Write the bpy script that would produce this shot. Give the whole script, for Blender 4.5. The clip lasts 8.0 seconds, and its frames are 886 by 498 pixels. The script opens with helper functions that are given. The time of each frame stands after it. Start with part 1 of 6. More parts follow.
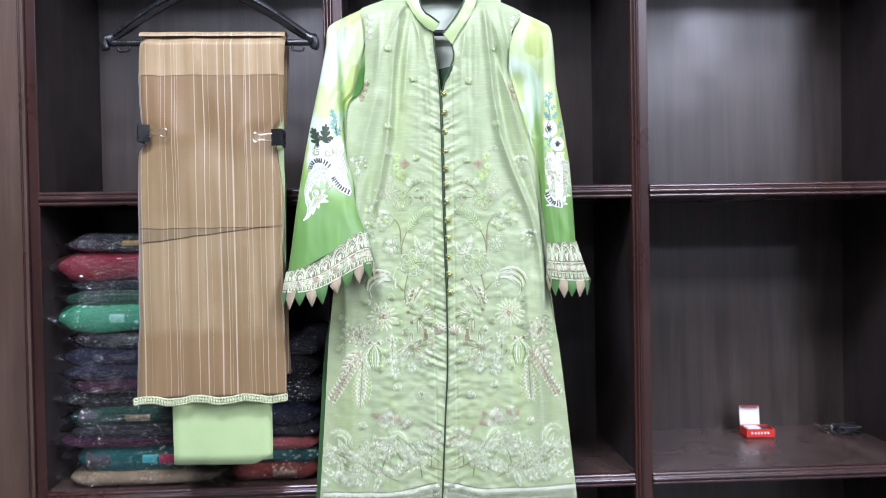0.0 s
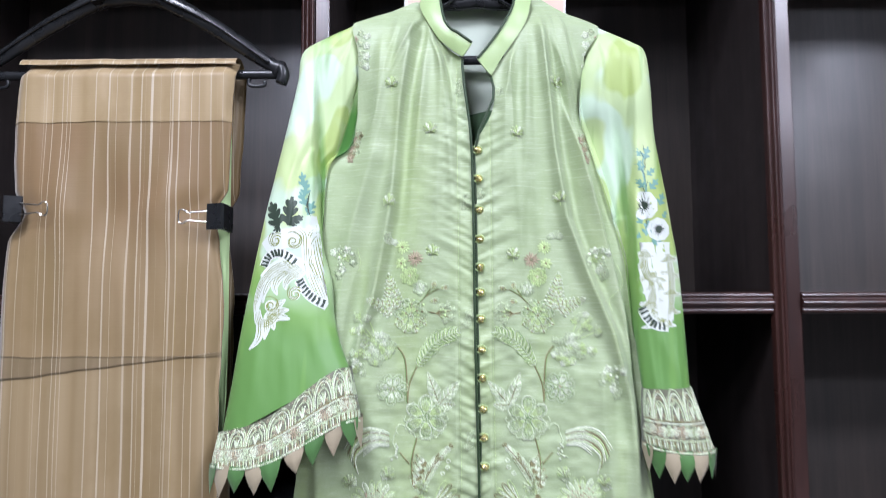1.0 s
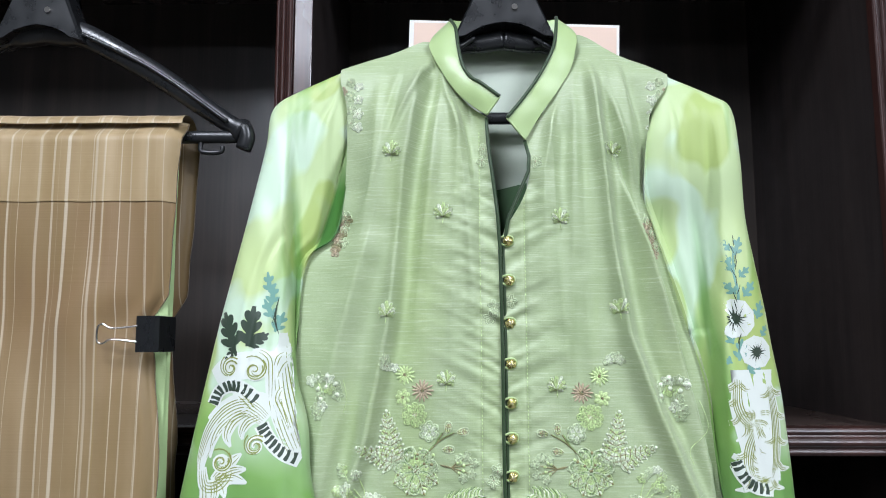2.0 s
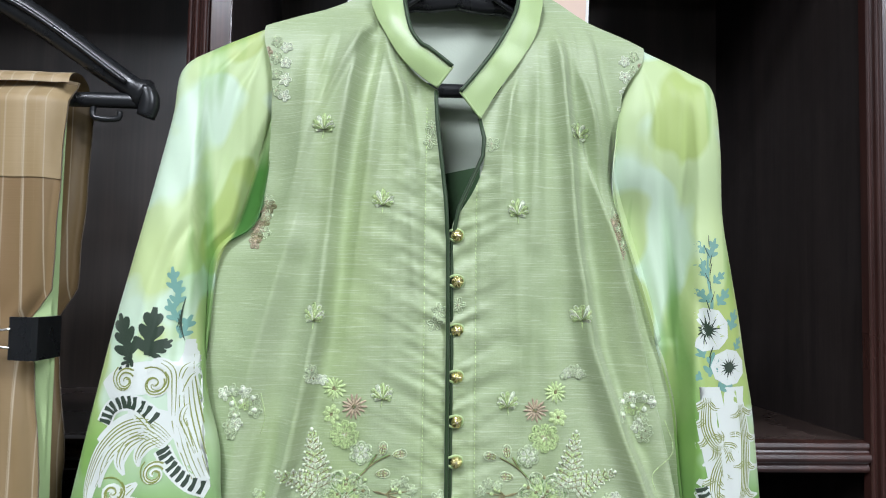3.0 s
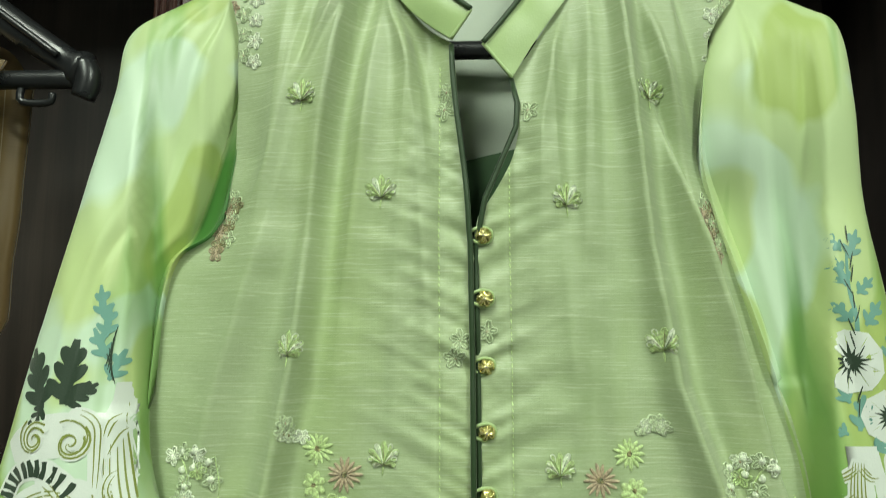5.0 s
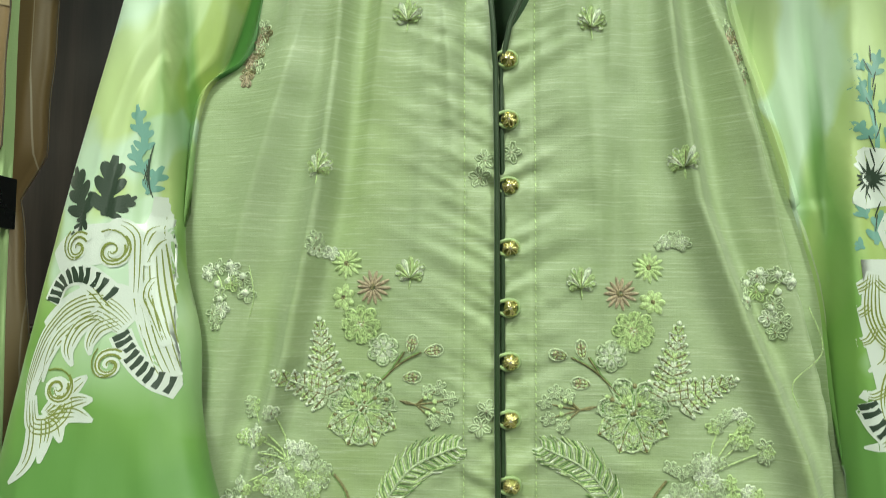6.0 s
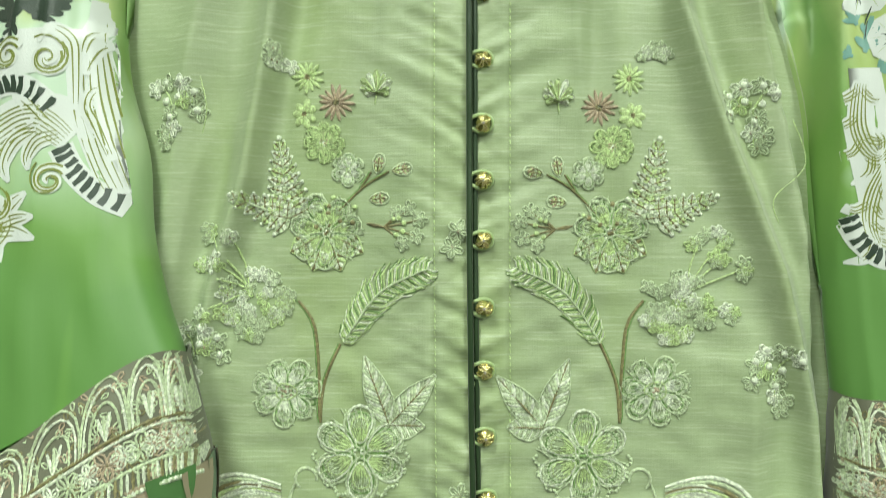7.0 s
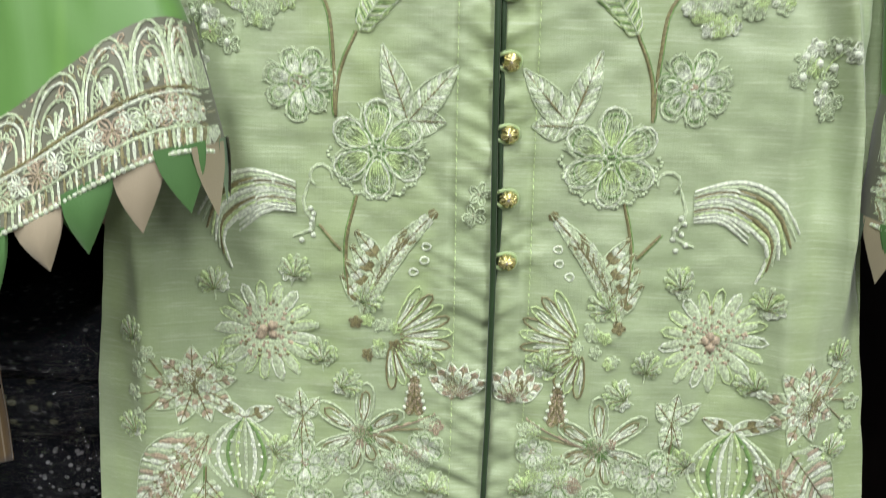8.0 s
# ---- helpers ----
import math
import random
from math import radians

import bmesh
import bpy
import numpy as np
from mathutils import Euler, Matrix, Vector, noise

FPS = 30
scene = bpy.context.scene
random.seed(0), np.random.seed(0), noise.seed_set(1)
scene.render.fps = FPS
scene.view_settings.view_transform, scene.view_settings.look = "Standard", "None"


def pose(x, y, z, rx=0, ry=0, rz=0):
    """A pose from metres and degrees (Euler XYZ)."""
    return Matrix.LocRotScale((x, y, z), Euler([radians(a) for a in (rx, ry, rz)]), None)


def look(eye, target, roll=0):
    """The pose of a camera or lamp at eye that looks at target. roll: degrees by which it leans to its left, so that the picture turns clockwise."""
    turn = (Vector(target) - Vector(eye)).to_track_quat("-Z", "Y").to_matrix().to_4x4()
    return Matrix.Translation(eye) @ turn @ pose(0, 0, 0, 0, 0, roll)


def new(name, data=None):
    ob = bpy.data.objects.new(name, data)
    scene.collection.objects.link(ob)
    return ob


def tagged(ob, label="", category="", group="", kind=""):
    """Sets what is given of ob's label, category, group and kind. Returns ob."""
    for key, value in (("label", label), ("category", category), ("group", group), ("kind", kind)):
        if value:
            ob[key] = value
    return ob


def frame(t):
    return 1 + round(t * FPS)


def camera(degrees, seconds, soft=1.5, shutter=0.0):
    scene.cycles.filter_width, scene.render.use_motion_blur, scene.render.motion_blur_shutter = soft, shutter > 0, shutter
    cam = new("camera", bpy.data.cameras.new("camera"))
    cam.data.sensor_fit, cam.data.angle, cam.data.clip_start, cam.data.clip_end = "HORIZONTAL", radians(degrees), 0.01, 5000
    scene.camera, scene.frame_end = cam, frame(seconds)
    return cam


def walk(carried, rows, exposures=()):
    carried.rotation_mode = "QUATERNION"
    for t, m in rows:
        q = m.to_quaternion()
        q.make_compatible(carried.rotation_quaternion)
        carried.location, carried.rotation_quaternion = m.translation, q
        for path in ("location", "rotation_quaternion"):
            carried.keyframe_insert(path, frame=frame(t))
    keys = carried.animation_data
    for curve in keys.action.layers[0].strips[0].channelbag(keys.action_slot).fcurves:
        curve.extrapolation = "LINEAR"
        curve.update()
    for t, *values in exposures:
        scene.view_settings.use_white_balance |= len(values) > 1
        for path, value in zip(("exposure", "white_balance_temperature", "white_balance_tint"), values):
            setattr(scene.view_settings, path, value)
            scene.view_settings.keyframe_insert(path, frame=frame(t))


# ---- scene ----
PATH = [
    (0, (-0.088, -1.489, 1.27), (0.019, 0.508, 1.236), -1.0),
    (0.3, (-0.055, -1.311, 1.286), (-0.007, 0.688, 1.333), -0.0),
    (0.5, (-0.038, -1.197, 1.299), (-0.01, 0.8, 1.414), 0.4),
    (0.8, (-0.033, -1.038, 1.325), (-0.035, 0.958, 1.451), 0.1),
    (1, (-0.034, -0.939, 1.343), (-0.058, 1.053, 1.517), -0.2),
    (1.2, (-0.038, -0.857, 1.358), (-0.105, 1.124, 1.627), 0.1),
    (2.3, (-0.056, -0.674, 1.479), (-0.073, 1.315, 1.686), -0.0),
    (2.5, (-0.058, -0.659, 1.483), (-0.073, 1.336, 1.629), 0.4),
    (2.8, (-0.058, -0.63, 1.494), (0.077, 1.357, 1.679), 0.9),
    (3, (-0.053, -0.606, 1.503), (0.081, 1.386, 1.621), 1.1),
    (3.2, (-0.04, -0.573, 1.516), (0.05, 1.416, 1.696), 1.1),
    (3.5, (-0.017, -0.52, 1.533), (0.054, 1.462, 1.791), 0.9),
    (4, (0.007, -0.448, 1.527), (-0.033, 1.53, 1.818), 1.0),
    (4.2, (0.0, -0.44, 1.534), (-0.04, 1.537, 1.834), 1.1),
    (5.3, (-0.005, -0.441, 1.458), (-0.123, 1.543, 1.673), 0.4),
    (5.5, (-0.006, -0.443, 1.441), (-0.141, 1.544, 1.63), 0.9),
    (6, (-0.008, -0.445, 1.408), (-0.146, 1.546, 1.535), 0.6),
    (6.5, (-0.007, -0.432, 1.383), (-0.153, 1.563, 1.394), -0.0),
    (6.7, (-0.009, -0.426, 1.369), (-0.119, 1.571, 1.382), -0.0),
    (7, (-0.013, -0.419, 1.346), (-0.051, 1.58, 1.285), 0.2),
    (7.5, (-0.018, -0.417, 1.307), (-0.119, 1.57, 1.097), 1.2),
    (7.7, (-0.018, -0.4115, 1.29), (-0.099, 1.573, 1.018), 1.3),
    (7.8, (-0.0175, -0.409, 1.282), (-0.0795, 1.559, 0.929), 1.35),
    (8, (-0.017, -0.404, 1.264), (-0.082, 1.538, 0.791), 1.4),
]
cam = camera(60.6, 8.0, soft=0.95, shutter=0.2)
walk(cam, [(t, look(eye, target, roll)) for t, eye, target, roll in PATH],
     exposures=[(0.0, 0.22, 5500, 23), (1.0, -0.05, 5500, 20), (2.5, -0.32, 5700, 11), (3.5, -0.42, 5750, 13), (4.0, -0.47, 6300, 0), (4.2, -0.50, 6500, -4), (5.3, -0.60, 6650, -13), (6.5, -0.50, 6600, -11), (7.0, -0.46, 6450, -7), (7.5, -0.37, 6300, 2), (8.0, -0.33, 6100, 12)])

# ---------------------------------------------------------------- light
world = bpy.data.worlds.new("world")
scene.world = world
world.use_nodes = True
world.node_tree.nodes["Background"].inputs[0].default_value = (0.02, 0.021, 0.022, 1)
world.node_tree.nodes["Background"].inputs[1].default_value = 0.2
LAMPS = [(-0.60, -1.25, 50.0), (1.00, -1.30, 26.0), (-0.75, -2.40, 24.0), (1.70, -2.40, 75.0), (-0.75, -4.9, 30.0), (2.60, -4.4, 80.0)]
CEIL = 2.9


# ---------------------------------------------------------------- small helpers
def clamp(v, a=0.0, b=1.0):
    return max(a, min(b, v))


def smooth(a, b, v):
    k = clamp((v - a) / (b - a))
    return k * k * (3 - 2 * k)


def table(rows):
    """A curve through (key, value) rows."""
    rows = sorted(rows)
    ks, vs = [r[0] for r in rows], [r[1] for r in rows]
    return lambda k: float(np.interp(k, ks, vs))


def arc(points, n):
    """n points on a smooth curve through the given ones."""
    p = [Vector(q) for q in points]
    if len(p) == 2:
        return [tuple(p[0].lerp(p[1], k / (n - 1))) for k in range(n)]
    out = []
    for k in range(n):
        u = k / (n - 1) * (len(p) - 1)
        i = min(int(u), len(p) - 2)
        f = u - i
        a, b, c, d = p[max(i - 1, 0)], p[i], p[i + 1], p[min(i + 2, len(p) - 1)]
        out.append(tuple(0.5 * ((2 * b) + (c - a) * f + (2 * a - 5 * b + 4 * c - d) * f * f + (3 * b - a - 3 * c + d) * f ** 3)))
    return out


def wob(x, y, z=0.0):
    return noise.noise((x, y, z))


def mesh_of(name, verts, faces, mats, ids=None, shade=True):
    me = bpy.data.meshes.new(name)
    me.from_pydata(verts, [], faces)
    for m in mats:
        me.materials.append(m)
    if ids is not None:
        me.polygons.foreach_set("material_index", ids)
    if shade:
        me.polygons.foreach_set("use_smooth", [True] * len(me.polygons))
    me.update()
    return me


def put(name, me, parent=None, label=""):
    ob = new(name, me)
    ob.parent = parent
    return tagged(ob, label)


def part(name, bm, material, parent, label="", shade=False):
    me = bpy.data.meshes.new(name)
    bm.to_mesh(me)
    bm.free()
    me.materials.append(material)
    if shade:
        me.polygons.foreach_set("use_smooth", [True] * len(me.polygons))
    return put(name, me, parent, label)


def box(x0, x1, y0, y1, z0, z1, bevel=0.0, seg=2):
    bm = bmesh.new()
    bmesh.ops.create_cube(bm, size=1)
    for v in bm.verts:
        v.co = Vector(((x0 + x1) / 2 + v.co.x * (x1 - x0), (y0 + y1) / 2 + v.co.y * (y1 - y0), (z0 + z1) / 2 + v.co.z * (z1 - z0)))
    if bevel:
        bmesh.ops.bevel(bm, geom=bm.edges[:], offset=bevel, segments=seg, profile=0.5, affect="EDGES")
    return bm


def tube(points, radius, sides=8, flat=1.0, n=None):
    """A round bar along points; radius may be a function of 0..1."""
    pts = [Vector(p) for p in (arc(points, n) if n else points)]
    verts, faces = [], []
    for i, p in enumerate(pts):
        d = (pts[min(i + 1, len(pts) - 1)] - pts[max(i - 1, 0)]).normalized()
        a = d.cross(Vector((0, 1, 0)))
        a = a.normalized() if a.length > 1e-3 else Vector((1, 0, 0))
        b = a.cross(d).normalized()
        r = radius(i / (len(pts) - 1)) if callable(radius) else radius
        for k in range(sides):
            w = 2 * math.pi * k / sides
            verts.append(p + a * r * math.cos(w) + b * r * flat * math.sin(w))
    for i in range(len(pts) - 1):
        for k in range(sides):
            q = (k + 1) % sides
            faces.append((i * sides + k, i * sides + q, (i + 1) * sides + q, (i + 1) * sides + k))
    faces.append(tuple(range(sides))[::-1])
    faces.append(tuple(range((len(pts) - 1) * sides, len(pts) * sides)))
    return verts, faces


def grid_faces(cols, rows, start=0, closed=False):
    out = []
    for j in range(rows - 1):
        for i in range(cols if closed else cols - 1):
            a, b = start + j * cols + i, start + j * cols + (i + 1) % cols
            out.append((a, b, b + cols, a + cols))
    return out


# ---------------------------------------------------------------- materials
class Mat:
    def __init__(self, name, colour=(0.5, 0.5, 0.5), rough=0.5, metal=0.0, **more):
        self.m = bpy.data.materials.new(name)
        self.m.use_nodes = True
        self.t = self.m.node_tree
        self.b = self.t.nodes["Principled BSDF"]
        self.b.inputs["Base Color"].default_value = (*colour, 1)
        self.b.inputs["Roughness"].default_value = rough
        self.b.inputs["Metallic"].default_value = metal
        for k, v in more.items():
            self.b.inputs[k.replace("_", " ")].default_value = v

    def node(self, kind, **inputs):
        n = self.t.nodes.new(kind)
        for k, v in inputs.items():
            n.inputs[k.replace("_", " ")].default_value = v
        return n

    def link(self, a, b):
        self.t.links.new(a, b)

    def space(self, scale=(1, 1, 1), rot=(0, 0, 0)):
        c, m = self.node("ShaderNodeTexCoord"), self.node("ShaderNodeMapping")
        m.inputs["Scale"].default_value, m.inputs["Rotation"].default_value = scale, rot
        self.link(c.outputs["Object"], m.inputs["Vector"])
        return m.outputs[0]

    def noise(self, scale=(1, 1, 1), size=1.0, detail=3.0, rough=0.55, warp=0.0, rot=(0, 0, 0)):
        n = self.node("ShaderNodeTexNoise", Scale=size, Detail=detail, Roughness=rough, Distortion=warp)
        self.link(self.space(scale, rot), n.inputs["Vector"])
        return n.outputs[0]

    def ramp(self, value, *stops, hard=False):
        r = self.node("ShaderNodeValToRGB")
        e = r.color_ramp.elements
        while len(e) < len(stops):
            e.new(1.0)
        for k, (p, c) in zip(e, stops):
            k.position, k.color = p, (*c, 1) if len(c) == 3 else c
        if hard:
            r.color_ramp.interpolation = "CONSTANT"
        self.link(value, r.inputs[0])
        return r.outputs[0]

    def mix(self, fac, a, b, how="MIX"):
        n = self.t.nodes.new("ShaderNodeMix")
        n.data_type, n.blend_type = "RGBA", how
        for value, slot in ((fac, n.inputs[0]), (a, n.inputs[6]), (b, n.inputs[7])):
            if hasattr(value, "node"):
                self.link(value, slot)
            else:
                slot.default_value = (*value, 1) if isinstance(value, tuple) else value
        return n.outputs[2]

    def maths(self, op, a, b=0.0):
        n = self.t.nodes.new("ShaderNodeMath")
        n.operation = op
        for value, slot in ((a, n.inputs[0]), (b, n.inputs[1])):
            if hasattr(value, "node"):
                self.link(value, slot)
            else:
                slot.default_value = value
        return n.outputs[0]

    def colour(self, c):
        self.link(c, self.b.inputs["Base Color"])
        return self

    def bump(self, height, strength=0.3, distance=0.001):
        n = self.node("ShaderNodeBump", Strength=strength, Distance=distance)
        before = self.b.inputs["Normal"].links
        if before:
            self.link(before[0].from_socket, n.inputs["Normal"])
        self.link(height, n.inputs["Height"])
        self.link(n.outputs[0], self.b.inputs["Normal"])
        return self

    def rough(self, value):
        self.link(value, self.b.inputs["Roughness"])
        return self


def wood(name, dark, light, rough, coat=0.0, spec=0.5):
    m = Mat(name, dark, rough, Coat_Weight=coat, Coat_Roughness=0.18)
    grain = m.noise((14, 14, 0.9), 2.2, 6, 0.62, 0.6)
    fine = m.noise((160, 160, 5), 1.6, 3)
    c = m.mix(m.ramp(grain, (0.35, (0, 0, 0)), (0.68, (1, 1, 1))), dark, light)
    c = m.mix(m.ramp(fine, (0.4, (0, 0, 0)), (0.75, (0.35, 0.35, 0.35))), c, tuple(v * 0.55 for v in dark))
    smudge = m.noise((1, 1, 1), 5, 4)
    m.colour(c).rough(m.ramp(smudge, (0.3, (rough * 0.8,) * 3), (0.7, (rough * 1.35,) * 3)))
    m.b.inputs["Specular IOR Level"].default_value = spec
    return m.bump(fine, 0.12, 0.0006).m


WOOD_BACK = wood("back_laminate", (0.024, 0.018, 0.014), (0.056, 0.042, 0.033), 0.36, 0.0, 0.8)
WOOD_SIDE = wood("side_laminate", (0.018, 0.013, 0.012), (0.034, 0.025, 0.022), 0.55)
WOOD_FRAME = wood("polished_frame", (0.026, 0.011, 0.009), (0.055, 0.022, 0.017), 0.30, 0.3)
WOOD_PANEL = wood("brown_panel", (0.060, 0.036, 0.023), (0.100, 0.064, 0.043), 0.48)
WOOD_SHELF = wood("shelf_board", (0.045, 0.030, 0.025), (0.085, 0.060, 0.050), 0.24)


def plaster(name, c):
    m = Mat(name, c, 0.7)
    n = m.noise((1, 1, 1), 3, 5)
    return m.colour(m.mix(n, c, tuple(v * 0.86 for v in c))).bump(m.noise((1, 1, 1), 120, 2), 0.1, 0.001).m


WALL, CEILING, FLOOR = plaster("painted_wall", (0.10, 0.098, 0.092)), plaster("ceiling_paint", (0.55, 0.55, 0.53)), plaster("floor_tile", (0.13, 0.125, 0.12))


def silk():
    """Pale sage raw silk with slubs along the weft."""
    m = Mat("sage_silk", (0.36, 0.47, 0.24), 0.47, Sheen_Weight=0.2, Sheen_Roughness=0.4)
    slub = m.noise((34, 34, 1250), 1.0, 2, 0.5)
    slub2 = m.noise((26, 26, 900), 1.0, 2, 0.5)
    cloud = m.noise((1, 1, 1), 9, 4)
    c = m.mix(m.ramp(cloud, (0.3, (0, 0, 0)), (0.7, (1, 1, 1))), (0.350, 0.432, 0.236), (0.405, 0.478, 0.290))
    shade = m.noise((1, 1, 0.16), 17, 3, 0.5)
    c = m.mix(m.ramp(shade, (0.50, (0, 0, 0)), (0.66, (0.5, 0.5, 0.5))), c, (0.345, 0.445, 0.165))
    c = m.mix(m.ramp(slub, (0.585, (0, 0, 0)), (0.655, (0.55, 0.55, 0.55))), c, (0.56, 0.63, 0.42))
    c = m.mix(m.ramp(slub2, (0.56, (0, 0, 0)), (0.68, (0.36, 0.36, 0.36))), c, (0.26, 0.34, 0.15))
    weave = m.noise((320, 320, 2400), 1.0, 2, 0.6)
    c = m.mix(m.ramp(weave, (0.38, (0.30, 0.30, 0.30)), (0.62, (0, 0, 0))), c, (0.25, 0.33, 0.15))
    warp = m.noise((900, 900, 30), 1.0, 2)
    m.colour(c).bump(slub, 0.30, 0.0006).bump(warp, 0.15, 0.0004)
    return m.m


def satin(name, left):
    """Hand-dyed satin: pale lime above, grass green towards the cuff; shade of the folds tinted in."""
    m = Mat(name, (0.4, 0.6, 0.2), 0.46, Sheen_Weight=0.2, Sheen_Roughness=0.3)
    sep = m.node("ShaderNodeSeparateXYZ")
    m.link(m.space(), sep.inputs[0])
    cloud = m.noise((1.0, 1, 0.75), 19, 1, 0.4, 0.2, (0, 0.5, 0))
    big = m.noise((1.5, 1, 0.6), 15, 1, 0.4, 0.2, (0, -0.6, 0))
    z = m.maths("ADD", sep.outputs[2], m.maths("MULTIPLY", m.maths("SUBTRACT", cloud, 0.5), 0.10))
    k = m.maths("MULTIPLY", m.maths("SUBTRACT", z, 1.15), 1.8)
    down = m.ramp(k, (0.0, (0.115, 0.255, 0.060)), (0.30, (0.140, 0.290, 0.070)), (0.42, (0.22, 0.39, 0.090)), (0.56, (0.50, 0.61, 0.25)), (0.80, (0.50, 0.62, 0.32)), (1.0, (0.47, 0.59, 0.28)))
    c = m.mix(m.ramp(cloud, (0.515, (0, 0, 0)), (0.565, (0.9, 0.9, 0.9))), down, (0.56, 0.70, 0.54), "MIX")
    c2 = m.mix(m.ramp(k, (0.36, (0, 0, 0)), (0.5, (1, 1, 1))), down, c)
    lime = m.ramp(big, (0.54, (0, 0, 0)), (0.575, (0.75, 0.75, 0.75)))
    lime = m.mix(m.ramp(k, (0.40, (0, 0, 0)), (0.55, (1, 1, 1))), (0.0, 0.0, 0.0), lime)
    streak = m.ramp(m.noise((2.2, 1, 0.30), 15, 2, 0.5, 0.2), (0.60, (0, 0, 0)), (0.68, (0.6, 0.6, 0.6)))
    c = m.mix(streak, m.mix(lime, c2, (0.36, 0.46, 0.11)), (0.19, 0.36, 0.08))
    # fold shade painted with green dye: under the left arm, along both inner creases
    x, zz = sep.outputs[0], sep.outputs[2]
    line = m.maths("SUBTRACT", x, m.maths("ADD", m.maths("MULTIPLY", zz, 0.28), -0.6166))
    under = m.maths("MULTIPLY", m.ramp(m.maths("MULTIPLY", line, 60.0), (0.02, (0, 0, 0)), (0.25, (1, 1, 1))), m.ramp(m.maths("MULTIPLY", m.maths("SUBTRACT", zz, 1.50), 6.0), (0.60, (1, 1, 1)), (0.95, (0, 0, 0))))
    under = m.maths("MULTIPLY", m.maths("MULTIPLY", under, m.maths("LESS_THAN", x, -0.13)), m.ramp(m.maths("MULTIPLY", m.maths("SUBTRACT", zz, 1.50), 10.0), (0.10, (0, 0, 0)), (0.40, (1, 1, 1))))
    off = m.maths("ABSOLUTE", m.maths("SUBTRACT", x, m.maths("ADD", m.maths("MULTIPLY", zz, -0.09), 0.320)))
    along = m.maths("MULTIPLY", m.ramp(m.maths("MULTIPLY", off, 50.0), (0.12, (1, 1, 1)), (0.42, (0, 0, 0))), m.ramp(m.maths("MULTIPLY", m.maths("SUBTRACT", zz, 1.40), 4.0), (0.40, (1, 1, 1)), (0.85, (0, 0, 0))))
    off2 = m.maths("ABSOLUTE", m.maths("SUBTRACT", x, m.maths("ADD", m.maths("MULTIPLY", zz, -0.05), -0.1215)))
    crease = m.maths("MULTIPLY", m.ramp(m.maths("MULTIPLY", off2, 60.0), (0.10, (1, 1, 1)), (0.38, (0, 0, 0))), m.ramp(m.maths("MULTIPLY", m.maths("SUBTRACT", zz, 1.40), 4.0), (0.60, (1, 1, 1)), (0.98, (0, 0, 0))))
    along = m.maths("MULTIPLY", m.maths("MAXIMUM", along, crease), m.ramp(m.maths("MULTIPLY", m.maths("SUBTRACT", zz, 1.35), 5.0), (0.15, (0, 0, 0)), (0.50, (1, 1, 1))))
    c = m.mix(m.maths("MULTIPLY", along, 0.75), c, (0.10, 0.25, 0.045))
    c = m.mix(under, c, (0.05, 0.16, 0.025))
    m.colour(c)
    m.bump(m.noise((700, 700, 60), 1.0, 2), 0.08, 0.0003)
    return m.m


SILK = silk()
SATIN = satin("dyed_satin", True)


def cloth(name, c, rough=0.6, weave=700, var=0.25, sheen=0.2):
    m = Mat(name, c, rough, Sheen_Weight=sheen)
    n = m.noise((1, 1, 1), 14, 4)
    m.colour(m.mix(n, tuple(v * (1 - var) for v in c), tuple(min(1, v * (1 + var)) for v in c)))
    return m.bump(m.noise((weave, weave, weave), 1.0, 2), 0.25, 0.0005).m


COLLAR = cloth("collar_satin", (0.40, 0.53, 0.23), 0.36, 900, 0.12)
PIPING = cloth("dark_green_piping", (0.018, 0.044, 0.010), 0.5)
INNER = cloth("dark_green_facing", (0.030, 0.085, 0.022), 0.6)
LINING = cloth("grey_lining", (0.48, 0.54, 0.44), 0.6, 500, 0.12)
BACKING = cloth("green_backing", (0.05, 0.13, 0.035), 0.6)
LACE = cloth("lace_ground", (0.15, 0.155, 0.10), 0.6, 900, 0.5)
PETAL_BEIGE = cloth("beige_petal", (0.38, 0.32, 0.21), 0.6, 800, 0.15)
PETAL_GREEN = cloth("green_petal", (0.075, 0.18, 0.045), 0.55, 800, 0.2)


def thread(name, c, rough=0.38, metal=0.0):
    m = Mat(name, c, rough, metal, Sheen_Weight=0.3)
    n = m.noise((1, 1, 1), 620, 3)
    m.colour(m.mix(m.ramp(n, (0.38, (0, 0, 0)), (0.62, (1, 1, 1))), tuple(v * 0.70 for v in c), tuple(min(0.95, v * 1.25) for v in c)))
    return m.bump(m.noise((1, 1, 1), 1500, 2), 0.5, 0.0008).m


SILVER = thread("silver_thread", (0.49, 0.58, 0.35), 0.45, 0.0)
WHITE = thread("ivory_thread", (0.68, 0.74, 0.56), 0.45)
LIME = thread("lime_thread", (0.49, 0.62, 0.27), 0.45)
GOLD = thread("old_gold_thread", (0.22, 0.20, 0.08), 0.45, 0.0)
PINK = thread("rose_thread", (0.42, 0.34, 0.22), 0.45)
GREEN = thread("leaf_thread", (0.17, 0.30, 0.08), 0.45)
THREADS = [SILVER, WHITE, LIME, GOLD, PINK, GREEN]
S_, W_, L_, G_, P_, E_ = range(6)
INK_WHITE = cloth("white_print", (0.66, 0.70, 0.64), 0.33, 900, 0.06)
INK_OLIVE = cloth("olive_print", (0.22, 0.26, 0.05), 0.35, 900, 0.15)
INK_DARK = cloth("charcoal_green_print", (0.030, 0.050, 0.030), 0.35, 900, 0.2)
INK_TEAL = cloth("teal_print", (0.17, 0.34, 0.28), 0.35, 900, 0.25)
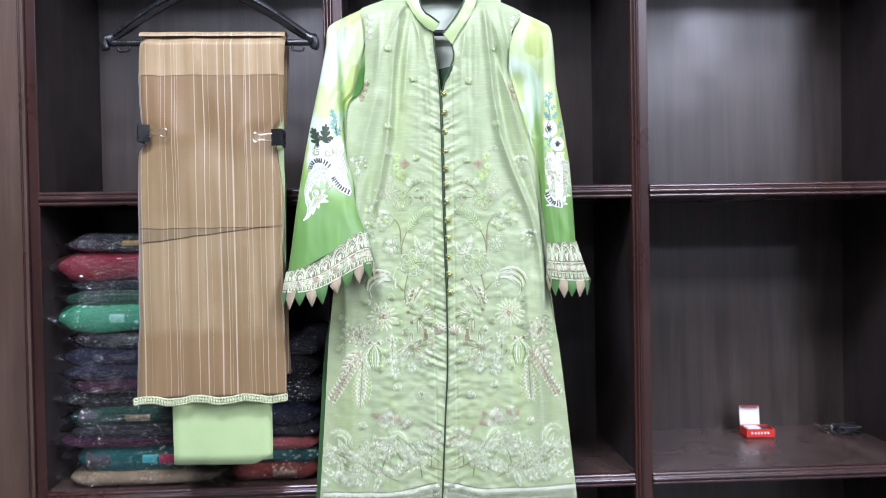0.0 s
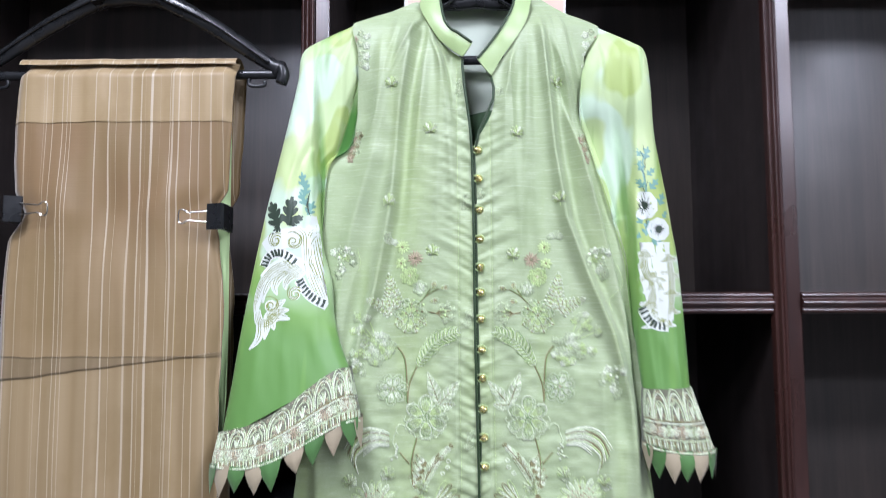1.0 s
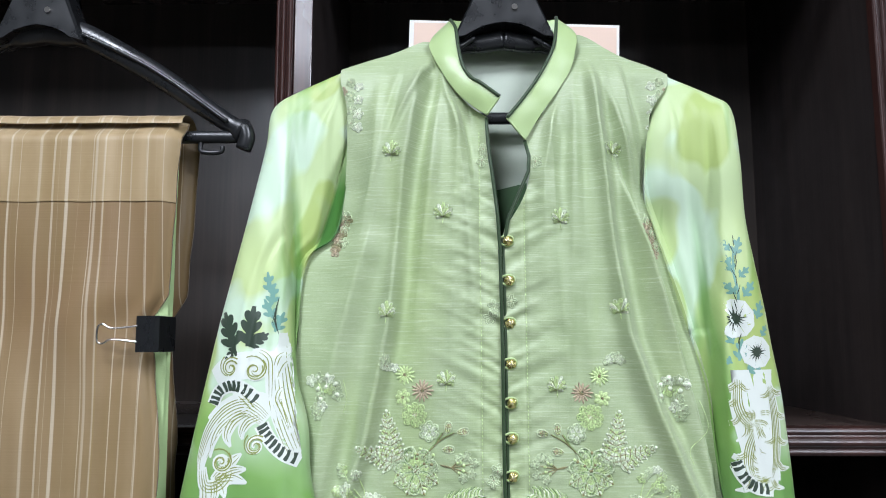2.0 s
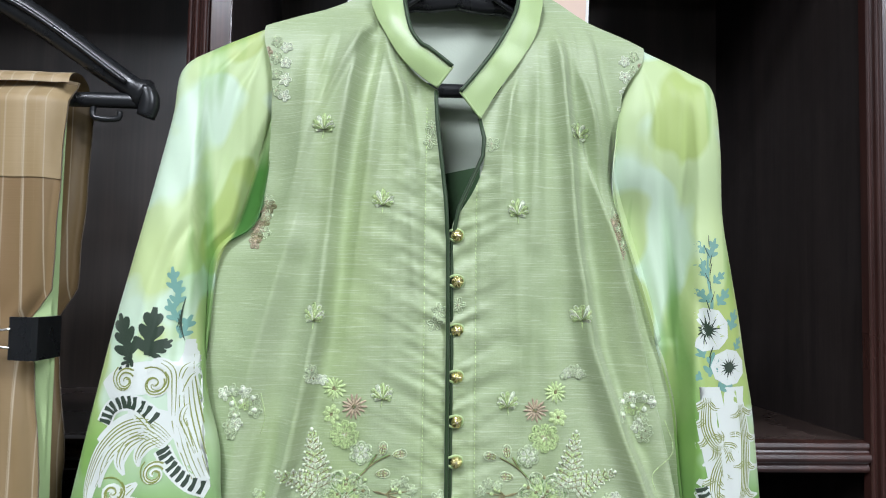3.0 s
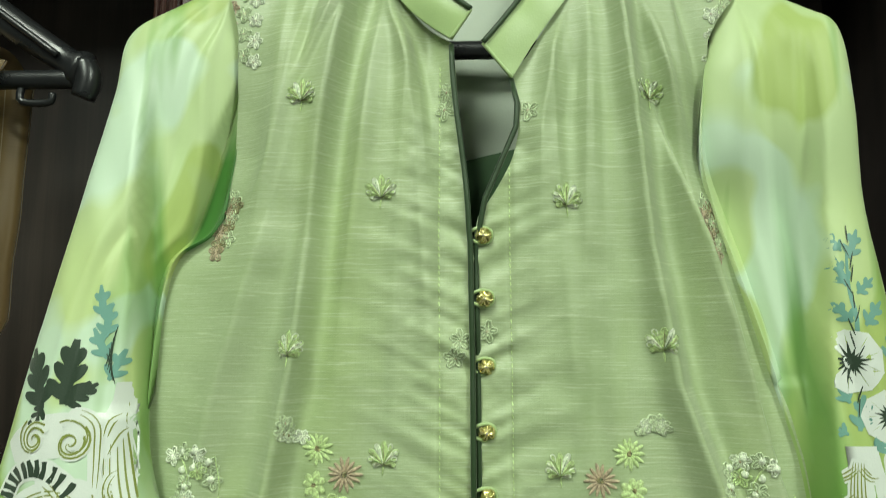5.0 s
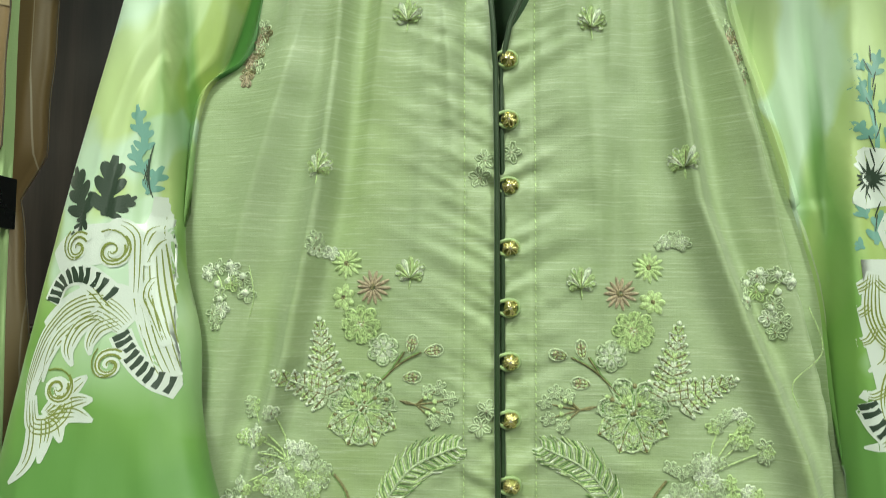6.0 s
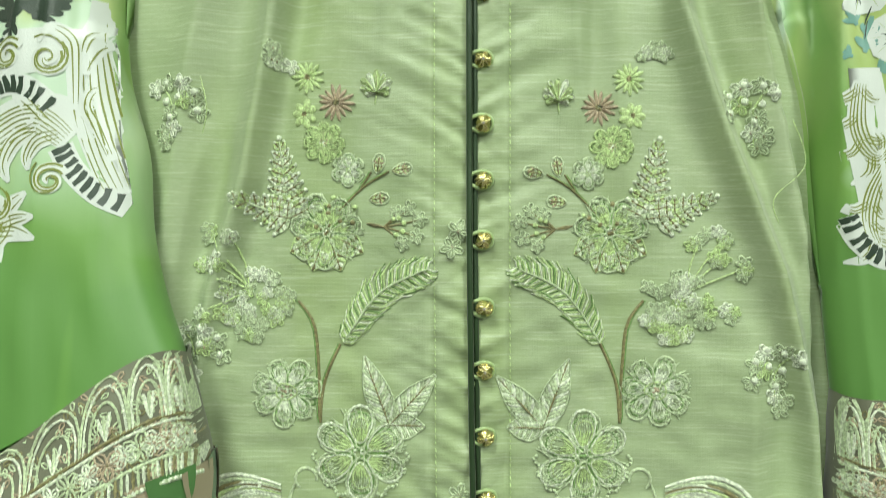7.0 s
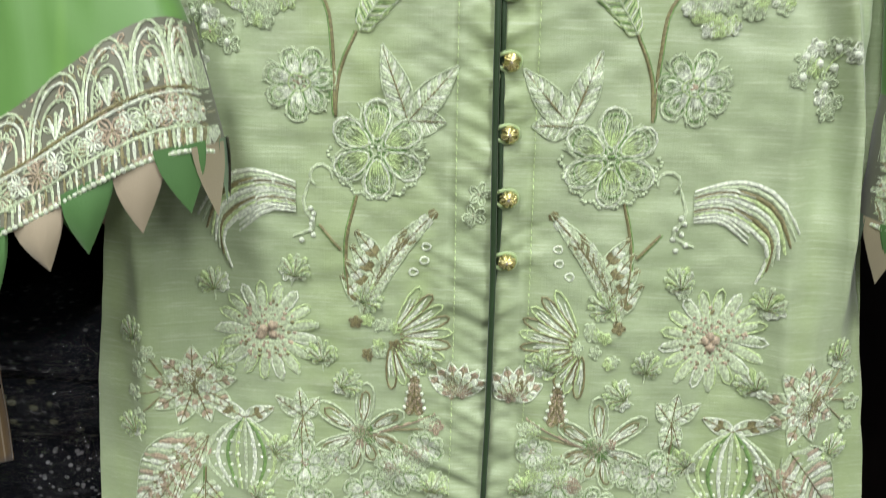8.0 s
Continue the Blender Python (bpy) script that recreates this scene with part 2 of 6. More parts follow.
INKS = [INK_WHITE, INK_OLIVE, INK_DARK, INK_TEAL]
BRASS = Mat("brass_filigree", (0.80, 0.72, 0.32), 0.26, 0.8).m
OLIVE = Mat("olive_core", (0.30, 0.30, 0.08), 0.45, 0.4).m
CRYSTAL = Mat("crystal_bead", (0.75, 0.72, 0.70), 0.08, 0.6).m


def plastic(name, c, rough):
    m = Mat(name, c, rough)
    n = m.noise((1, 1, 1), 40, 4)
    return m.rough(m.ramp(n, (0.3, (rough * 0.7,) * 3), (0.75, (rough * 1.6,) * 3))).bump(m.noise((1, 1, 1), 300, 2), 0.08, 0.0004).m


BLACK = plastic("black_plastic", (0.012, 0.013, 0.014), 0.28)
STEEL = Mat("bright_steel", (0.72, 0.70, 0.66), 0.18, 1.0).m


def film():
    """Thin clear wrap: see-through, with bright wrinkled gloss."""
    m = bpy.data.materials.new("clear_wrap")
    m.use_nodes = True
    t = m.node_tree
    t.nodes.clear()
    out, mix = t.nodes.new("ShaderNodeOutputMaterial"), t.nodes.new("ShaderNodeMixShader")
    clear, gloss = t.nodes.new("ShaderNodeBsdfTransparent"), t.nodes.new("ShaderNodeBsdfGlossy")
    gloss.inputs["Roughness"].default_value = 0.06
    fres = t.nodes.new("ShaderNodeFresnel")
    fres.inputs["IOR"].default_value = 2.1
    c, mp, n, b, v, b2, wp = (t.nodes.new("ShaderNode" + k) for k in ("TexCoord", "Mapping", "TexNoise", "Bump", "TexVoronoi", "Bump", "VectorMath"))
    wp.operation = "MULTIPLY_ADD"
    wp.inputs[1].default_value = (0.09, 0.09, 0.09)
    v.inputs["Scale"].default_value = 24
    b2.inputs["Strength"].default_value, b2.inputs["Distance"].default_value = 0.8, 0.034
    t.links.new(n.outputs[1], wp.inputs[0])
    t.links.new(mp.outputs[0], wp.inputs[2])
    t.links.new(wp.outputs[0], v.inputs["Vector"])
    t.links.new(v.outputs["Distance"], b2.inputs["Height"])
    t.links.new(b.outputs[0], b2.inputs["Normal"])
    mp.inputs["Scale"].default_value = (0.7, 1, 1.6)
    n.inputs["Scale"].default_value, n.inputs["Detail"].default_value, n.inputs["Distortion"].default_value = 38, 3, 2.6
    b.inputs["Strength"].default_value, b.inputs["Distance"].default_value = 1.0, 0.016
    for x, y in ((c.outputs["Object"], mp.inputs[0]), (mp.outputs[0], n.inputs["Vector"]), (n.outputs[0], b.inputs["Height"]), (b2.outputs[0], gloss.inputs["Normal"]), (b2.outputs[0], fres.inputs["Normal"]),
                 (fres.outputs[0], mix.inputs[0]), (clear.outputs[0], mix.inputs[1]), (gloss.outputs[0], mix.inputs[2]), (mix.outputs[0], out.inputs[0])):
        t.links.new(x, y)
    return m


FILM = film()


def emitter(name, c, power):
    m = bpy.data.materials.new(name)
    m.use_nodes = True
    b = m.node_tree.nodes["Principled BSDF"]
    b.inputs["Emission Color"].default_value, b.inputs["Emission Strength"].default_value = (*c, 1), power
    return m


GLOW = emitter("lit_diffuser", (1.0, 0.98, 0.95), 6.0)
ALU = Mat("white_metal", (0.75, 0.75, 0.74), 0.4).m

# ---------------------------------------------------------------- the room
X0, X1, Y0, Y1 = -2.9, 3.6, -6.4, 0.60


def structure(name, bm, material, label):
    return tagged(part(name, bm, material, None, label), kind="structure")


structure("floor", box(X0, X1, Y0, Y1, -0.1, 0), FLOOR, "pale tiled shop floor")
structure("ceiling", box(X0, X1, Y0, Y1, CEIL, CEIL + 0.1), CEILING, "plain painted shop ceiling")
structure("wall_north", box(X0 - 0.1, X1 + 0.1, Y1, Y1 + 0.1, -0.1, CEIL + 0.1), WALL, "plain painted wall behind the shelving")
structure("wall_south", box(X0 - 0.1, X1 + 0.1, Y0 - 0.1, Y0, -0.1, CEIL + 0.1), WALL, "plain painted wall at the far end of the shop")
structure("wall_west", box(X0 - 0.1, X0, Y0, Y1, -0.1, CEIL + 0.1), WALL, "plain painted side wall")
structure("wall_east", box(X1, X1 + 0.1, Y0, Y1, -0.1, CEIL + 0.1), WALL, "plain painted side wall")


def ceiling_light(x, y, watts):
    base = tagged(new("ceiling_light"), "square white panel light set under the ceiling", "ceiling light", "ceiling lights")
    base.location = (x, y, CEIL)
    bm = box(-0.32, 0.32, -0.32, 0.32, -0.035, 0, 0.006)
    part("frame", bm, ALU, base)
    part("diffuser", box(-0.29, 0.29, -0.29, 0.29, -0.039, -0.0352), GLOW, base, "glowing white diffuser")
    lamp = bpy.data.lights.new("panel_light", "AREA")
    lamp.shape, lamp.size, lamp.energy, lamp.color = "SQUARE", 0.56, watts, (1.0, 0.985, 0.955)
    ob = new("panel_light", lamp)
    ob.location = (x, y, CEIL - 0.045)


for lx, ly, lw in LAMPS:
    ceiling_light(lx, ly, lw)

# ---------------------------------------------------------------- the shelving
FY, BY = 0.088, 0.430          # front and back of the shelving
POSTS = [(-0.856, -0.817), (-0.2425, -0.2035), (0.394, 0.433), (1.050, 1.090)]
LEVELS = [(0.10, 0.13), (0.734, 0.762), (1.343, 1.373), (1.98, 2.01)]
shelving = tagged(new("shelving"), "dark polished wooden wall shelving with open square compartments", "shelving")


def moulding_bar(a, b, width, upright):
    """A reeded front lipping, from a to b, three rounded beads across its width."""
    prof, n = [], 19
    for i in range(n):
        s = i / (n - 1)
        d = 0.006 + 0.0045 * abs(math.sin(math.pi * 3 * s)) ** 0.6 + (0.004 if 0.3 < s < 0.7 else 0)
        prof.append((s * width, -d if 0 < i < n - 1 else 0.0))
    verts, faces = [], []
    for p in (a, b):
        for off, d in prof:
            verts.append((p[0] + off, p[1] + d, p[2]) if upright else (p[0], p[1] + d, p[2] + off))
    for i in range(n - 1):
        faces.append((i, i + 1, n + i + 1, n + i))
    faces += [tuple(range(n)), tuple(range(n, 2 * n))[::-1]]
    return mesh_of("moulding", verts, faces, [WOOD_FRAME], None, False)


for x0, x1 in POSTS:
    up = part("upright", box(x0 + 0.008, x1 - 0.008, FY, BY, 0.0, 2.01), WOOD_SIDE, shelving)
    lip = put("moulding", moulding_bar((x0, FY, 0.0), (x0, FY, 2.01), 0.0195, True), up, "reeded glossy edge moulding")
    part("flat_lipping", box(x0 + 0.0195, x1, FY - 0.004, FY - 0.0001, 0.0, 2.01, 0.001), WOOD_FRAME, up, "flat red-brown lipping")
for (xa, xb), (xc, xd) in zip(POSTS, POSTS[1:]):
    for z0, z1 in LEVELS:
        sh = part("shelf_board", box(xb - 0.008, xc + 0.008, FY + 0.001, BY, z0 + 0.003, z1 - 0.002), WOOD_SHELF, shelving)
        put("moulding", moulding_bar((xb, FY + 0.002, z0), (xc, FY + 0.002, z0), z1 - z0, False), sh, "reeded glossy edge moulding")
    part("back_panel", box(xb - 0.008, xc + 0.008, BY, BY + 0.012, 0.0, 2.01), WOOD_BACK, shelving)
part("plinth", box(POSTS[0][1], POSTS[-1][0], FY + 0.02, FY + 0.04, 0, 0.10), WOOD_SIDE, shelving)
part("hanging_rail", box(-0.86, 1.09, FY - 0.10, FY - 0.075, 1.99, 2.01, 0.004), WOOD_FRAME, shelving, "slim dark rail along the top edge")
for bx in (-0.84, 0.41, 1.07):
    part("rail_bracket", box(bx - 0.01, bx + 0.01, FY - 0.08, FY + 0.004, 1.992, 2.008), WOOD_FRAME, shelving)
side = tagged(part("side_panel", box(-1.75, -0.838, FY - 0.012, FY - 0.006, 0, 2.01, 0.001), WOOD_PANEL, None, "brown wood-grained flat panel beside the shelving"), category="panel", kind="structure")


# ---------------------------------------------------------------- the kurta
from mathutils.bvhtree import BVHTree

kurta = tagged(new("kurta"), "long sage green embroidered silk kurta with dyed satin sleeves", "kurta")
kurta.location.y = 0.012
XC = -0.0065
EDGE_L = table([(1.719, -0.160), (1.677, -0.153), (1.64, -0.153), (1.594, -0.1555), (1.562, -0.160), (1.550, -0.170), (1.5415, -0.183), (1.53, -0.192), (1.47, -0.206), (1.35, -0.214), (1.184, -0.222), (1.074, -0.236), (0.92, -0.247), (0.72, -0.262)])
EDGE_R = table([(1.713, 0.155), (1.671, 0.136), (1.640, 0.135), (1.584, 0.146), (1.50, 0.178), (1.446, 0.192), (1.374, 0.202), (1.30, 0.206), (1.198, 0.206), (1.108, 0.216), (0.928, 0.236), (0.72, 0.256)])
OPEN_L = table([(1.549, -0.0085), (1.47, -0.007), (1.335, -0.0062), (1.24, -0.0047), (1.15, -0.0027), (1.07, -0.0024), (1.0, -0.0035), (0.91, -0.0095), (0.72, -0.020)])
MID_Z, HEM_Z = 1.549, 0.725
SIDE_FOLD = table([(1.65, 0.094), (1.60, 0.109), (1.584, 0.1145), (1.546, 0.128), (1.50, 0.141), (1.4636, 0.1505), (1.43, 0.159), (1.396, 0.168), (1.35, 0.178), (1.30, 0.185), (1.20, 0.195), (1.0, 0.230), (0.7, 0.262)])


def ridge(x, z, pts, width, height):
    """A long soft fold along pts (x, z), from the top down."""
    zs = [p[1] for p in pts]
    if not zs[-1] < z < zs[0]:
        return 0.0
    at = float(np.interp(-z, [-v for v in zs], [p[0] for p in pts]))
    d = (x - at) / width
    fade = smooth(zs[0], zs[0] - 0.05, z) * smooth(zs[-1], zs[-1] + 0.12, z)
    return height * fade * (math.exp(-abs(d) ** 1.35) - 0.45 * math.exp(-(d - 1.7) ** 2))


FOLDS = [
    ([(-0.078, 1.745), (-0.098, 1.62), (-0.1105, 1.483), (-0.117, 1.444), (-0.131, 1.372), (-0.151, 1.31), (-0.172, 1.18)], 0.0080, 0.0080),
    ([(-0.092, 1.735), (-0.118, 1.60), (-0.160, 1.45), (-0.195, 1.22)], 0.014, 0.0070),
    ([(-0.120, 1.725), (-0.130, 1.60), (-0.165, 1.50)], 0.009, 0.0040),
    ([(-0.058, 1.715), (-0.042, 1.62), (-0.030, 1.45)], 0.009, 0.0050),
    ([(-0.070, 1.70), (-0.075, 1.52), (-0.085, 1.35)], 0.016, 0.0030),
    ([(0.050, 1.70), (0.034, 1.62), (0.030, 1.48)], 0.009, 0.0045),
    ([(0.078, 1.74), (0.095, 1.55), (0.108, 1.464), (0.133, 1.392), (0.162, 1.322), (0.183, 1.24), (0.196, 1.08)], 0.0078, 0.0105),
    ([(0.095, 1.735), (0.118, 1.60), (0.142, 1.50), (0.172, 1.40)], 0.010, 0.0060),
    ([(0.060, 1.72), (0.070, 1.50), (0.085, 1.30)], 0.015, 0.0030),
    ([(-0.060, 1.735), (-0.075, 1.60), (-0.090, 1.44)], 0.006, 0.0022),
    ([(-0.105, 1.730), (-0.125, 1.62), (-0.150, 1.50)], 0.006, 0.0022),
    ([(-0.045, 1.700), (-0.050, 1.60), (-0.055, 1.40)], 0.006, 0.0020),
    ([(0.065, 1.730), (0.060, 1.60), (0.055, 1.42)], 0.006, 0.0022),
    ([(0.105, 1.735), (0.125, 1.62), (0.135, 1.55)], 0.006, 0.0024),
    ([(0.040, 1.690), (0.045, 1.55), (0.060, 1.35)], 0.006, 0.0020),
    ([(-0.072, 1.750), (-0.075, 1.724), (-0.088, 1.702), (-0.102, 1.673), (-0.118, 1.64), (-0.128, 1.60)], 0.0034, 0.0034),
    ([(-0.101, 1.742), (-0.105, 1.709), (-0.112, 1.677), (-0.122, 1.63)], 0.0030, 0.0026),
    ([(-0.066, 1.735), (-0.057, 1.69), (-0.045, 1.653), (-0.036, 1.60)], 0.0034, 0.0032),
    ([(-0.060, 1.712), (-0.050, 1.68), (-0.039, 1.640), (-0.032, 1.56)], 0.0028, 0.0024),
    ([(0.090, 1.745), (0.095, 1.70), (0.103, 1.672), (0.112, 1.640), (0.128, 1.58)], 0.0032, 0.0038),
    ([(0.104, 1.742), (0.114, 1.69), (0.123, 1.659), (0.131, 1.61)], 0.0030, 0.0028),
    ([(0.052, 1.705), (0.040, 1.66), (0.032, 1.60)], 0.0030, 0.0026),
    ([(-0.150, 1.42), (-0.175, 1.30), (-0.185, 1.12)], 0.008, 0.0030),
    ([(0.148, 1.30), (0.152, 1.20), (0.160, 1.10), (0.172, 0.95)], 0.012, 0.0060),
    ([(-0.205, 1.26), (-0.200, 1.12), (-0.205, 0.98)], 0.010, 0.0050),
    ([(-0.19, 1.20), (-0.185, 0.98), (-0.20, 0.74)], 0.018, 0.0055),
    ([(0.175, 1.22), (0.180, 0.98), (0.195, 0.74)], 0.015, 0.0060),
    ([(0.120, 1.02), (0.125, 0.74)], 0.022, 0.0035),
    ([(-0.110, 1.05), (-0.120, 0.74)], 0.022, 0.0035),
]


def relief(x, z):
    half = (EDGE_R(z) - EDGE_L(z)) / 2
    s = (x - (EDGE_R(z) + EDGE_L(z)) / 2) / half
    y = -0.012 + 0.014 * abs(s) ** 4 * (1 - smooth(1.60, 1.69, z)) + 0.012 * smooth(0.0, 0.004, x - SIDE_FOLD(z)) * smooth(1.66, 1.58, z) + 0.012 * smooth(1.60, 1.76, z) + 0.018 * smooth(1.71, 1.752, z)
    d = x - SIDE_FOLD(z)
    if d < 0.003:
        y -= 0.007 * math.exp(-((d - 0.003) / 0.014) ** 2) * smooth(1.66, 1.58, z) * smooth(1.22, 1.34, z)
    for pts, w, h in FOLDS:
        y -= ridge(x, z, pts, w, h * 1.5)
    near = math.exp(-((x + 0.009) / 0.033) ** 2) + 0.14 * math.exp(-((x + 0.030) / 0.080) ** 2)
    pucker = (0.5 - 1.6 * abs(wob(x * 14, (z + 0.7 * abs(x + 0.006)) * 78, 3.1))) * 0.42 + wob(x * 26 + 9, (z - 0.5 * abs(x + 0.006)) * 160, 7.7) * 0.95
    y -= near * pucker * 0.0025 * smooth(1.68, 1.58, z)
    wide = math.exp(-((x + 0.006) / 0.052) ** 2)
    y -= 0.0018 * wide * wob(x * 20, (z - 0.35 * abs(x + 0.006)) * 112, 12.4) * smooth(1.66, 1.56, z)
    y -= 0.0050 * wob(x * 24, z * 5, 1.3) + 0.0012 * wob(x * 40 + z * 25, z * 38 - x * 12, 5.0)
    y -= 0.0017 * wob(x * 62 + 3, z * 88, 8.8) * smooth(1.42, 1.22, z) * smooth(0.20, 0.12, abs(x))
    seam = min(abs(x + 0.027), abs(x - 0.0145))
    y += 0.0012 * math.exp(-(seam / 0.0018) ** 2) * smooth(1.70, 1.60, z)
    return y


def half_panel(side):
    """One front half: from the neck and shoulder line down to the hem."""
    cols, up, down = 96, 60, 330
    if side < 0:
        top = arc([(-0.019, 1.669), (-0.034, 1.681), (-0.050, 1.698), (-0.063, 1.719), (-0.073, 1.754), (-0.115, 1.740), (-0.160, 1.719)], 200)
    else:
        top = arc([(0.016, 1.647), (0.030, 1.668), (0.042, 1.687), (0.059, 1.716), (0.068, 1.761), (0.115, 1.736), (0.155, 1.713)], 200)
    edge = EDGE_L if side < 0 else EDGE_R
    verts = []
    for j in range(up + down):
        for i in range(cols):
            u = i / (cols - 1)
            u = u * 0.75 + 0.25 * u * u
            if j < up:
                w = j / up
                tx, tz = top[min(199, int(u * 199))][:2]
                mx = (OPEN_L(MID_Z) + (0 if side < 0 else 0.0015)) * (1 - u) + edge(MID_Z) * u
                z = tz + (MID_Z - tz) * w
                x = tx + (mx - tx) * w
                if side > 0:
                    x += 0.0125 * math.sin(math.pi * min(1, w * 1.15)) * (1 - u) ** 3
                x += (edge(z) - (top[-1][0] + (edge(MID_Z) - top[-1][0]) * w)) * smooth(0.70, 1.0, u) * smooth(0.0, 0.2, w)
            else:
                w = (j - up) / (down - 1)
                z = MID_Z + (HEM_Z - MID_Z) * w
                x = (OPEN_L(z) + (0 if side < 0 else 0.0015)) * (1 - u) + edge(z) * u
            y = relief(x, z)
            if side < 0:
                y -= 0.0022 * (1 - smooth(0.0, 0.2, u))
            verts.append((x, y, z))
    return verts, grid_faces(cols, up + down)


panels = []
for sgn, nm in ((-1, "left"), (1, "right")):
    v, f = half_panel(sgn)
    put("front_panel", mesh_of("front_panel", v, f, [SILK]), kurta, "sage raw silk front with fine slubs and soft folds")
    panels.append((v, f))
allv = [Vector(p) for v, f in panels for p in v]
allf = panels[0][1] + [tuple(i + len(panels[0][0]) for i in q) for q in panels[1][1]]
BODY = BVHTree.FromPolygons(allv, allf)


def on(tree, spare):
    """The depth of a surface in front of which things are laid, at (x, z)."""
    last = [spare]

    def depth(x, z):
        hit = tree.ray_cast(Vector((x, -0.6, z)), Vector((0, 1, 0)))
        if hit[0] is not None:
            return hit[0].y
        return None
    return depth


body_y = on(BODY, -0.005)

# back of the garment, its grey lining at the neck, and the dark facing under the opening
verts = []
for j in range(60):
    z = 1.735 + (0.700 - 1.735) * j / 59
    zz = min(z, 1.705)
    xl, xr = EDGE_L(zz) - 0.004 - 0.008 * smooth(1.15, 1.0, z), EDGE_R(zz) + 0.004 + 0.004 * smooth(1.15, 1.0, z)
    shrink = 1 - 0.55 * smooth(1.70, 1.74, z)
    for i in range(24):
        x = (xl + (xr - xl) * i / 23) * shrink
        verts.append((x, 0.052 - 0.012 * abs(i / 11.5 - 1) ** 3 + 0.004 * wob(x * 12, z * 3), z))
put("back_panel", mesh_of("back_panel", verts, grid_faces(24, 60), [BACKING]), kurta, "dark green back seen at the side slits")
verts = []
for j in range(22):
    z = 1.766 - 0.174 * j / 21
    wide = 0.054 + 0.06 * smooth(1.757, 1.70, z)
    for i in range(26):
        x = -wide + 2 * wide * i / 25
        verts.append((x, 0.040 + 0.0035 * wob(x * 20, z * 16, 2) - 0.012 * (x / wide) ** 2, z - (0.006 * (1 - (x / wide) ** 2) if j == 21 else 0)))
put("back_lining", mesh_of("back_lining", verts, grid_faces(26, 22), [LINING]), kurta, "pale grey lining inside the back of the neck")
verts = []
for j in range(60):
    z = 1.604 - (1.604 - 0.725) * j / 59
    for i in range(6):
        verts.append((OPEN_L(min(z, 1.549)) - 0.012 + 0.042 * i / 5 - (0.0 if j else 0.0), 0.033 if z > 1.54 else 0.012 + relief(OPEN_L(z), z), z + (0.010 * i / 5 if j == 0 else 0)))
put("facing", mesh_of("facing", verts, grid_faces(6, 60), [INNER]), kurta, "dark green facing behind the front opening")
verts = []
for j in range(4):
    for i in range(30):
        s = i / 29 * 2 - 1
        verts.append((0.054 * s, 0.034 - 0.008 * s * s + (0.003 if j in (0, 3) else 0), 1.757 + 0.027 * j / 3 - 0.002 * s * s + 0.0012 * wob(s * 9, j) + 0.0008 * wob(s * 40, j, 3)))
put("neck_band", mesh_of("neck_band", verts, grid_faces(30, 4), [COLLAR]), kurta, "pale green satin band round the back of the neck")


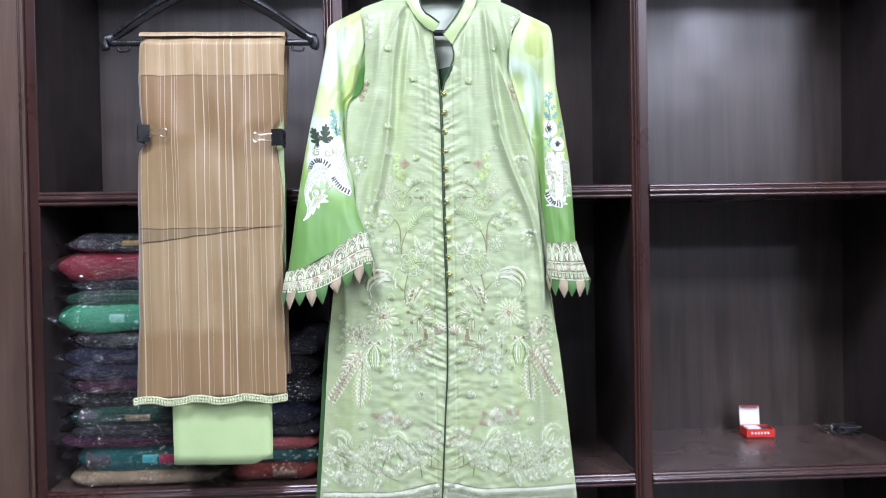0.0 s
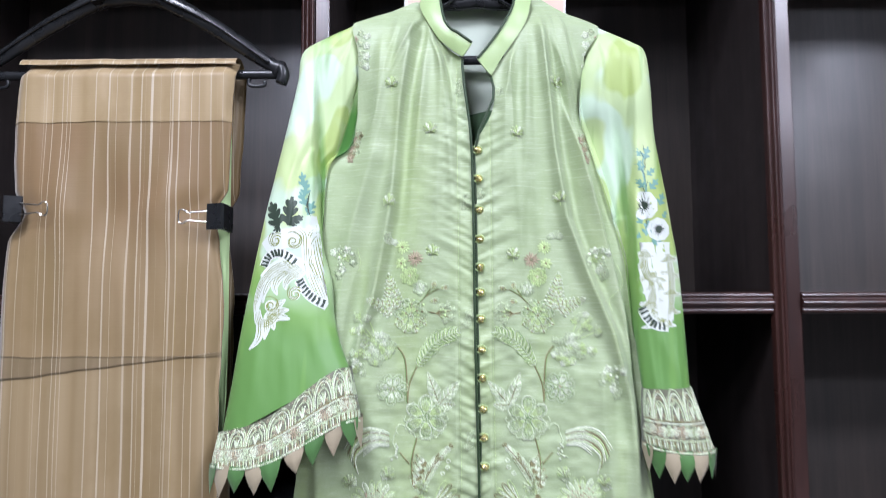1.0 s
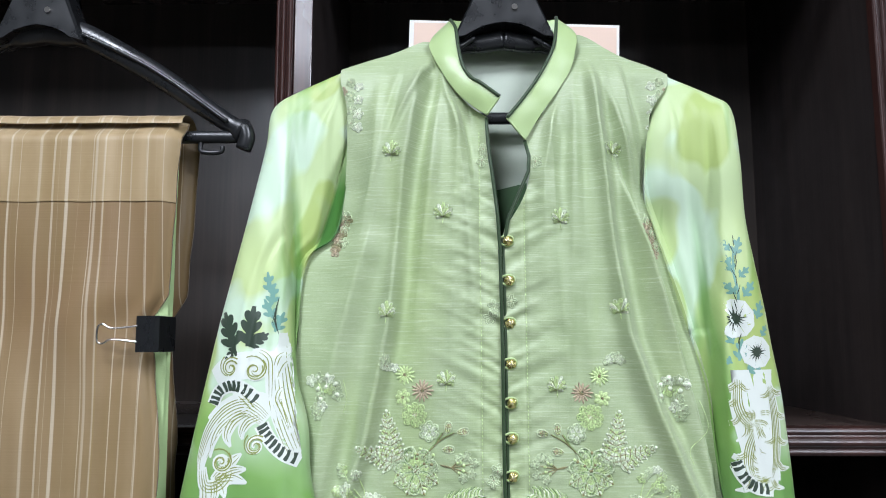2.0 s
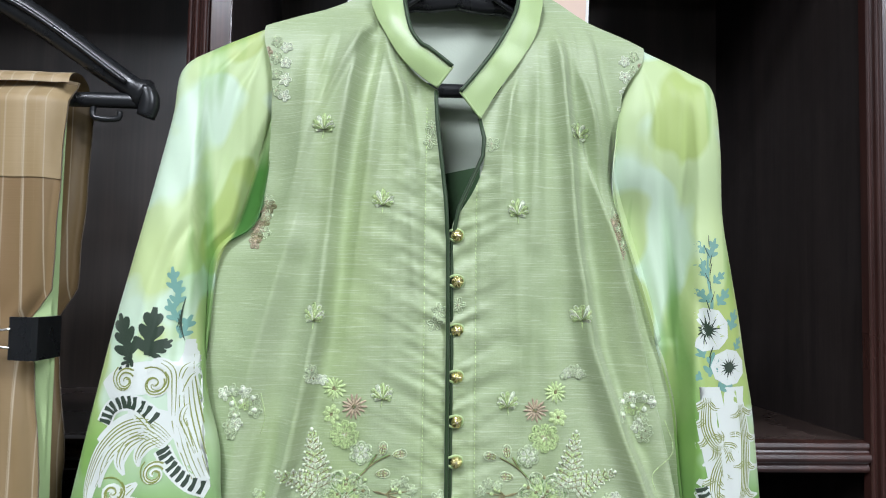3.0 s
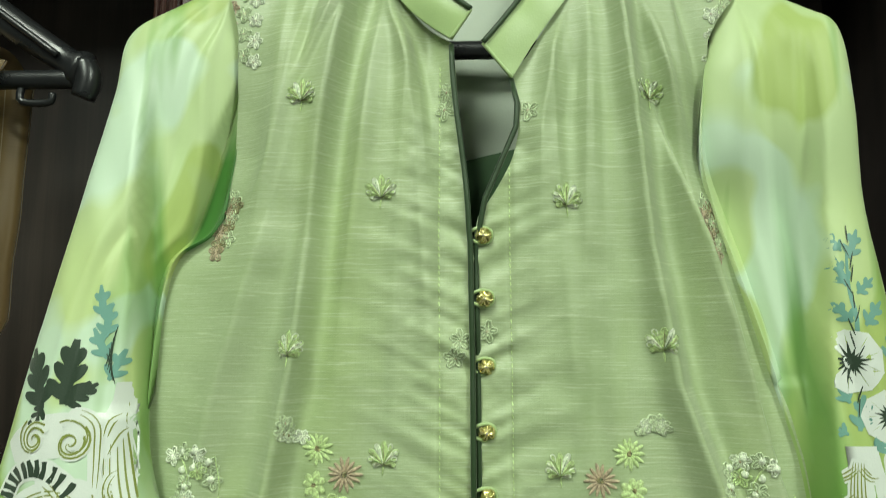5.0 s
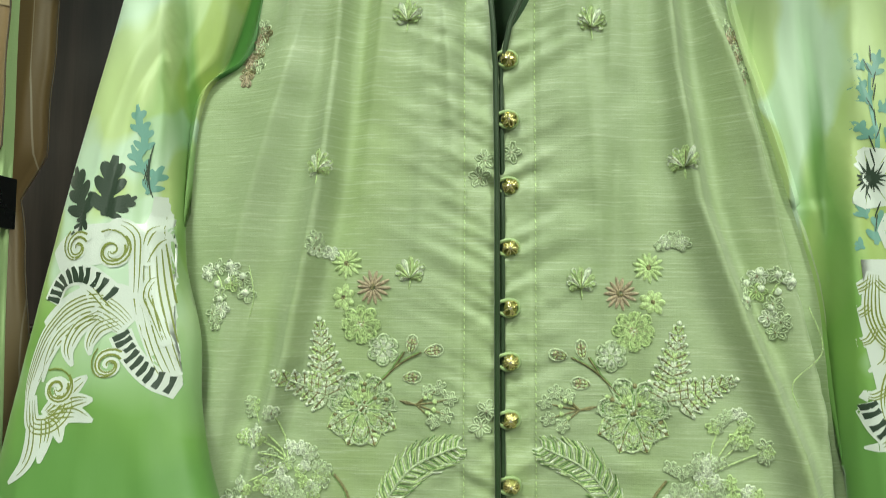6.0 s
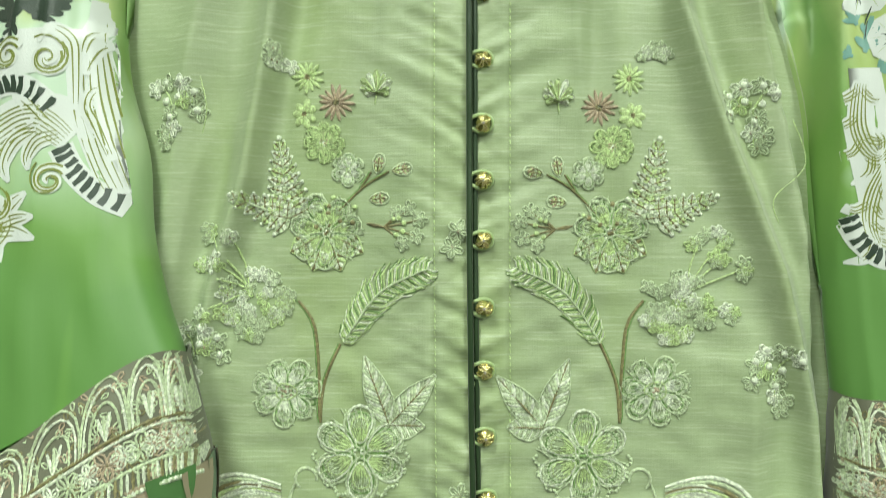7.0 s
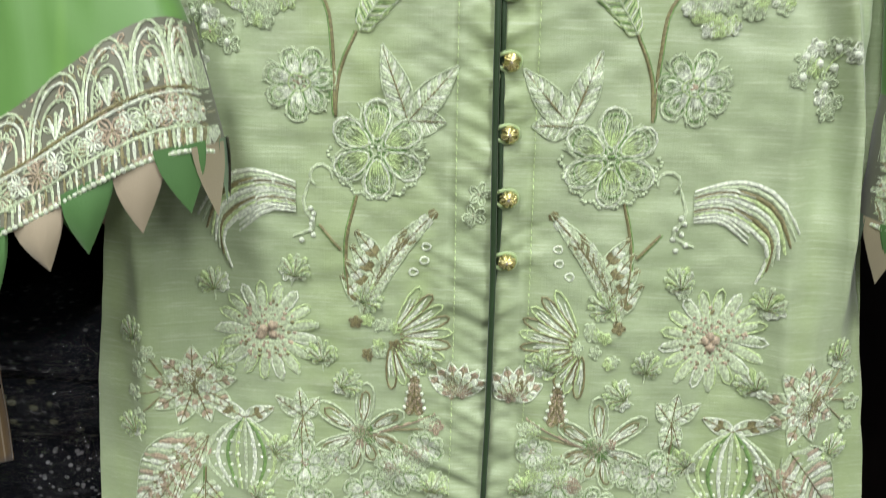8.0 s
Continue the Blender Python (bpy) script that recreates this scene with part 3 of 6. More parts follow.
class Sew:
    """Strands, ribbons and knots laid on a surface, gathered into one mesh."""

    def __init__(self, depth, lift=0.0003):
        self.v, self.f, self.m, self.depth, self.lift, self.swell = [], [], [], depth, lift, 1.0
        self.at(0, 0)

    def at(self, x, z, scale=1.0, turn=0.0, flip=False):
        self.o, self.k, self.c, self.s, self.flip = (x, z), scale, math.cos(radians(turn)), math.sin(radians(turn)), flip
        return self

    def world(self, p):
        x, z = p[0] * self.k, p[1] * self.k
        x, z = x * self.c - z * self.s + self.o[0], x * self.s + z * self.c + self.o[1]
        return (2 * XC - x, z) if self.flip else (x, z)

    def strand(self, pts, width, mat, high=0.0009, n=None, taper=0.35, across=3):
        """A ribbon with a raised middle. width in metres, whatever the scale."""
        pts = [self.world(p) for p in (arc([(*p, 0) for p in pts], n) if n else pts)]
        b, m, lost = len(self.v), len(pts), set()
        for i, p in enumerate(pts):
            a, c = pts[max(i - 1, 0)], pts[min(i + 1, m - 1)]
            dx, dz = c[0] - a[0], c[1] - a[1]
            ln = math.hypot(dx, dz) or 1e-9
            nx, nz = -dz / ln, dx / ln
            u = i / (m - 1)
            w = width(u) if callable(width) else width * (taper + (1 - taper) * math.sin(math.pi * (0.08 + 0.84 * u)))
            for k in range(across):
                s = k / (across - 1) * 2 - 1
                x, z = p[0] + nx * w / 2 * s, p[1] + nz * w / 2 * s
                y = self.depth(x, z)
                for keep in (0.75, 0.5, 0.25, 0.0):
                    if y is not None:
                        break
                    x, z = p[0] + nx * w / 2 * s * keep, p[1] + nz * w / 2 * s * keep
                    y = self.depth(x, z)
                if y is None:
                    lost.add(len(self.v))
                self.v.append((x, (y or 0) - self.lift - high * self.swell * (1 - s * s), z))
        for i in range(m - 1):
            for k in range(across - 1):
                q = b + i * across + k
                if lost & {q, q + 1, q + 1 + across, q + across}:
                    continue
                self.f.append((q, q + 1, q + 1 + across, q + across))
                self.m.append(mat)

    def knot(self, x, z, r, mat, high=1.0):
        x, z = self.world((x, z))
        b, y = len(self.v), self.depth(x, z)
        if y is None:
            return
        n = 7
        turn = random.random() * 6
        for ring, (rr, hh) in enumerate(((1.0, 0.0), (0.8, 0.55), (0.35, 0.9))):
            for k in range(n):
                w = turn + 2 * math.pi * k / n
                j = 1 + random.uniform(-0.18, 0.18)
                self.v.append((x + r * rr * j * math.cos(w), y - self.lift - r * hh * high, z + r * rr * j * math.sin(w)))
        for ring in range(2):
            for k in range(n):
                q, p = b + ring * n + k, b + ring * n + (k + 1) % n
                self.f.append((q, p, p + n, q + n))
                self.m.append(mat)
        self.f.append(tuple(range(b + 2 * n, b + 3 * n)))
        self.m.append(mat)

    def done(self, name, mats, parent, label=""):
        return put(name, mesh_of(name, self.v, self.f, mats, self.m), parent, label)


T = 0.0012     # a thread's width


def loop(w, cx, cz, ang, ln, wd, mat, width=T, n=13, high=0.0007):
    """A closed petal outline from (cx, cz) outward at ang degrees."""
    c, s = math.cos(radians(ang)), math.sin(radians(ang))
    pts = []
    for k in range(n):
        a = 2 * math.pi * k / (n - 1)
        u, v = (1 - math.cos(a)) / 2 * ln, math.sin(a) * wd / 2 * (0.55 + 0.45 * (1 - math.cos(a)) / 2)
        pts.append((cx + u * c - v * s, cz + u * s + v * c))
    w.strand(pts, width, mat, high, taper=1.0)


def rays(w, cx, cz, a0, a1, r0, r1, count, mat, width=T, high=0.0006):
    for k in range(count):
        a = radians(a0 + (a1 - a0) * (k + random.uniform(-0.25, 0.25)) / max(1, count - 1))
        q0, q1 = r0 * random.uniform(0.8, 1.1), r1 * random.uniform(0.86, 1.08)
        w.strand([(cx + q0 * math.cos(a), cz + q0 * math.sin(a)), (cx + (q0 + q1) / 2 * math.cos(a + 0.04), cz + (q0 + q1) / 2 * math.sin(a + 0.04)), (cx + q1 * math.cos(a), cz + q1 * math.sin(a))], width, mat, high)


def satin_leaf(w, base, tip, wide, mats, lines=9, outline=True, bend=0.0):
    """A leaf of slanting satin stitches on both sides of a midrib."""
    bx, bz = base
    dx, dz = tip[0] - bx, tip[1] - bz
    nx, nz = -dz, dx
    ln = math.hypot(dx, dz)

    def pt(u, v):
        off = bend * math.sin(math.pi * u)
        return (bx + dx * u + nx / ln * (v + off), bz + dz * u + nz / ln * (v + off))

    def shape(u):
        return wide / 2 * math.sin(math.pi * (0.06 + 0.92 * u) ** 0.8)

    for k in range(lines):
        u = (k + 0.3) / lines
        for sg in (1, -1):
            e = min(1.0, u + 0.16)
            w.strand([pt(u, 0), pt((u + e) / 2, sg * shape(e) * 0.55), pt(e, sg * shape(e) * random.uniform(0.85, 1.0))], ln / lines * 0.85 * w.k + 0.0003, mats[k % len(mats)], 0.0006)
    w.strand([pt(0, 0), pt(0.5, 0), pt(0.97, 0)], T, G_, 0.0009, n=5)
    if outline:
        for sg in (1, -1):
            w.strand([pt(u / 8, sg * shape(u / 8)) for u in range(9)], T * 0.8, mats[0], 0.0008, taper=0.8)


def daisy(w, r, count, mat, core, fat=0.36):
    for k in range(count):
        a = 2 * math.pi * (k + random.uniform(-0.12, 0.12)) / count
        q = r * random.uniform(0.85, 1.06)
        c, s = math.cos(a), math.sin(a)
        w.strand([(0.16 * r * c, 0.16 * r * s), (0.6 * q * c, 0.6 * q * s), (q * c, q * s)], r * fat * w.k, mat, 0.0011, n=5, taper=0.2)
    for k in range(5):
        w.knot(random.uniform(-0.14, 0.14) * r, random.uniform(-0.14, 0.14) * r, 0.10 * r * w.k + 0.0003, core)


def blossom(w, r, petals, rim, fill, core, start=90, inner=True):
    """A large flower: scalloped double rim, satin rays within each petal, a knotted heart."""
    for k in range(petals):
        a = start + 360 * (k + random.uniform(-0.08, 0.08)) / petals
        q = r * random.uniform(0.92, 1.05)
        wd = 2.0 * math.pi * q / petals * 0.80
        loop(w, 0.10 * q * math.cos(radians(a)), 0.10 * q * math.sin(radians(a)), a, q * 0.90, wd, rim, T * 1.15, 15, 0.0010)
        loop(w, 0.14 * q * math.cos(radians(a)), 0.14 * q * math.sin(radians(a)), a, q * 0.74, wd * 0.78, E_, T * 0.9, 13, 0.0007)
        if inner:
            loop(w, 0.2 * q * math.cos(radians(a)), 0.2 * q * math.sin(radians(a)), a, q * 0.58, wd * 0.55, fill, T, 11, 0.0008)
        spread = 130 / petals
        rays(w, 0, 0, a - spread, a + spread, r * 0.62, r * 0.95, 13, rim, T * 0.9, 0.0008)
        rays(w, 0, 0, a - spread * 0.6, a + spread * 0.6, r * 0.22, r * 0.58, 6, fill, T * 0.9, 0.0008)
    for k in range(12):
        a, d = random.uniform(0, 6.3), random.uniform(0, 0.2) * r
        w.knot(d * math.cos(a), d * math.sin(a), 0.0011, core if k % 3 else W_)


def floret(w, x, z, r, mat, core):
    turn = random.uniform(0, 72)
    for k in range(5):
        a = turn + 72 * k + random.uniform(-10, 10)
        loop(w, x, z, a, r * random.uniform(0.9, 1.15), r * 0.78, mat, 0.0011, 8, 0.0010)
        c, s = math.cos(radians(a)), math.sin(radians(a))
        w.strand([(x + 0.25 * r * c, z + 0.25 * r * s), (x + 0.85 * r * c, z + 0.85 * r * s)], 0.0013, mat, 0.0008, n=3)
    w.knot(x, z, min(0.0012, 0.25 * r * w.k), core, 0.8)


def sprig(w, r, mat=L_, rim=W_):
    """The small fan-shaped leaf strewn over the silk: full lobes with a dark vein in each."""
    for k in range(9):
        a = radians(-28 + 236 * k / 8)
        q = r * (0.80 + 0.22 * math.sin(a)) * random.uniform(0.92, 1.08)
        mid, tip = (0.5 * q * math.cos(a), 0.5 * q * math.sin(a) - 0.12 * r), (q * math.cos(a), q * math.sin(a) - 0.05 * r)
        w.strand([(0, -0.35 * r), mid, tip], lambda u: r * w.k * (0.10 + 0.34 * u ** 0.8) * (1.0 if u < 0.9 else 0.55), mat if k % 3 else rim, 0.0011, n=6)
        w.strand([(0, -0.35 * r), mid, (0.8 * tip[0], 0.8 * tip[1])], 0.0007, E_ if k % 2 else G_, 0.0016, n=5)
        loop(w, 0.62 * tip[0], 0.62 * tip[1], math.degrees(a), 0.42 * q, 0.30 * r, rim if k % 2 else mat, 0.0008, 8, 0.0013)
    w.strand([(0, -0.3 * r), (0.08 * r, -0.98 * r)], T, mat, 0.0007, n=3)


def spire(w, base, tip, wide, mats, count=9):
    """A flower spike: a stalk set with paired knots and short leaves."""
    dx, dz = tip[0] - base[0], tip[1] - base[1]
    ln = math.hypot(dx, dz)
    nx, nz = -dz / ln, dx / ln
    w.strand([base, tip], T, mats[0], 0.0008, n=4)
    for k in range(count):
        u = (k + 0.6) / count
        spread = wide / 2 * (1 - u) ** 0.7 + 0.0012
        for sg in (1, -1):
            x, z = base[0] + dx * u + nx * sg * spread, base[1] + dz * u + nz * sg * spread
            satin_leaf(w, (base[0] + dx * (u - 0.10), base[1] + dz * (u - 0.10)), (x, z), 0.0062 * (1 - 0.3 * u), (mats[k % len(mats)], mats[(k + 1) % len(mats)]), 4)
            w.knot(x, z, 0.0015 * (1 - 0.4 * u), W_)
    w.knot(tip[0], tip[1], 0.0016, W_)


def feather(w, pts, wide, mats, count=30):
    line = arc([(*p, 0) for p in pts], count)
    for i, p in enumerate(line):
        a, b = line[max(i - 1, 0)], line[min(i + 1, count - 1)]
        d = math.atan2(b[1] - a[1], b[0] - a[0])
        u = i / (count - 1)
        q = wide / 2 * (math.sin(math.pi * (0.12 + 0.80 * u)) ** 0.7)
        for sg in (1, -1):
            e = d + sg * radians(58 + random.uniform(-8, 8))
            w.strand([p[:2], (p[0] + q * 0.6 * math.cos(e), p[1] + q * 0.6 * math.sin(e)), (p[0] + q * math.cos(e - sg * 0.3), p[1] + q * math.sin(e - sg * 0.3))], 0.0013, mats[i % len(mats)], 0.0007)
    w.strand([p[:2] for p in line], 0.0018, S_, 0.0012, taper=0.6)


def cluster(w, r, count, mats):
    for k in range(count):
        a, d = random.uniform(0, 6.3), r * math.sqrt(random.random())
        floret(w, d * math.cos(a), d * math.sin(a) * 0.9, random.uniform(0.0032, 0.0048) / w.k, mats[k % len(mats)], random.choice((G_, W_, P_)))


def stem(w, pts, mat=G_, width=0.0019, n=12):
    w.strand(pts, width, mat, 0.0010, n=n, taper=0.85)
    w.strand([(p[0] + 0.0011 / w.k, p[1]) for p in pts], 0.0010, E_, 0.0005, n=n, taper=0.85)


def pair(name, label, draw, x, z, scale=1.0, turn=0.0, left=None):
    """The motif and its mirror image on the other half, which hangs a little differently (left)."""
    for flip in (False, True):
        mx, mz = (2 * XC - left[0], left[1]) if flip and left else (x, z)
        w = Sew(body_y).at(mx, mz, scale, turn, flip)
        w.swell = 1.2
        draw(w)
        tagged(w.done(name, THREADS, kurta, label), kind="stuff")


def bunch_small(w):
    for x, z, m in ((-0.012, 0.006, S_), (-0.006, 0.012, W_), (0.003, 0.013, S_), (0.011, 0.010, W_), (-0.014, -0.003, S_), (-0.006, 0.003, L_), (0.002, -0.004, S_), (0.000, -0.012, W_), (0.006, -0.014, S_), (0.004, -0.020, S_)):
        floret(w, x, z, 0.0052, m, G_ if m == S_ else P_)
    for x, z in ((-0.012, 0.008), (-0.005, 0.014), (0.004, 0.013), (0.011, 0.009), (-0.013, -0.002), (-0.004, 0.005), (0.004, 0.003), (0.001, -0.006)):
        w.knot(x, z, 0.0024, W_, 0.8)
    w.strand([(0.002, -0.02), (0.0, 0), (0.006, 0.010)], T, L_, 0.0006, n=5)


def buds(w):
    for x, z, t in ((0.0, 0.0, 100), (-0.013, -0.003, 170), (0.0, -0.019, 175)):
        for k in (1.0, 0.62):
            loop(w, x - 0.005 * math.cos(radians(t)), z - 0.005 * math.sin(radians(t)), t, 0.011 * k, 0.0085 * k, S_ if k == 1 else G_, T, 11)
        satin_leaf(w, (x - 0.004 * math.cos(radians(t)), z - 0.004 * math.sin(radians(t))), (x + 0.005 * math.cos(radians(t)), z + 0.005 * math.sin(radians(t))), 0.006, (L_, S_), 4, False)
        rays(w, x, z, t - 60, t + 60, 0.001, 0.004, 4, P_)
    stem(w, [(-0.006, -0.004), (0.008, -0.012), (0.022, -0.026)], G_, 0.0013)
    stem(w, [(0.004, -0.004), (0.010, -0.013)], G_, 0.0012, 4)


def heavy_blossom(w):
    blossom(w, 0.021, 7, S_, L_, G_, 270)
    for a in (250, 290, 330, 210):
        satin_leaf(w, (0.008 * math.cos(radians(a)), 0.008 * math.sin(radians(a))), (0.023 * math.cos(radians(a)), 0.023 * math.sin(radians(a))), 0.013, (L_, W_, G_), 6)
    for k in range(16):
        a = radians(random.uniform(20, 160))
        d = random.uniform(0.006, 0.021)
        w.knot(d * math.cos(a), d * math.sin(a), 0.0017, random.choice((G_, L_, S_)))


def berry_sprays(w):
    for tip in ((-0.016, 0.004), (-0.014, -0.005), (-0.006, -0.009), (-0.010, 0.010), (-0.003, 0.008)):
        w.strand([(0.014, 0.002), (0.004, 0.0), tip], T, G_, 0.0007, n=5)
        floret(w, *tip, 0.0042, S_, W_)
        w.knot(tip[0] * 0.45, tip[1] * 0.5, 0.0016, L_)


def side_sprays(w):
    for tip in ((0.025, 0.038), (0.012, 0.036), (0.034, 0.020), (0.030, -0.004), (0.022, 0.024)):
        w.strand([(0.004, 0.008), (0.6 * tip[0], 0.55 * tip[1] + 0.003), tip], T, L_, 0.0007, n=5)
        for k in range(3):
            floret(w, tip[0] + random.uniform(-0.004, 0.004), tip[1] + random.uniform(-0.004, 0.004), 0.0042, random.choice((S_, W_, L_)), G_)


def eye_flower(w):
    blossom(w, 0.020, 7, S_, W_, P_, 20)
    loop(w, -0.006, 0, 0, 0.012, 0.012, L_, 0.0018, 13, 0.0012)
    for a in (150, 185, 215, 250):
        loop(w, -0.006, 0, a, 0.012, 0.006, E_, T, 9)


def peony(w):
    blossom(w, 0.026, 6, S_, L_, E_, 90)
    for k in range(6):
        a = 90 + 60 * k
        loop(w, 0.018 * math.cos(radians(a)) * 0.3, 0.018 * math.sin(radians(a)) * 0.3, a, 0.021, 0.017, W_, 0.0014, 15, 0.0010)
    for k in range(44):
        a = radians(180 + 180 * k / 43)
        q = 0.026 + 0.0012 * math.sin(k * 1.4)
        w.knot(q * math.cos(a), q * math.sin(a), 0.0012, S_)


def trefoil(w):
    for tip in ((0.014, 0.039), (-0.026, 0.029), (-0.020, 0.000)):
        satin_leaf(w, (0, 0), tip, 0.015, (S_, W_, S_), 17)


def bird(w):
    for k in range(9):
        u = k / 8
        w.strand([(-0.006, 0.004 - 0.014 * u), (0.016, 0.010 - 0.020 * u), (0.036, 0.004 - 0.030 * u), (0.050 - 0.018 * u, -0.016 - 0.030 * u)], 0.0026, (W_, S_, G_, L_)[k % 4], 0.0010, n=9, taper=0.3)
        w.strand([(-0.006, 0.002 - 0.014 * u), (0.010, 0.006 - 0.018 * u), (0.026, 0.002 - 0.026 * u)], 0.0022, W_, 0.0012, n=6)
    w.strand([(-0.020 + 0.006 * math.cos(a), 0.008 + 0.006 * math.sin(a)) for a in [k * 0.55 - 1.0 for k in range(9)]], 0.0020, S_, 0.0010, taper=0.7)
    w.strand([(-0.014, 0.006), (-0.010, -0.008), (-0.016, -0.020), (-0.004, -0.026)], 0.0024, S_, 0.0010, n=8)
    for k in range(7):
        w.knot(-0.012 + random.uniform(-0.004, 0.004), -0.010 - 0.003 * k, 0.0016, W_)


def paisley_leaf(w):
    for k in range(8):
        u = k / 7
        bx, bz = -0.004 - 0.010 * u, 0.004 + 0.030 * u
        satin_leaf(w, (bx, bz - 0.006), (bx - 0.006 - 0.024 * u, bz + 0.018 + 0.006 * u), 0.010, (S_, W_, G_), 6)
        if k % 2:
            satin_leaf(w, (bx, bz - 0.006), (bx + 0.014, bz + 0.012), 0.009, (S_, G_, W_), 5)
    for x, z in ((-0.039, 0.038), (-0.038, 0.030), (-0.032, 0.023)):
        loop(w, x - 0.0025, z, 0, 0.005, 0.005, W_, 0.0011, 9)


def fan_wing(w):
    for k in range(12):
        a = 118 + 150 * k / 11
        q = 0.034 * (0.78 + 0.22 * abs(math.cos(radians(a - 150))))
        loop(w, 0.006 * math.cos(radians(a)), 0.006 * math.sin(radians(a)), a, q - 0.004, 0.0075, G_ if k % 2 else L_, T, 13, 0.0009)
        rays(w, 0, 0, a - 2, a + 2, 0.010, q * 0.9, 2, W_, 0.0014)
    for k in range(10):
        floret(w, random.uniform(-0.004, 0.022), random.uniform(-0.012, 0.012), 0.0036, random.choice((G_, L_, S_)), G_)


def sunflower(w):
    daisy(w, 0.030, 17, S_, P_, 0.24)
    for k in range(17):
        a = 360 * k / 17
        loop(w, 0.012 * math.cos(radians(a)), 0.012 * math.sin(radians(a)), a, 0.018, 0.0075, L_ if k % 3 else W_, T, 9)
    for k in range(95):
        a, d = random.uniform(0, 6.3), random.uniform(0.006, 0.019)
        w.knot(d * math.cos(a), d * math.sin(a), 0.0014, P_ if k % 4 else G_)
    loop(w, -0.005, 0, 0, 0.010, 0.010, L_, 0.0016)


def brown_flower(w):
    for k in range(9):
        a = 360 * k / 9 + 10
        satin_leaf(w, (0.004 * math.cos(radians(a)), 0.004 * math.sin(radians(a))), (0.025 * math.cos(radians(a)), 0.025 * math.sin(radians(a))), 0.012, (S_, P_, W_), 7)
    cluster(w, 0.009, 9, (G_, W_, S_))
    for tip in ((0.030, 0.012), (0.034, -0.004), (0.032, -0.018), (0.024, 0.022)):
        w.strand([(0.012, 0), tip], T, G_, 0.0007, n=4)
        floret(w, *tip, 0.005, S_, P_)


def edge_flower(w):
    for k in range(6):
        a = 20 + 140 * k / 5
        satin_leaf(w, (0, -0.004), (0.018 * math.cos(radians(a)), 0.016 * math.sin(radians(a))), 0.010, (W_, P_, S_), 6)
    cluster(w, 0.007, 6, (P_, S_, G_))


def lily(w):
    for a, q in ((95, 0.030), (35, 0.030), (150, 0.026), (205, 0.022), (335, 0.030), (285, 0.026), (250, 0.018)):
        c, s = math.cos(radians(a)), math.sin(radians(a))
        loop(w, 0.002 * c, 0.002 * s, a, q, 0.013, S_, 0.0014, 13, 0.0010)
        loop(w, 0.008 * c, 0.008 * s, a, q * 0.62, 0.007, G_, T, 11)
        rays(w, 0, 0, a - 9, a + 9, 0.006, q * 0.8, 4, W_, T)
    cluster(w, 0.007, 8, (E_, P_, S_))
    for tip in ((-0.030, -0.010), (-0.034, -0.018), (-0.024, -0.020), (-0.040, 0.006), (-0.016, -0.026)):
        w.strand([(0, -0.002), (0.5 * tip[0], 0.3 * tip[1]), tip], T, G_, 0.0007, n=5)
        cl = [(tip[0] + random.uniform(-0.004, 0.004), tip[1] + random.uniform(-0.004, 0.004)) for _ in range(3)]
        for q in cl:
            floret(w, *q, 0.0045, random.choice((P_, S_, L_)), G_)


def twig_leaves(w):
    stem(w, [(0.0, -0.034), (0.001, -0.012), (0.0, 0.0)], G_, 0.0014)
    for tip, wd in (((0.016, 0.012), 0.010), ((-0.010, 0.012), 0.010), ((0.002, 0.018), 0.009), ((-0.004, -0.018), 0.010), ((0.006, -0.016), 0.008)):
        satin_leaf(w, (0, 0), tip, wd, (S_, W_, S_), 6)


def gourd(w):
    for k in range(9):
        s = k / 4 - 1
        w.strand([(0.002 * s, 0.0), (0.018 * s, -0.012), (0.024 * s, -0.028), (0.012 * s, -0.046)], 0.0024, (S_, L_, E_, W_)[k % 4], 0.0009, n=9, taper=0.5)
        for j in range(5):
            w.knot(0.020 * s * math.sin(0.7 + j * 0.4), -0.008 - 0.008 * j, 0.0011, W_)
    satin_leaf(w, (0, 0), (0.022, 0.010), 0.009, (W_, S_, G_), 6)
    satin_leaf(w, (0, 0), (-0.018, 0.008), 0.009, (W_, S_, G_), 6)


def veined_leaf(w):
    satin_leaf(w, (0, 0), (0.040, -0.050), 0.034, (S_, P_, W_), 14)


def long_leaf(w):
    for k in range(13):
        u = k / 12
        for sg in (1, -1):
            bx, bz = 0.055 * u, -0.085 * u
            satin_leaf(w, (bx, bz), (bx + 0.008 + 0.016 * (sg > 0), bz - 0.022 + 0.012 * (sg > 0)), 0.008, (S_, P_, W_), 4, False)
    stem(w, [(0, 0), (0.030, -0.040), (0.058, -0.095)], G_, 0.0014)


def hanging_leaf(w):
    for k in range(9):
        u = k / 8
        for sg in (1, -1):
            satin_leaf(w, (0.006 * u, -0.066 * u), (0.006 * u + sg * 0.020 * math.sin(0.5 + 2.2 * u), -0.066 * u - 0.016), 0.008, (S_, W_, L_), 4, False)
    stem(w, [(0, 0.01), (0.003, -0.035), (0.006, -0.078)], G_, 0.0012)


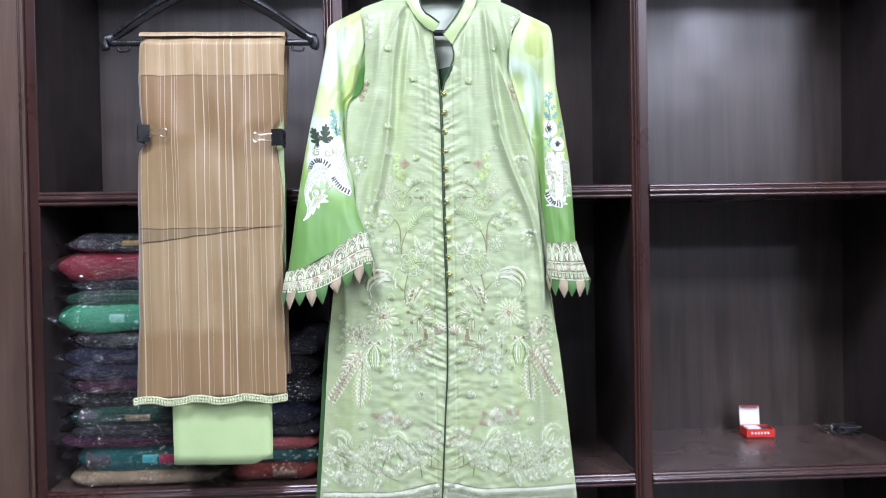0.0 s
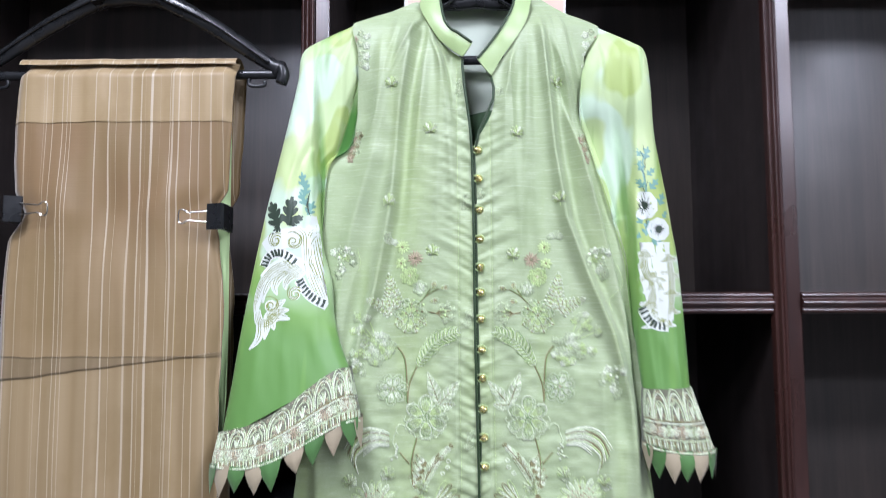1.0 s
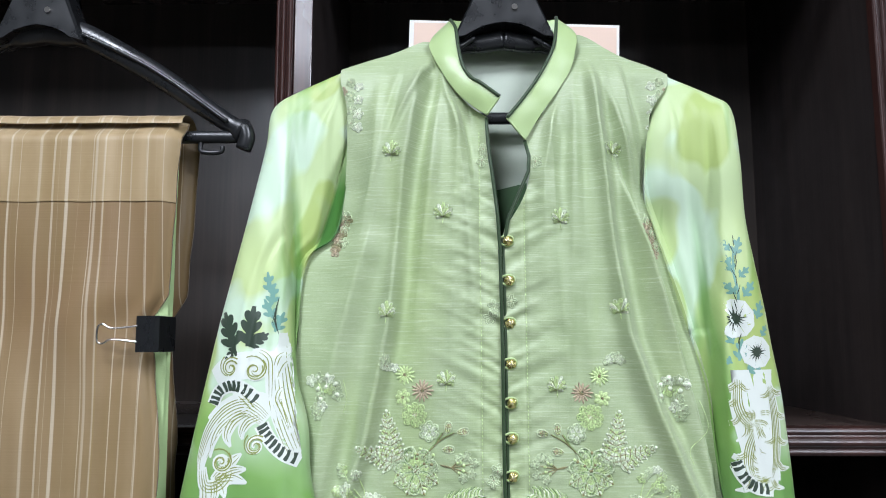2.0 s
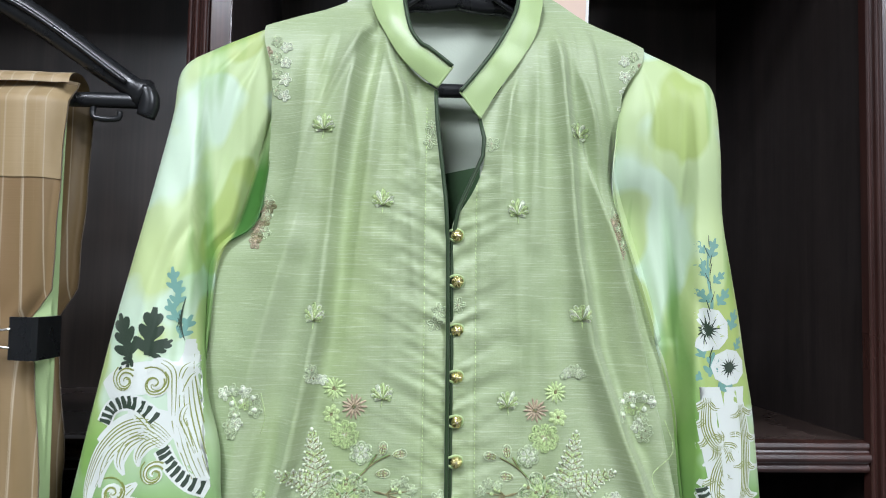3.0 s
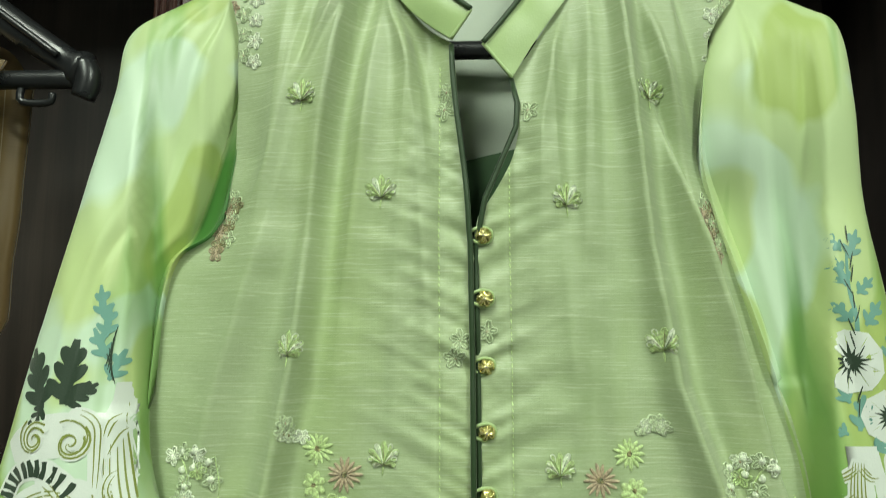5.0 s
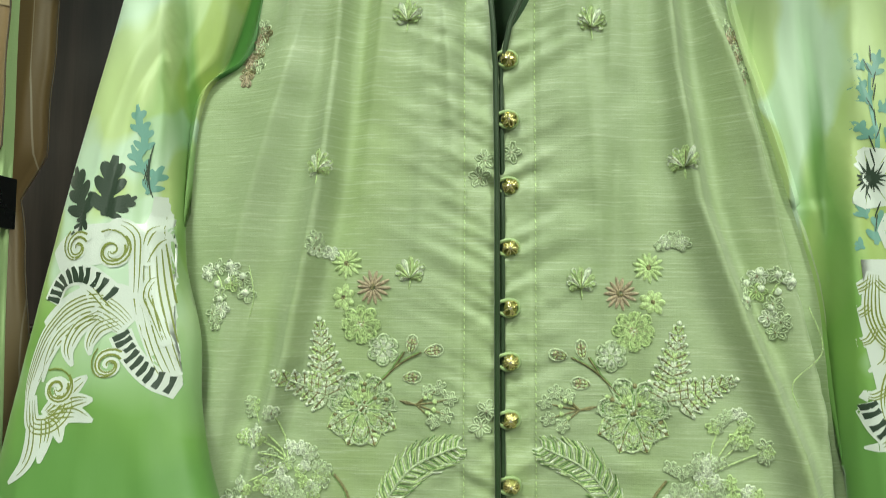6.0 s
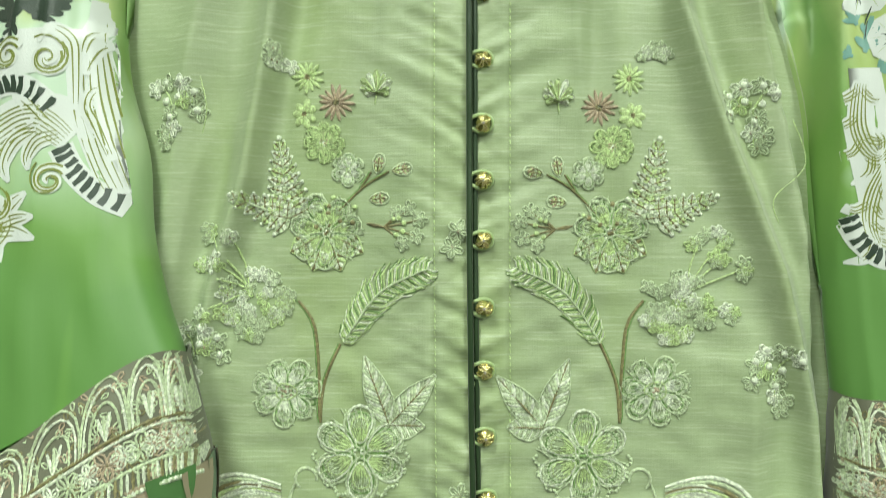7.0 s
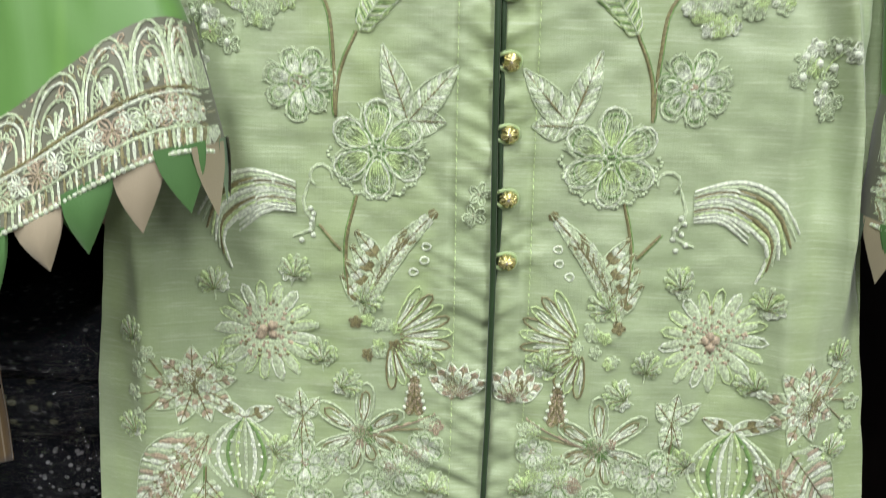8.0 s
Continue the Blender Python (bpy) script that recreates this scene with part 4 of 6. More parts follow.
def bouquet(w):
    for k in range(13):
        a = radians(40 + 125 * k / 12)
        q = random.uniform(0.030, 0.050)
        tip = (q * math.cos(a), q * math.sin(a) * 0.75)
        w.strand([(0.0, -0.018), (0.5 * tip[0], 0.5 * tip[1]), tip], T, S_, 0.0007, n=5)
        for j in range(3):
            floret(w, tip[0] * (1 - 0.2 * j) + random.uniform(-0.004, 0.004), tip[1] * (1 - 0.2 * j), 0.006, random.choice((S_, W_, S_, P_)), G_)
        satin_leaf(w, (tip[0] * 0.45, tip[1] * 0.45 - 0.004), (tip[0] * 0.7 + 0.006, tip[1] * 0.7), 0.007, (W_, S_), 4, False)


def garland(w):
    stem(w, [(0.004, -0.020), (0.030, -0.016), (0.055, 0.002), (0.080, 0.034), (0.100, 0.052)], G_, 0.0022, 22)


def plume(w):
    for k in range(6):
        q = 0.026 - 0.003 * k
        w.strand([(q * math.cos(a), q * math.sin(a)) for a in [radians(200 - 22 * j) for j in range(9)]], 0.0022, (S_, W_, L_)[k % 3], 0.0008, taper=0.4)
    rays(w, 0.022, -0.006, -100, -60, 0.004, 0.022, 6, W_)


for right, left in (((0.0985, 1.6365), (-0.1093, 1.634)), ((0.0475, 1.5705), (-0.061, 1.5755)), ((0.100, 1.487), (-0.1125, 1.4835))):
    pair("embroidered_sprig", "small lime embroidered leaf sprig", lambda w: sprig(w, 0.0098), *right, left=left)
pair("embroidered_motif", "pale embroidered blossom", lambda w: cluster(w, 0.007, 7, (S_, W_, S_)), 0.0938, 1.4393, left=(-0.1084, 1.439))
pair("embroidered_daisy", "lime embroidered daisy", lambda w: daisy(w, 0.0092, 13, L_, G_, 0.27), 0.0801, 1.4262, left=(-0.0958, 1.4275))
pair("embroidered_daisy", "rose pink embroidered daisy", lambda w: daisy(w, 0.0100, 14, P_, G_, 0.22), 0.0642, 1.411, left=(-0.080, 1.4134))
pair("embroidered_sprig", "small lime embroidered leaf sprig", lambda w: sprig(w, 0.0098), 0.0416, 1.417, left=(-0.0581, 1.422))
pair("embroidered_daisy", "lime embroidered daisy", lambda w: daisy(w, 0.0078, 7, L_, G_, 0.6), 0.0822, 1.4065, left=(-0.0975, 1.4073))
pair("embroidered_flower", "round lime and rose embroidered flower", lambda w: (blossom(w, 0.0118, 8, L_, L_, P_), rays(w, 0, 0, 0, 340, 0.002, 0.0065, 12, P_, T * 1.1)), 0.0716, 1.3895, left=(-0.0869, 1.3916))
pair("embroidered_flower", "small silvery embroidered flower", lambda w: blossom(w, 0.0092, 6, S_, W_, L_), 0.0588, 1.3752, left=(-0.0735, 1.377))
pair("embroidered_motif", "old gold embroidered buds on stalks", buds, 0.0418, 1.3783, left=(-0.0568, 1.3799))
pair("embroidered_flower", "large silver and lime embroidered blossom", heavy_blossom, 0.0713, 1.3420, left=(-0.0856, 1.3425))
pair("embroidered_motif", "sprays of pale embroidered berries", berry_sprays, 0.0368, 1.3443, left=(-0.0496, 1.3453))
pair("embroidered_spike", "pale embroidered flower spike", lambda w: spire(w, (-0.004, -0.02), (0.003, 0.023), 0.025, (S_, W_, L_), 9), 0.095, 1.3715, left=(-0.110, 1.3714))
pair("embroidered_spike", "pale embroidered flower spike", lambda w: spire(w, (-0.013, -0.006), (0.018, 0.007), 0.020, (S_, W_, L_), 7), 0.1115, 1.356, left=(-0.121, 1.3555))
pair("embroidered_feather", "lime embroidered feathery leaf", lambda w: feather(w, [(0.0, 0.0), (-0.020, 0.028), (-0.047, 0.042)], 0.031, (L_, W_, L_, E_), 58), 0.0665, 1.281, left=(-0.0764, 1.2803))
pair("embroidered_stem", "old gold embroidered stems", lambda w: (stem(w, [(-0.008, 0.022), (0.001, 0.0), (0.003, -0.022)]), stem(w, [(0.0155, 0.046), (0.0065, 0.032), (0.004, 0.004), (0.0035, -0.02)])), 0.0745, 1.259, left=(-0.0862, 1.258))
pair("embroidered_motif", "cluster of tiny silvery embroidered florets", lambda w: (cluster(w, 0.021, 42, (S_, W_, L_, S_)), side_sprays(w)), 0.1083, 1.302, left=(-0.1252, 1.302))
pair("embroidered_flower", "silver embroidered flower with a round eye", eye_flower, 0.0968, 1.2553, left=(-0.108, 1.253))
pair("embroidered_peony", "large gold-rimmed embroidered peony", peony, 0.0573, 1.218, left=(-0.067, 1.219))
pair("embroidered_motif", "three silver embroidered leaves", trefoil, 0.0349, 1.2337, left=(-0.0507, 1.2344))
pair("embroidered_motif", "small bunch of pale embroidered florets", bunch_small, 0.1492, 1.4100, left=(-0.1707, 1.4115))
pair("embroidered_motif", "small bunch of pale embroidered florets", bunch_small, 0.1625, 1.264, left=(-0.160, 1.275))
pair("embroidered_bird", "silver and gold embroidered plumed fan", bird, 0.109, 1.197, left=(-0.1175, 1.196))
pair("embroidered_stem", "old gold embroidered stems", lambda w: (stem(w, [(-0.003, 0.027), (0.003, 0.0), (0.002, -0.030)]), stem(w, [(0.018, 0.010), (0.006, -0.004)])), 0.069, 1.167, left=(-0.081, 1.167))
pair("embroidered_motif", "overlapping silver embroidered leaves with rings", paisley_leaf, 0.0713, 1.129, left=(-0.0786, 1.1285))
pair("embroidered_fan", "lime and gold embroidered striped fan", fan_wing, 0.0489, 1.113, left=(-0.0594, 1.1122))
pair("embroidered_sunflower", "large silver embroidered flower with a rose heart", sunflower, 0.1213, 1.1175, left=(-0.1304, 1.1135))
pair("embroidered_flower", "brownish gold embroidered flower", brown_flower, 0.1755, 1.083, left=(-0.1748, 1.0775))
pair("embroidered_flower", "pale rose embroidered half flower", edge_flower, 0.0115, 1.082, left=(-0.0202, 1.084))
pair("embroidered_flower", "small old gold embroidered floret", lambda w: spire(w, (0, -0.012), (0, 0.012), 0.010, (G_, P_), 5), 0.0368, 1.0764, left=(-0.0451, 1.0782))
pair("embroidered_lily", "silver embroidered lily with trailing berries", lily, 0.0628, 1.0508, left=(-0.0756, 1.0519))
pair("embroidered_stem", "old gold embroidered stem", lambda w: stem(w, [(-0.040, 0.014), (-0.020, 0.004), (0, -0.004)], P_), 0.0598, 1.052, left=(-0.0726, 1.053))
pair("embroidered_motif", "silver embroidered twig of leaves", twig_leaves, 0.1036, 1.0665, left=(-0.1104, 1.0615))
pair("embroidered_gourd", "striped silver embroidered seed pod", gourd, 0.1395, 1.0614, left=(-0.1456, 1.058))
pair("embroidered_leaf", "veined bronze embroidered leaf", veined_leaf, 0.169, 1.0556, left=(-0.1747, 1.0475))
pair("embroidered_leaf", "long bronze embroidered leaf branch", long_leaf, 0.155, 1.045)
pair("embroidered_leaf", "hanging silver embroidered leaf", hanging_leaf, 0.157, 1.016)
for x, z, r in ((0.096, 1.032, 0.016), (0.040, 1.028, 0.017), (0.060, 1.012, 0.015), (0.093, 1.006, 0.015), (0.078, 1.035, 0.010), (0.025, 1.045, 0.011)):
    pair("embroidered_flower", "silver embroidered flower", lambda w, r=r: blossom(w, r, 6, S_, W_, P_), x, z)
for x, z in ((0.020, 1.020), (0.112, 1.040), (0.124, 1.010), (0.146, 1.092), (0.086, 1.100), (0.030, 1.100), (0.100, 1.150), (0.148, 1.140), (0.200, 1.050), (0.060, 1.135), (0.195, 1.110), (0.072, 1.083)):
    pair("embroidered_motif", "tiny pale embroidered florets", lambda w: (cluster(w, 0.006, 5, (S_, W_, L_)), sprig(w, 0.010, S_, L_)), x, z, 1.0, random.uniform(-60, 60))
pair("embroidered_sprig", "small pale embroidered leaf sprig", lambda w: sprig(w, 0.011, S_, W_), 0.043, 0.953)
pair("embroidered_sprig", "small pale embroidered leaf sprig", lambda w: sprig(w, 0.011, S_, W_), 0.090, 0.973)
pair("embroidered_sprig", "small pale embroidered leaf sprig", lambda w: sprig(w, 0.011, S_, W_), 0.160, 0.897)
pair("embroidered_motif", "silver embroidered bouquet of sprays", bouquet, 0.103, 0.893)
pair("embroidered_motif", "silver embroidered bouquet of sprays", bouquet, 0.024, 0.862, 0.75, 20)
pair("embroidered_garland", "old gold embroidered garland line", garland, -0.008, 0.829)
pair("embroidered_plume", "pale embroidered curled plume", plume, 0.205, 0.868)
pair("embroidered_plume", "pale embroidered curled plume", plume, 0.095, 0.866, 1.0, 25)
for i in range(52):
    x = 0.018 + 0.212 * ((i * 0.382) % 1.0)
    z = 0.792 + 0.070 * random.random() + 0.012 * math.sin(x * 22)
    kind = i % 4
    if kind == 0:
        pair("embroidered_flower", "silver embroidered flower", lambda w: blossom(w, 0.016, 6, S_, W_, P_), x, z)
    elif kind == 1:
        pair("embroidered_motif", "silver embroidered twig of leaves", twig_leaves, x, z, 1.1, random.uniform(-70, 70))
    elif kind == 2:
        pair("embroidered_leaf", "veined bronze embroidered leaf", lambda w: satin_leaf(w, (0, 0), (0.022, -0.024), 0.014, (S_, W_, S_), 8), x, z, 1.0, random.uniform(-50, 120))
    else:
        pair("embroidered_motif", "cluster of tiny silvery embroidered florets", lambda w: cluster(w, 0.013, 14, (S_, W_, S_)), x, z)
for x, z in ((0.0012, 1.494), (-0.0145, 1.489), (-0.0175, 1.479), (-0.0125, 1.343), (-0.0160, 1.334), (-0.0115, 1.197), (-0.0145, 1.185), (-0.0225, 1.638), (-0.0240, 1.627), (0.026, 1.625)):
    w = Sew(body_y).at(x, z)
    floret(w, 0, 0, 0.0062, S_, P_)
    w.done("embroidered_flower", THREADS, kurta, "tiny pale floret beside the opening")
for sgn in (-1, 1):
    w = Sew(body_y)
    for k in range(11):
        floret(w, sgn * (0.148 - 0.009 * math.sin(k * 2.1)) - 0.002 , 1.705 - 0.0045 * k, 0.0050, (S_, W_, P_)[k % 3], P_)
    for k in range(9):
        floret(w, (-0.1535 - 0.0009 * k if sgn < 0 else 0.1325 + 0.0008 * k) + 0.004 * math.sin(k * 2.3), (1.575 if sgn < 0 else 1.572) - 0.0042 * k, 0.0055, (S_, G_, P_)[k % 3], P_)
    tagged(w.done("embroidered_motif", THREADS, kurta, "pale florets along the armhole seam"), kind="stuff")

# running stitches beside the opening
for sx in (-0.027, 0.0145):
    w = Sew(body_y, 0.0004)
    z = 1.655 if sx < 0 else 1.62
    while z > 0.80:
        dx = (OPEN_L(min(z, 1.549)) + 0.008) * 0.6
        w.strand([(sx + dx, z), (sx + dx + 0.0004, z - 0.0022)], 0.0008, L_, 0.0003, taper=0.8)
        z -= 0.0036
    tagged(w.done("stitching", THREADS, kurta, "row of fine running stitches"), kind="stuff")

# dark piping on both edges of the opening
for off, lift, nm in ((-0.0002, 0.0028, "left"), (0.0028, 0.0016, "right")):
    pts = []
    if off < 0:
        pts = [(-0.0200 + 0.0105 * smooth(1.669, 1.55, z), z) for z in np.linspace(1.668, 1.555, 14)]
    else:
        pts = [(0.016, 1.646), (0.0195, 1.630), (0.0185, 1.615), (0.0125, 1.599), (0.004, 1.586), (0.000, 1.572), (-0.003, 1.556)]
    pts += [(OPEN_L(z) + off * smooth(1.14, 1.18, z) , z) for z in np.linspace(1.545, 0.727, 60)]
    v, f = tube([(x, body_y(x - 0.0025 if off < 0 else x + 0.003, z) - lift, z) for x, z in [q for q in pts if body_y(q[0] - 0.0025 if off < 0 else q[0] + 0.003, q[1]) is not None]], 0.0017, 8, 0.8)
    put("piping", mesh_of("piping", v, f, [PIPING]), kurta, "dark green corded piping")


def collar(side):
    """A stand collar half with piping on its inner edge."""
    if side < 0:
        inner = [(-0.054, 1.778), (-0.049, 1.764), (-0.0465, 1.740), (-0.042, 1.719), (-0.034, 1.706), (-0.026, 1.700), (-0.008, 1.685)]
        outer = [(-0.058, 1.777), (-0.0745, 1.753), (-0.071, 1.734), (-0.063, 1.717), (-0.050, 1.696), (-0.034, 1.680), (-0.020, 1.669)]
        ys = [0.026, 0.012, 0.002, -0.004, -0.008, -0.012, -0.016]
    else:
        inner = [(0.052, 1.780), (0.050, 1.767), (0.046, 1.742), (0.037, 1.721), (0.026, 1.702), (0.011, 1.681), (-0.001, 1.666)]
        outer = [(0.056, 1.779), (0.070, 1.760), (0.067, 1.737), (0.062, 1.719), (0.052, 1.701), (0.032, 1.672), (0.0165, 1.646)]
        ys = [0.026, 0.012, 0.002, -0.003, -0.006, -0.009, -0.011]
    n, m = 34, 7
    a = arc([(x, y - 0.006, z) for (x, z), y in zip(inner, ys)], n)
    b = arc([(x, y - 0.001, z) for (x, z), y in zip(outer, ys)], n)
    verts = []
    for layer in (0, 1):
        for i in range(n):
            for k in range(m):
                s = k / (m - 1)
                p = Vector(a[i]).lerp(Vector(b[i]), s)
                p.y += -0.0012 * math.sin(math.pi * s) + 0.0022 * layer - 0.0012 * wob(p.x * 60, p.z * 60, 4)
                p.x += side * 0.0012 * wob(p.z * 90, 3.3) * (1 if i < 8 else 0.2)
                verts.append(tuple(p))
    faces = grid_faces(m, n) + [q[::-1] for q in grid_faces(m, n, n * m)]
    ob = put("collar", mesh_of("collar", verts, faces, [COLLAR]), kurta, "pale green satin stand collar")
    v, f = tube([(x, y - 0.001, z) for x, y, z in a], 0.0017, 8)
    put("collar_piping", mesh_of("collar_piping", v, f, [PIPING]), ob, "dark green corded piping")
    v, f = tube([Vector(a[-1]).lerp(Vector(b[-1]), k / 7) for k in range(8)], 0.0012, 6)
    put("collar_piping", mesh_of("collar_piping", v, f, [COLLAR]), ob)
    return ob


collar(-1), collar(1)


# ---------------------------------------------------------------- sleeves, cuffs, buttons
LEFT_CREASE = table([(1.71, -0.198), (1.67, -0.206), (1.60, -0.2085), (1.536, -0.207), (1.47, -0.2005), (1.40, -0.1905), (1.35, -0.182), (1.30, -0.168)])


def sleeve(side):
    """Rows from the shoulder to the cuff; each row is a flattened ring between an outer and an inner point."""
    if side < 0:
        outer = [(-0.158, 1.7195), (-0.199, 1.7005), (-0.2255, 1.681), (-0.2310, 1.641), (-0.2415, 1.585), (-0.2535, 1.529), (-0.265, 1.475), (-0.275, 1.421), (-0.284, 1.368), (-0.292, 1.316), (-0.300, 1.256), (-0.309, 1.196)]
        inner = [(-0.155, 1.7185), (-0.152, 1.677), (-0.152, 1.645), (-0.155, 1.597), (-0.164, 1.556), (-0.188, 1.534), (-0.195, 1.480), (-0.194, 1.430), (-0.182, 1.385), (-0.178, 1.345), (-0.170, 1.312), (-0.157, 1.279)]
        yc = [0.008, 0.006, 0.003, 0.0, -0.005, -0.008, -0.012, -0.016, -0.020, -0.025, -0.030, -0.036]
        crease = LEFT_CREASE
    else:
        outer = [(0.153, 1.7145), (0.197, 1.6925), (0.2135, 1.676), (0.219, 1.630), (0.2235, 1.575), (0.230, 1.530), (0.237, 1.489), (0.2425, 1.450), (0.248, 1.412), (0.252, 1.360), (0.2545, 1.308), (0.257, 1.252)]
        inner = [(0.151, 1.713), (0.138, 1.671), (0.132, 1.640), (0.130, 1.600), (0.138, 1.570), (0.151, 1.530), (0.164, 1.488), (0.174, 1.452), (0.184, 1.412), (0.189, 1.360), (0.194, 1.308), (0.200, 1.250)]
        yc = [0.009, 0.002, -0.003, -0.003, 0.004, 0.004, 0.004, 0.004, 0.003, 0.002, 0.0, -0.002]
        crease = table([(1.68, 0.193), (1.60, 0.1965), (1.53, 0.1965), (1.44, 0.194), (1.25, 0.1965)])
    hollow = table([(1.67, -0.150), (1.654, -0.1535), (1.605, -0.171), (1.5415, -0.185), (1.50, -0.189)])
    rows, ring = 120, 84
    o = arc([(x, z, 0) for x, z in outer], rows)
    n_ = arc([(x, z, 0) for x, z in inner], rows)
    c = arc([(y, 0, 0) for y in yc], rows)
    verts = []
    for j in range(rows):
        v = j / (rows - 1)
        th = 0.007 + 0.013 * smooth(0.0, 0.35, v) + (0.008 * smooth(0.5, 1.0, v) if side < 0 else 0.0)
        for k in range(ring):
            w = 2 * math.pi * k / ring
            a = math.cos(w)
            x, z = ((o[j][m] + n_[j][m]) / 2 + (o[j][m] - n_[j][m]) / 2 * a for m in (0, 1))
            s = math.sin(w)
            y = c[j][0] - th * math.copysign(abs(s) ** (0.75 if a > 0 or v > 0.6 else 1.3), s)
            if s > 0:
                # flat lit face outside the crease, receding face inside it
                d = (x - crease(z)) * (-side)
                y += (0.022 if side < 0 else 0.020) * smooth(0.0, 0.006, d) * smooth(0.10, 0.42, v) * (1 - smooth(0.55, 0.75, v) if side < 0 else 1.0)
                y -= 0.0045 * wob(x * 24, z * 4.0, 9.0 + side) * s * smooth(0.0, 0.12, v) + 0.0022 * wob(x * 60 + z * 20, z * 16, 2.0) * s
                for fa, fh, fw in ((-0.55, 0.003, 0.10), (-0.15, -0.0025, 0.08), (0.35, 0.002, 0.10)):
                    y -= fh * math.exp(-((a - fa - 0.15 * math.sin(v * 5 + fa * 9)) / fw) ** 2) * smooth(0.03, 0.15, v) * (1 - 0.5 * v)
                if side < 0:
                    # the hollow under the arm, behind the sharp edge of the front fold
                    y += 0.013 * smooth(0.0, 0.004, x - hollow(z)) * smooth(1.665, 1.62, z) * smooth(1.515, 1.545, z)
                y -= 0.004 * math.exp(-((x - (o[j][0] * 0.45 + n_[j][0] * 0.55)) / 0.007) ** 2) * smooth(0.55, 0.8, v) * (side < 0)
            verts.append((x, y, z))
    faces = grid_faces(ring, rows, 0, True)
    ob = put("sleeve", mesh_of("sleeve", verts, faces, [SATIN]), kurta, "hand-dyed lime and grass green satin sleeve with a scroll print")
    tree = BVHTree.FromPolygons([Vector(v) for v in verts], faces)
    return ob, on(tree, c[80][0] - 0.02), (o[-1], n_[-1], c[-1][0])


def cuff(side, last, parent):
    """A flared lace cuff with arches, florets and a beaded edge, and cloth petals hanging from it."""
    (ox, oz, _), (ix, iz, _), y0 = last
    if side < 0:
        bo, bi, th = (-0.318, 1.163), (-0.143, 1.221), (0.034, 0.050)
    else:
        bo, bi, th = (0.283, 1.180), (0.198, 1.186), (0.024, 0.036)
    rows, ring = 16, 64
    verts = []
    for j in range(rows):
        v = j / (rows - 1)
        for k in range(ring):
            w = 2 * math.pi * k / ring
            a, s = math.cos(w), math.sin(w)
            x0, z0 = (ox + ix) / 2 + (ox - ix) / 2 * a * 1.03, (oz + iz) / 2 + (oz - iz) / 2 * a
            x1, z1 = (bo[0] + bi[0]) / 2 + (bo[0] - bi[0]) / 2 * a, (bo[1] + bi[1]) / 2 + (bo[1] - bi[1]) / 2 * a
            r = th[0] + (th[1] - th[0]) * v
            lift = 0.006 * math.sin(w * 3 + 0.6) * (s > 0) if side < 0 else 0
            verts.append((x0 + (x1 - x0) * v, y0 - 0.002 - r * math.copysign(abs(s) ** 0.8, s) - 0.003 * wob(k * 0.3, v * 2, side), z0 + (z1 - z0) * v - 0.003 * s * (0.4 + v) + lift + 0.004 * (1 - v)))
    faces = grid_faces(ring, rows, 0, True)
    ob = put("cuff", mesh_of("cuff", verts, faces, [LACE]), kurta, "silver lace cuff with arches and florets")
    tree = BVHTree.FromPolygons([Vector(v) for v in verts], faces)
    deep = on(tree, y0 - 0.03)

    def at(u, v):
        """Place on the front of the cuff: u across 0..1, v down 0..1."""
        w = math.pi * (0.03 + 0.94 * u)
        k = w / (2 * math.pi) * ring
        j = v * (rows - 1)
        i0, j0 = int(k), min(int(j), rows - 2)
        p = Vector(verts[j0 * ring + i0]).lerp(Vector(verts[j0 * ring + (i0 + 1) % ring]), k - i0)
        q = Vector(verts[(j0 + 1) * ring + i0]).lerp(Vector(verts[(j0 + 1) * ring + (i0 + 1) % ring]), k - i0)
        p = p.lerp(q, j - j0)
        return p.x, p.z

    n = 9 if side < 0 else 5
    w = Sew(deep, 0.0004)
    for k in range(n):
        a, b = k / n, (k + 1) / n
        mid = (a + b) / 2
        for grow, m, wd in ((1.0, S_, 0.0015), (0.86, W_, 0.0013), (0.62, S_, 0.0014)):
            h = (b - a) / 2 * grow
            pts = [at(mid + h * math.cos(math.pi * i / 10), 0.50 - 0.50 * grow * math.sin(math.pi * i / 10) ** 0.7) for i in range(11)]
            w.strand(pts, wd, m, 0.0010, taper=0.9)
        for d in (-0.45, 0, 0.45):
            w.strand([at(mid, 0.48), at(mid + d * (b - a) * 0.3, 0.28)], 0.0022, W_ if d else S_, 0.0009, n=4)
    for k in range(n * 64):
        x, z = at(random.random(), random.uniform(0.05, 0.97))
        loop(w, x, z, random.uniform(0, 360), 0.0042, 0.0026, (S_, G_, S_, P_)[k % 4], 0.0008, 7, 0.0005)
    for v0, m, wd in ((0.50, G_, 0.0018), (0.54, W_, 0.0016), (0.80, S_, 0.0018)):
        w.strand([at(i / 60, v0) for i in range(61)], wd, m, 0.0010, taper=0.95)
    for k in range(n * 3):
        x, z = at((k + 0.5) / (n * 3), 0.67)
        floret(w, x, z, 0.0074 if k % 2 else 0.0056, (W_, S_, W_, P_)[k % 4], (P_, G_)[k % 2])
    for k in range(n * 9):
        x, z = at((k + 0.5) / (n * 9), 0.88)
        w.strand([(x, z + 0.005), (x + 0.001, z - 0.004)], 0.0016, (S_, W_, G_)[k % 3], 0.0008, n=3)
    for k in range(n * 12):
        x, z = at((k + 0.5) / (n * 12), 0.985)
        w.knot(x, z, 0.0014, W_ if k % 2 else S_)
    w.done("lace", THREADS, ob, "raised silver lace arches and florets")

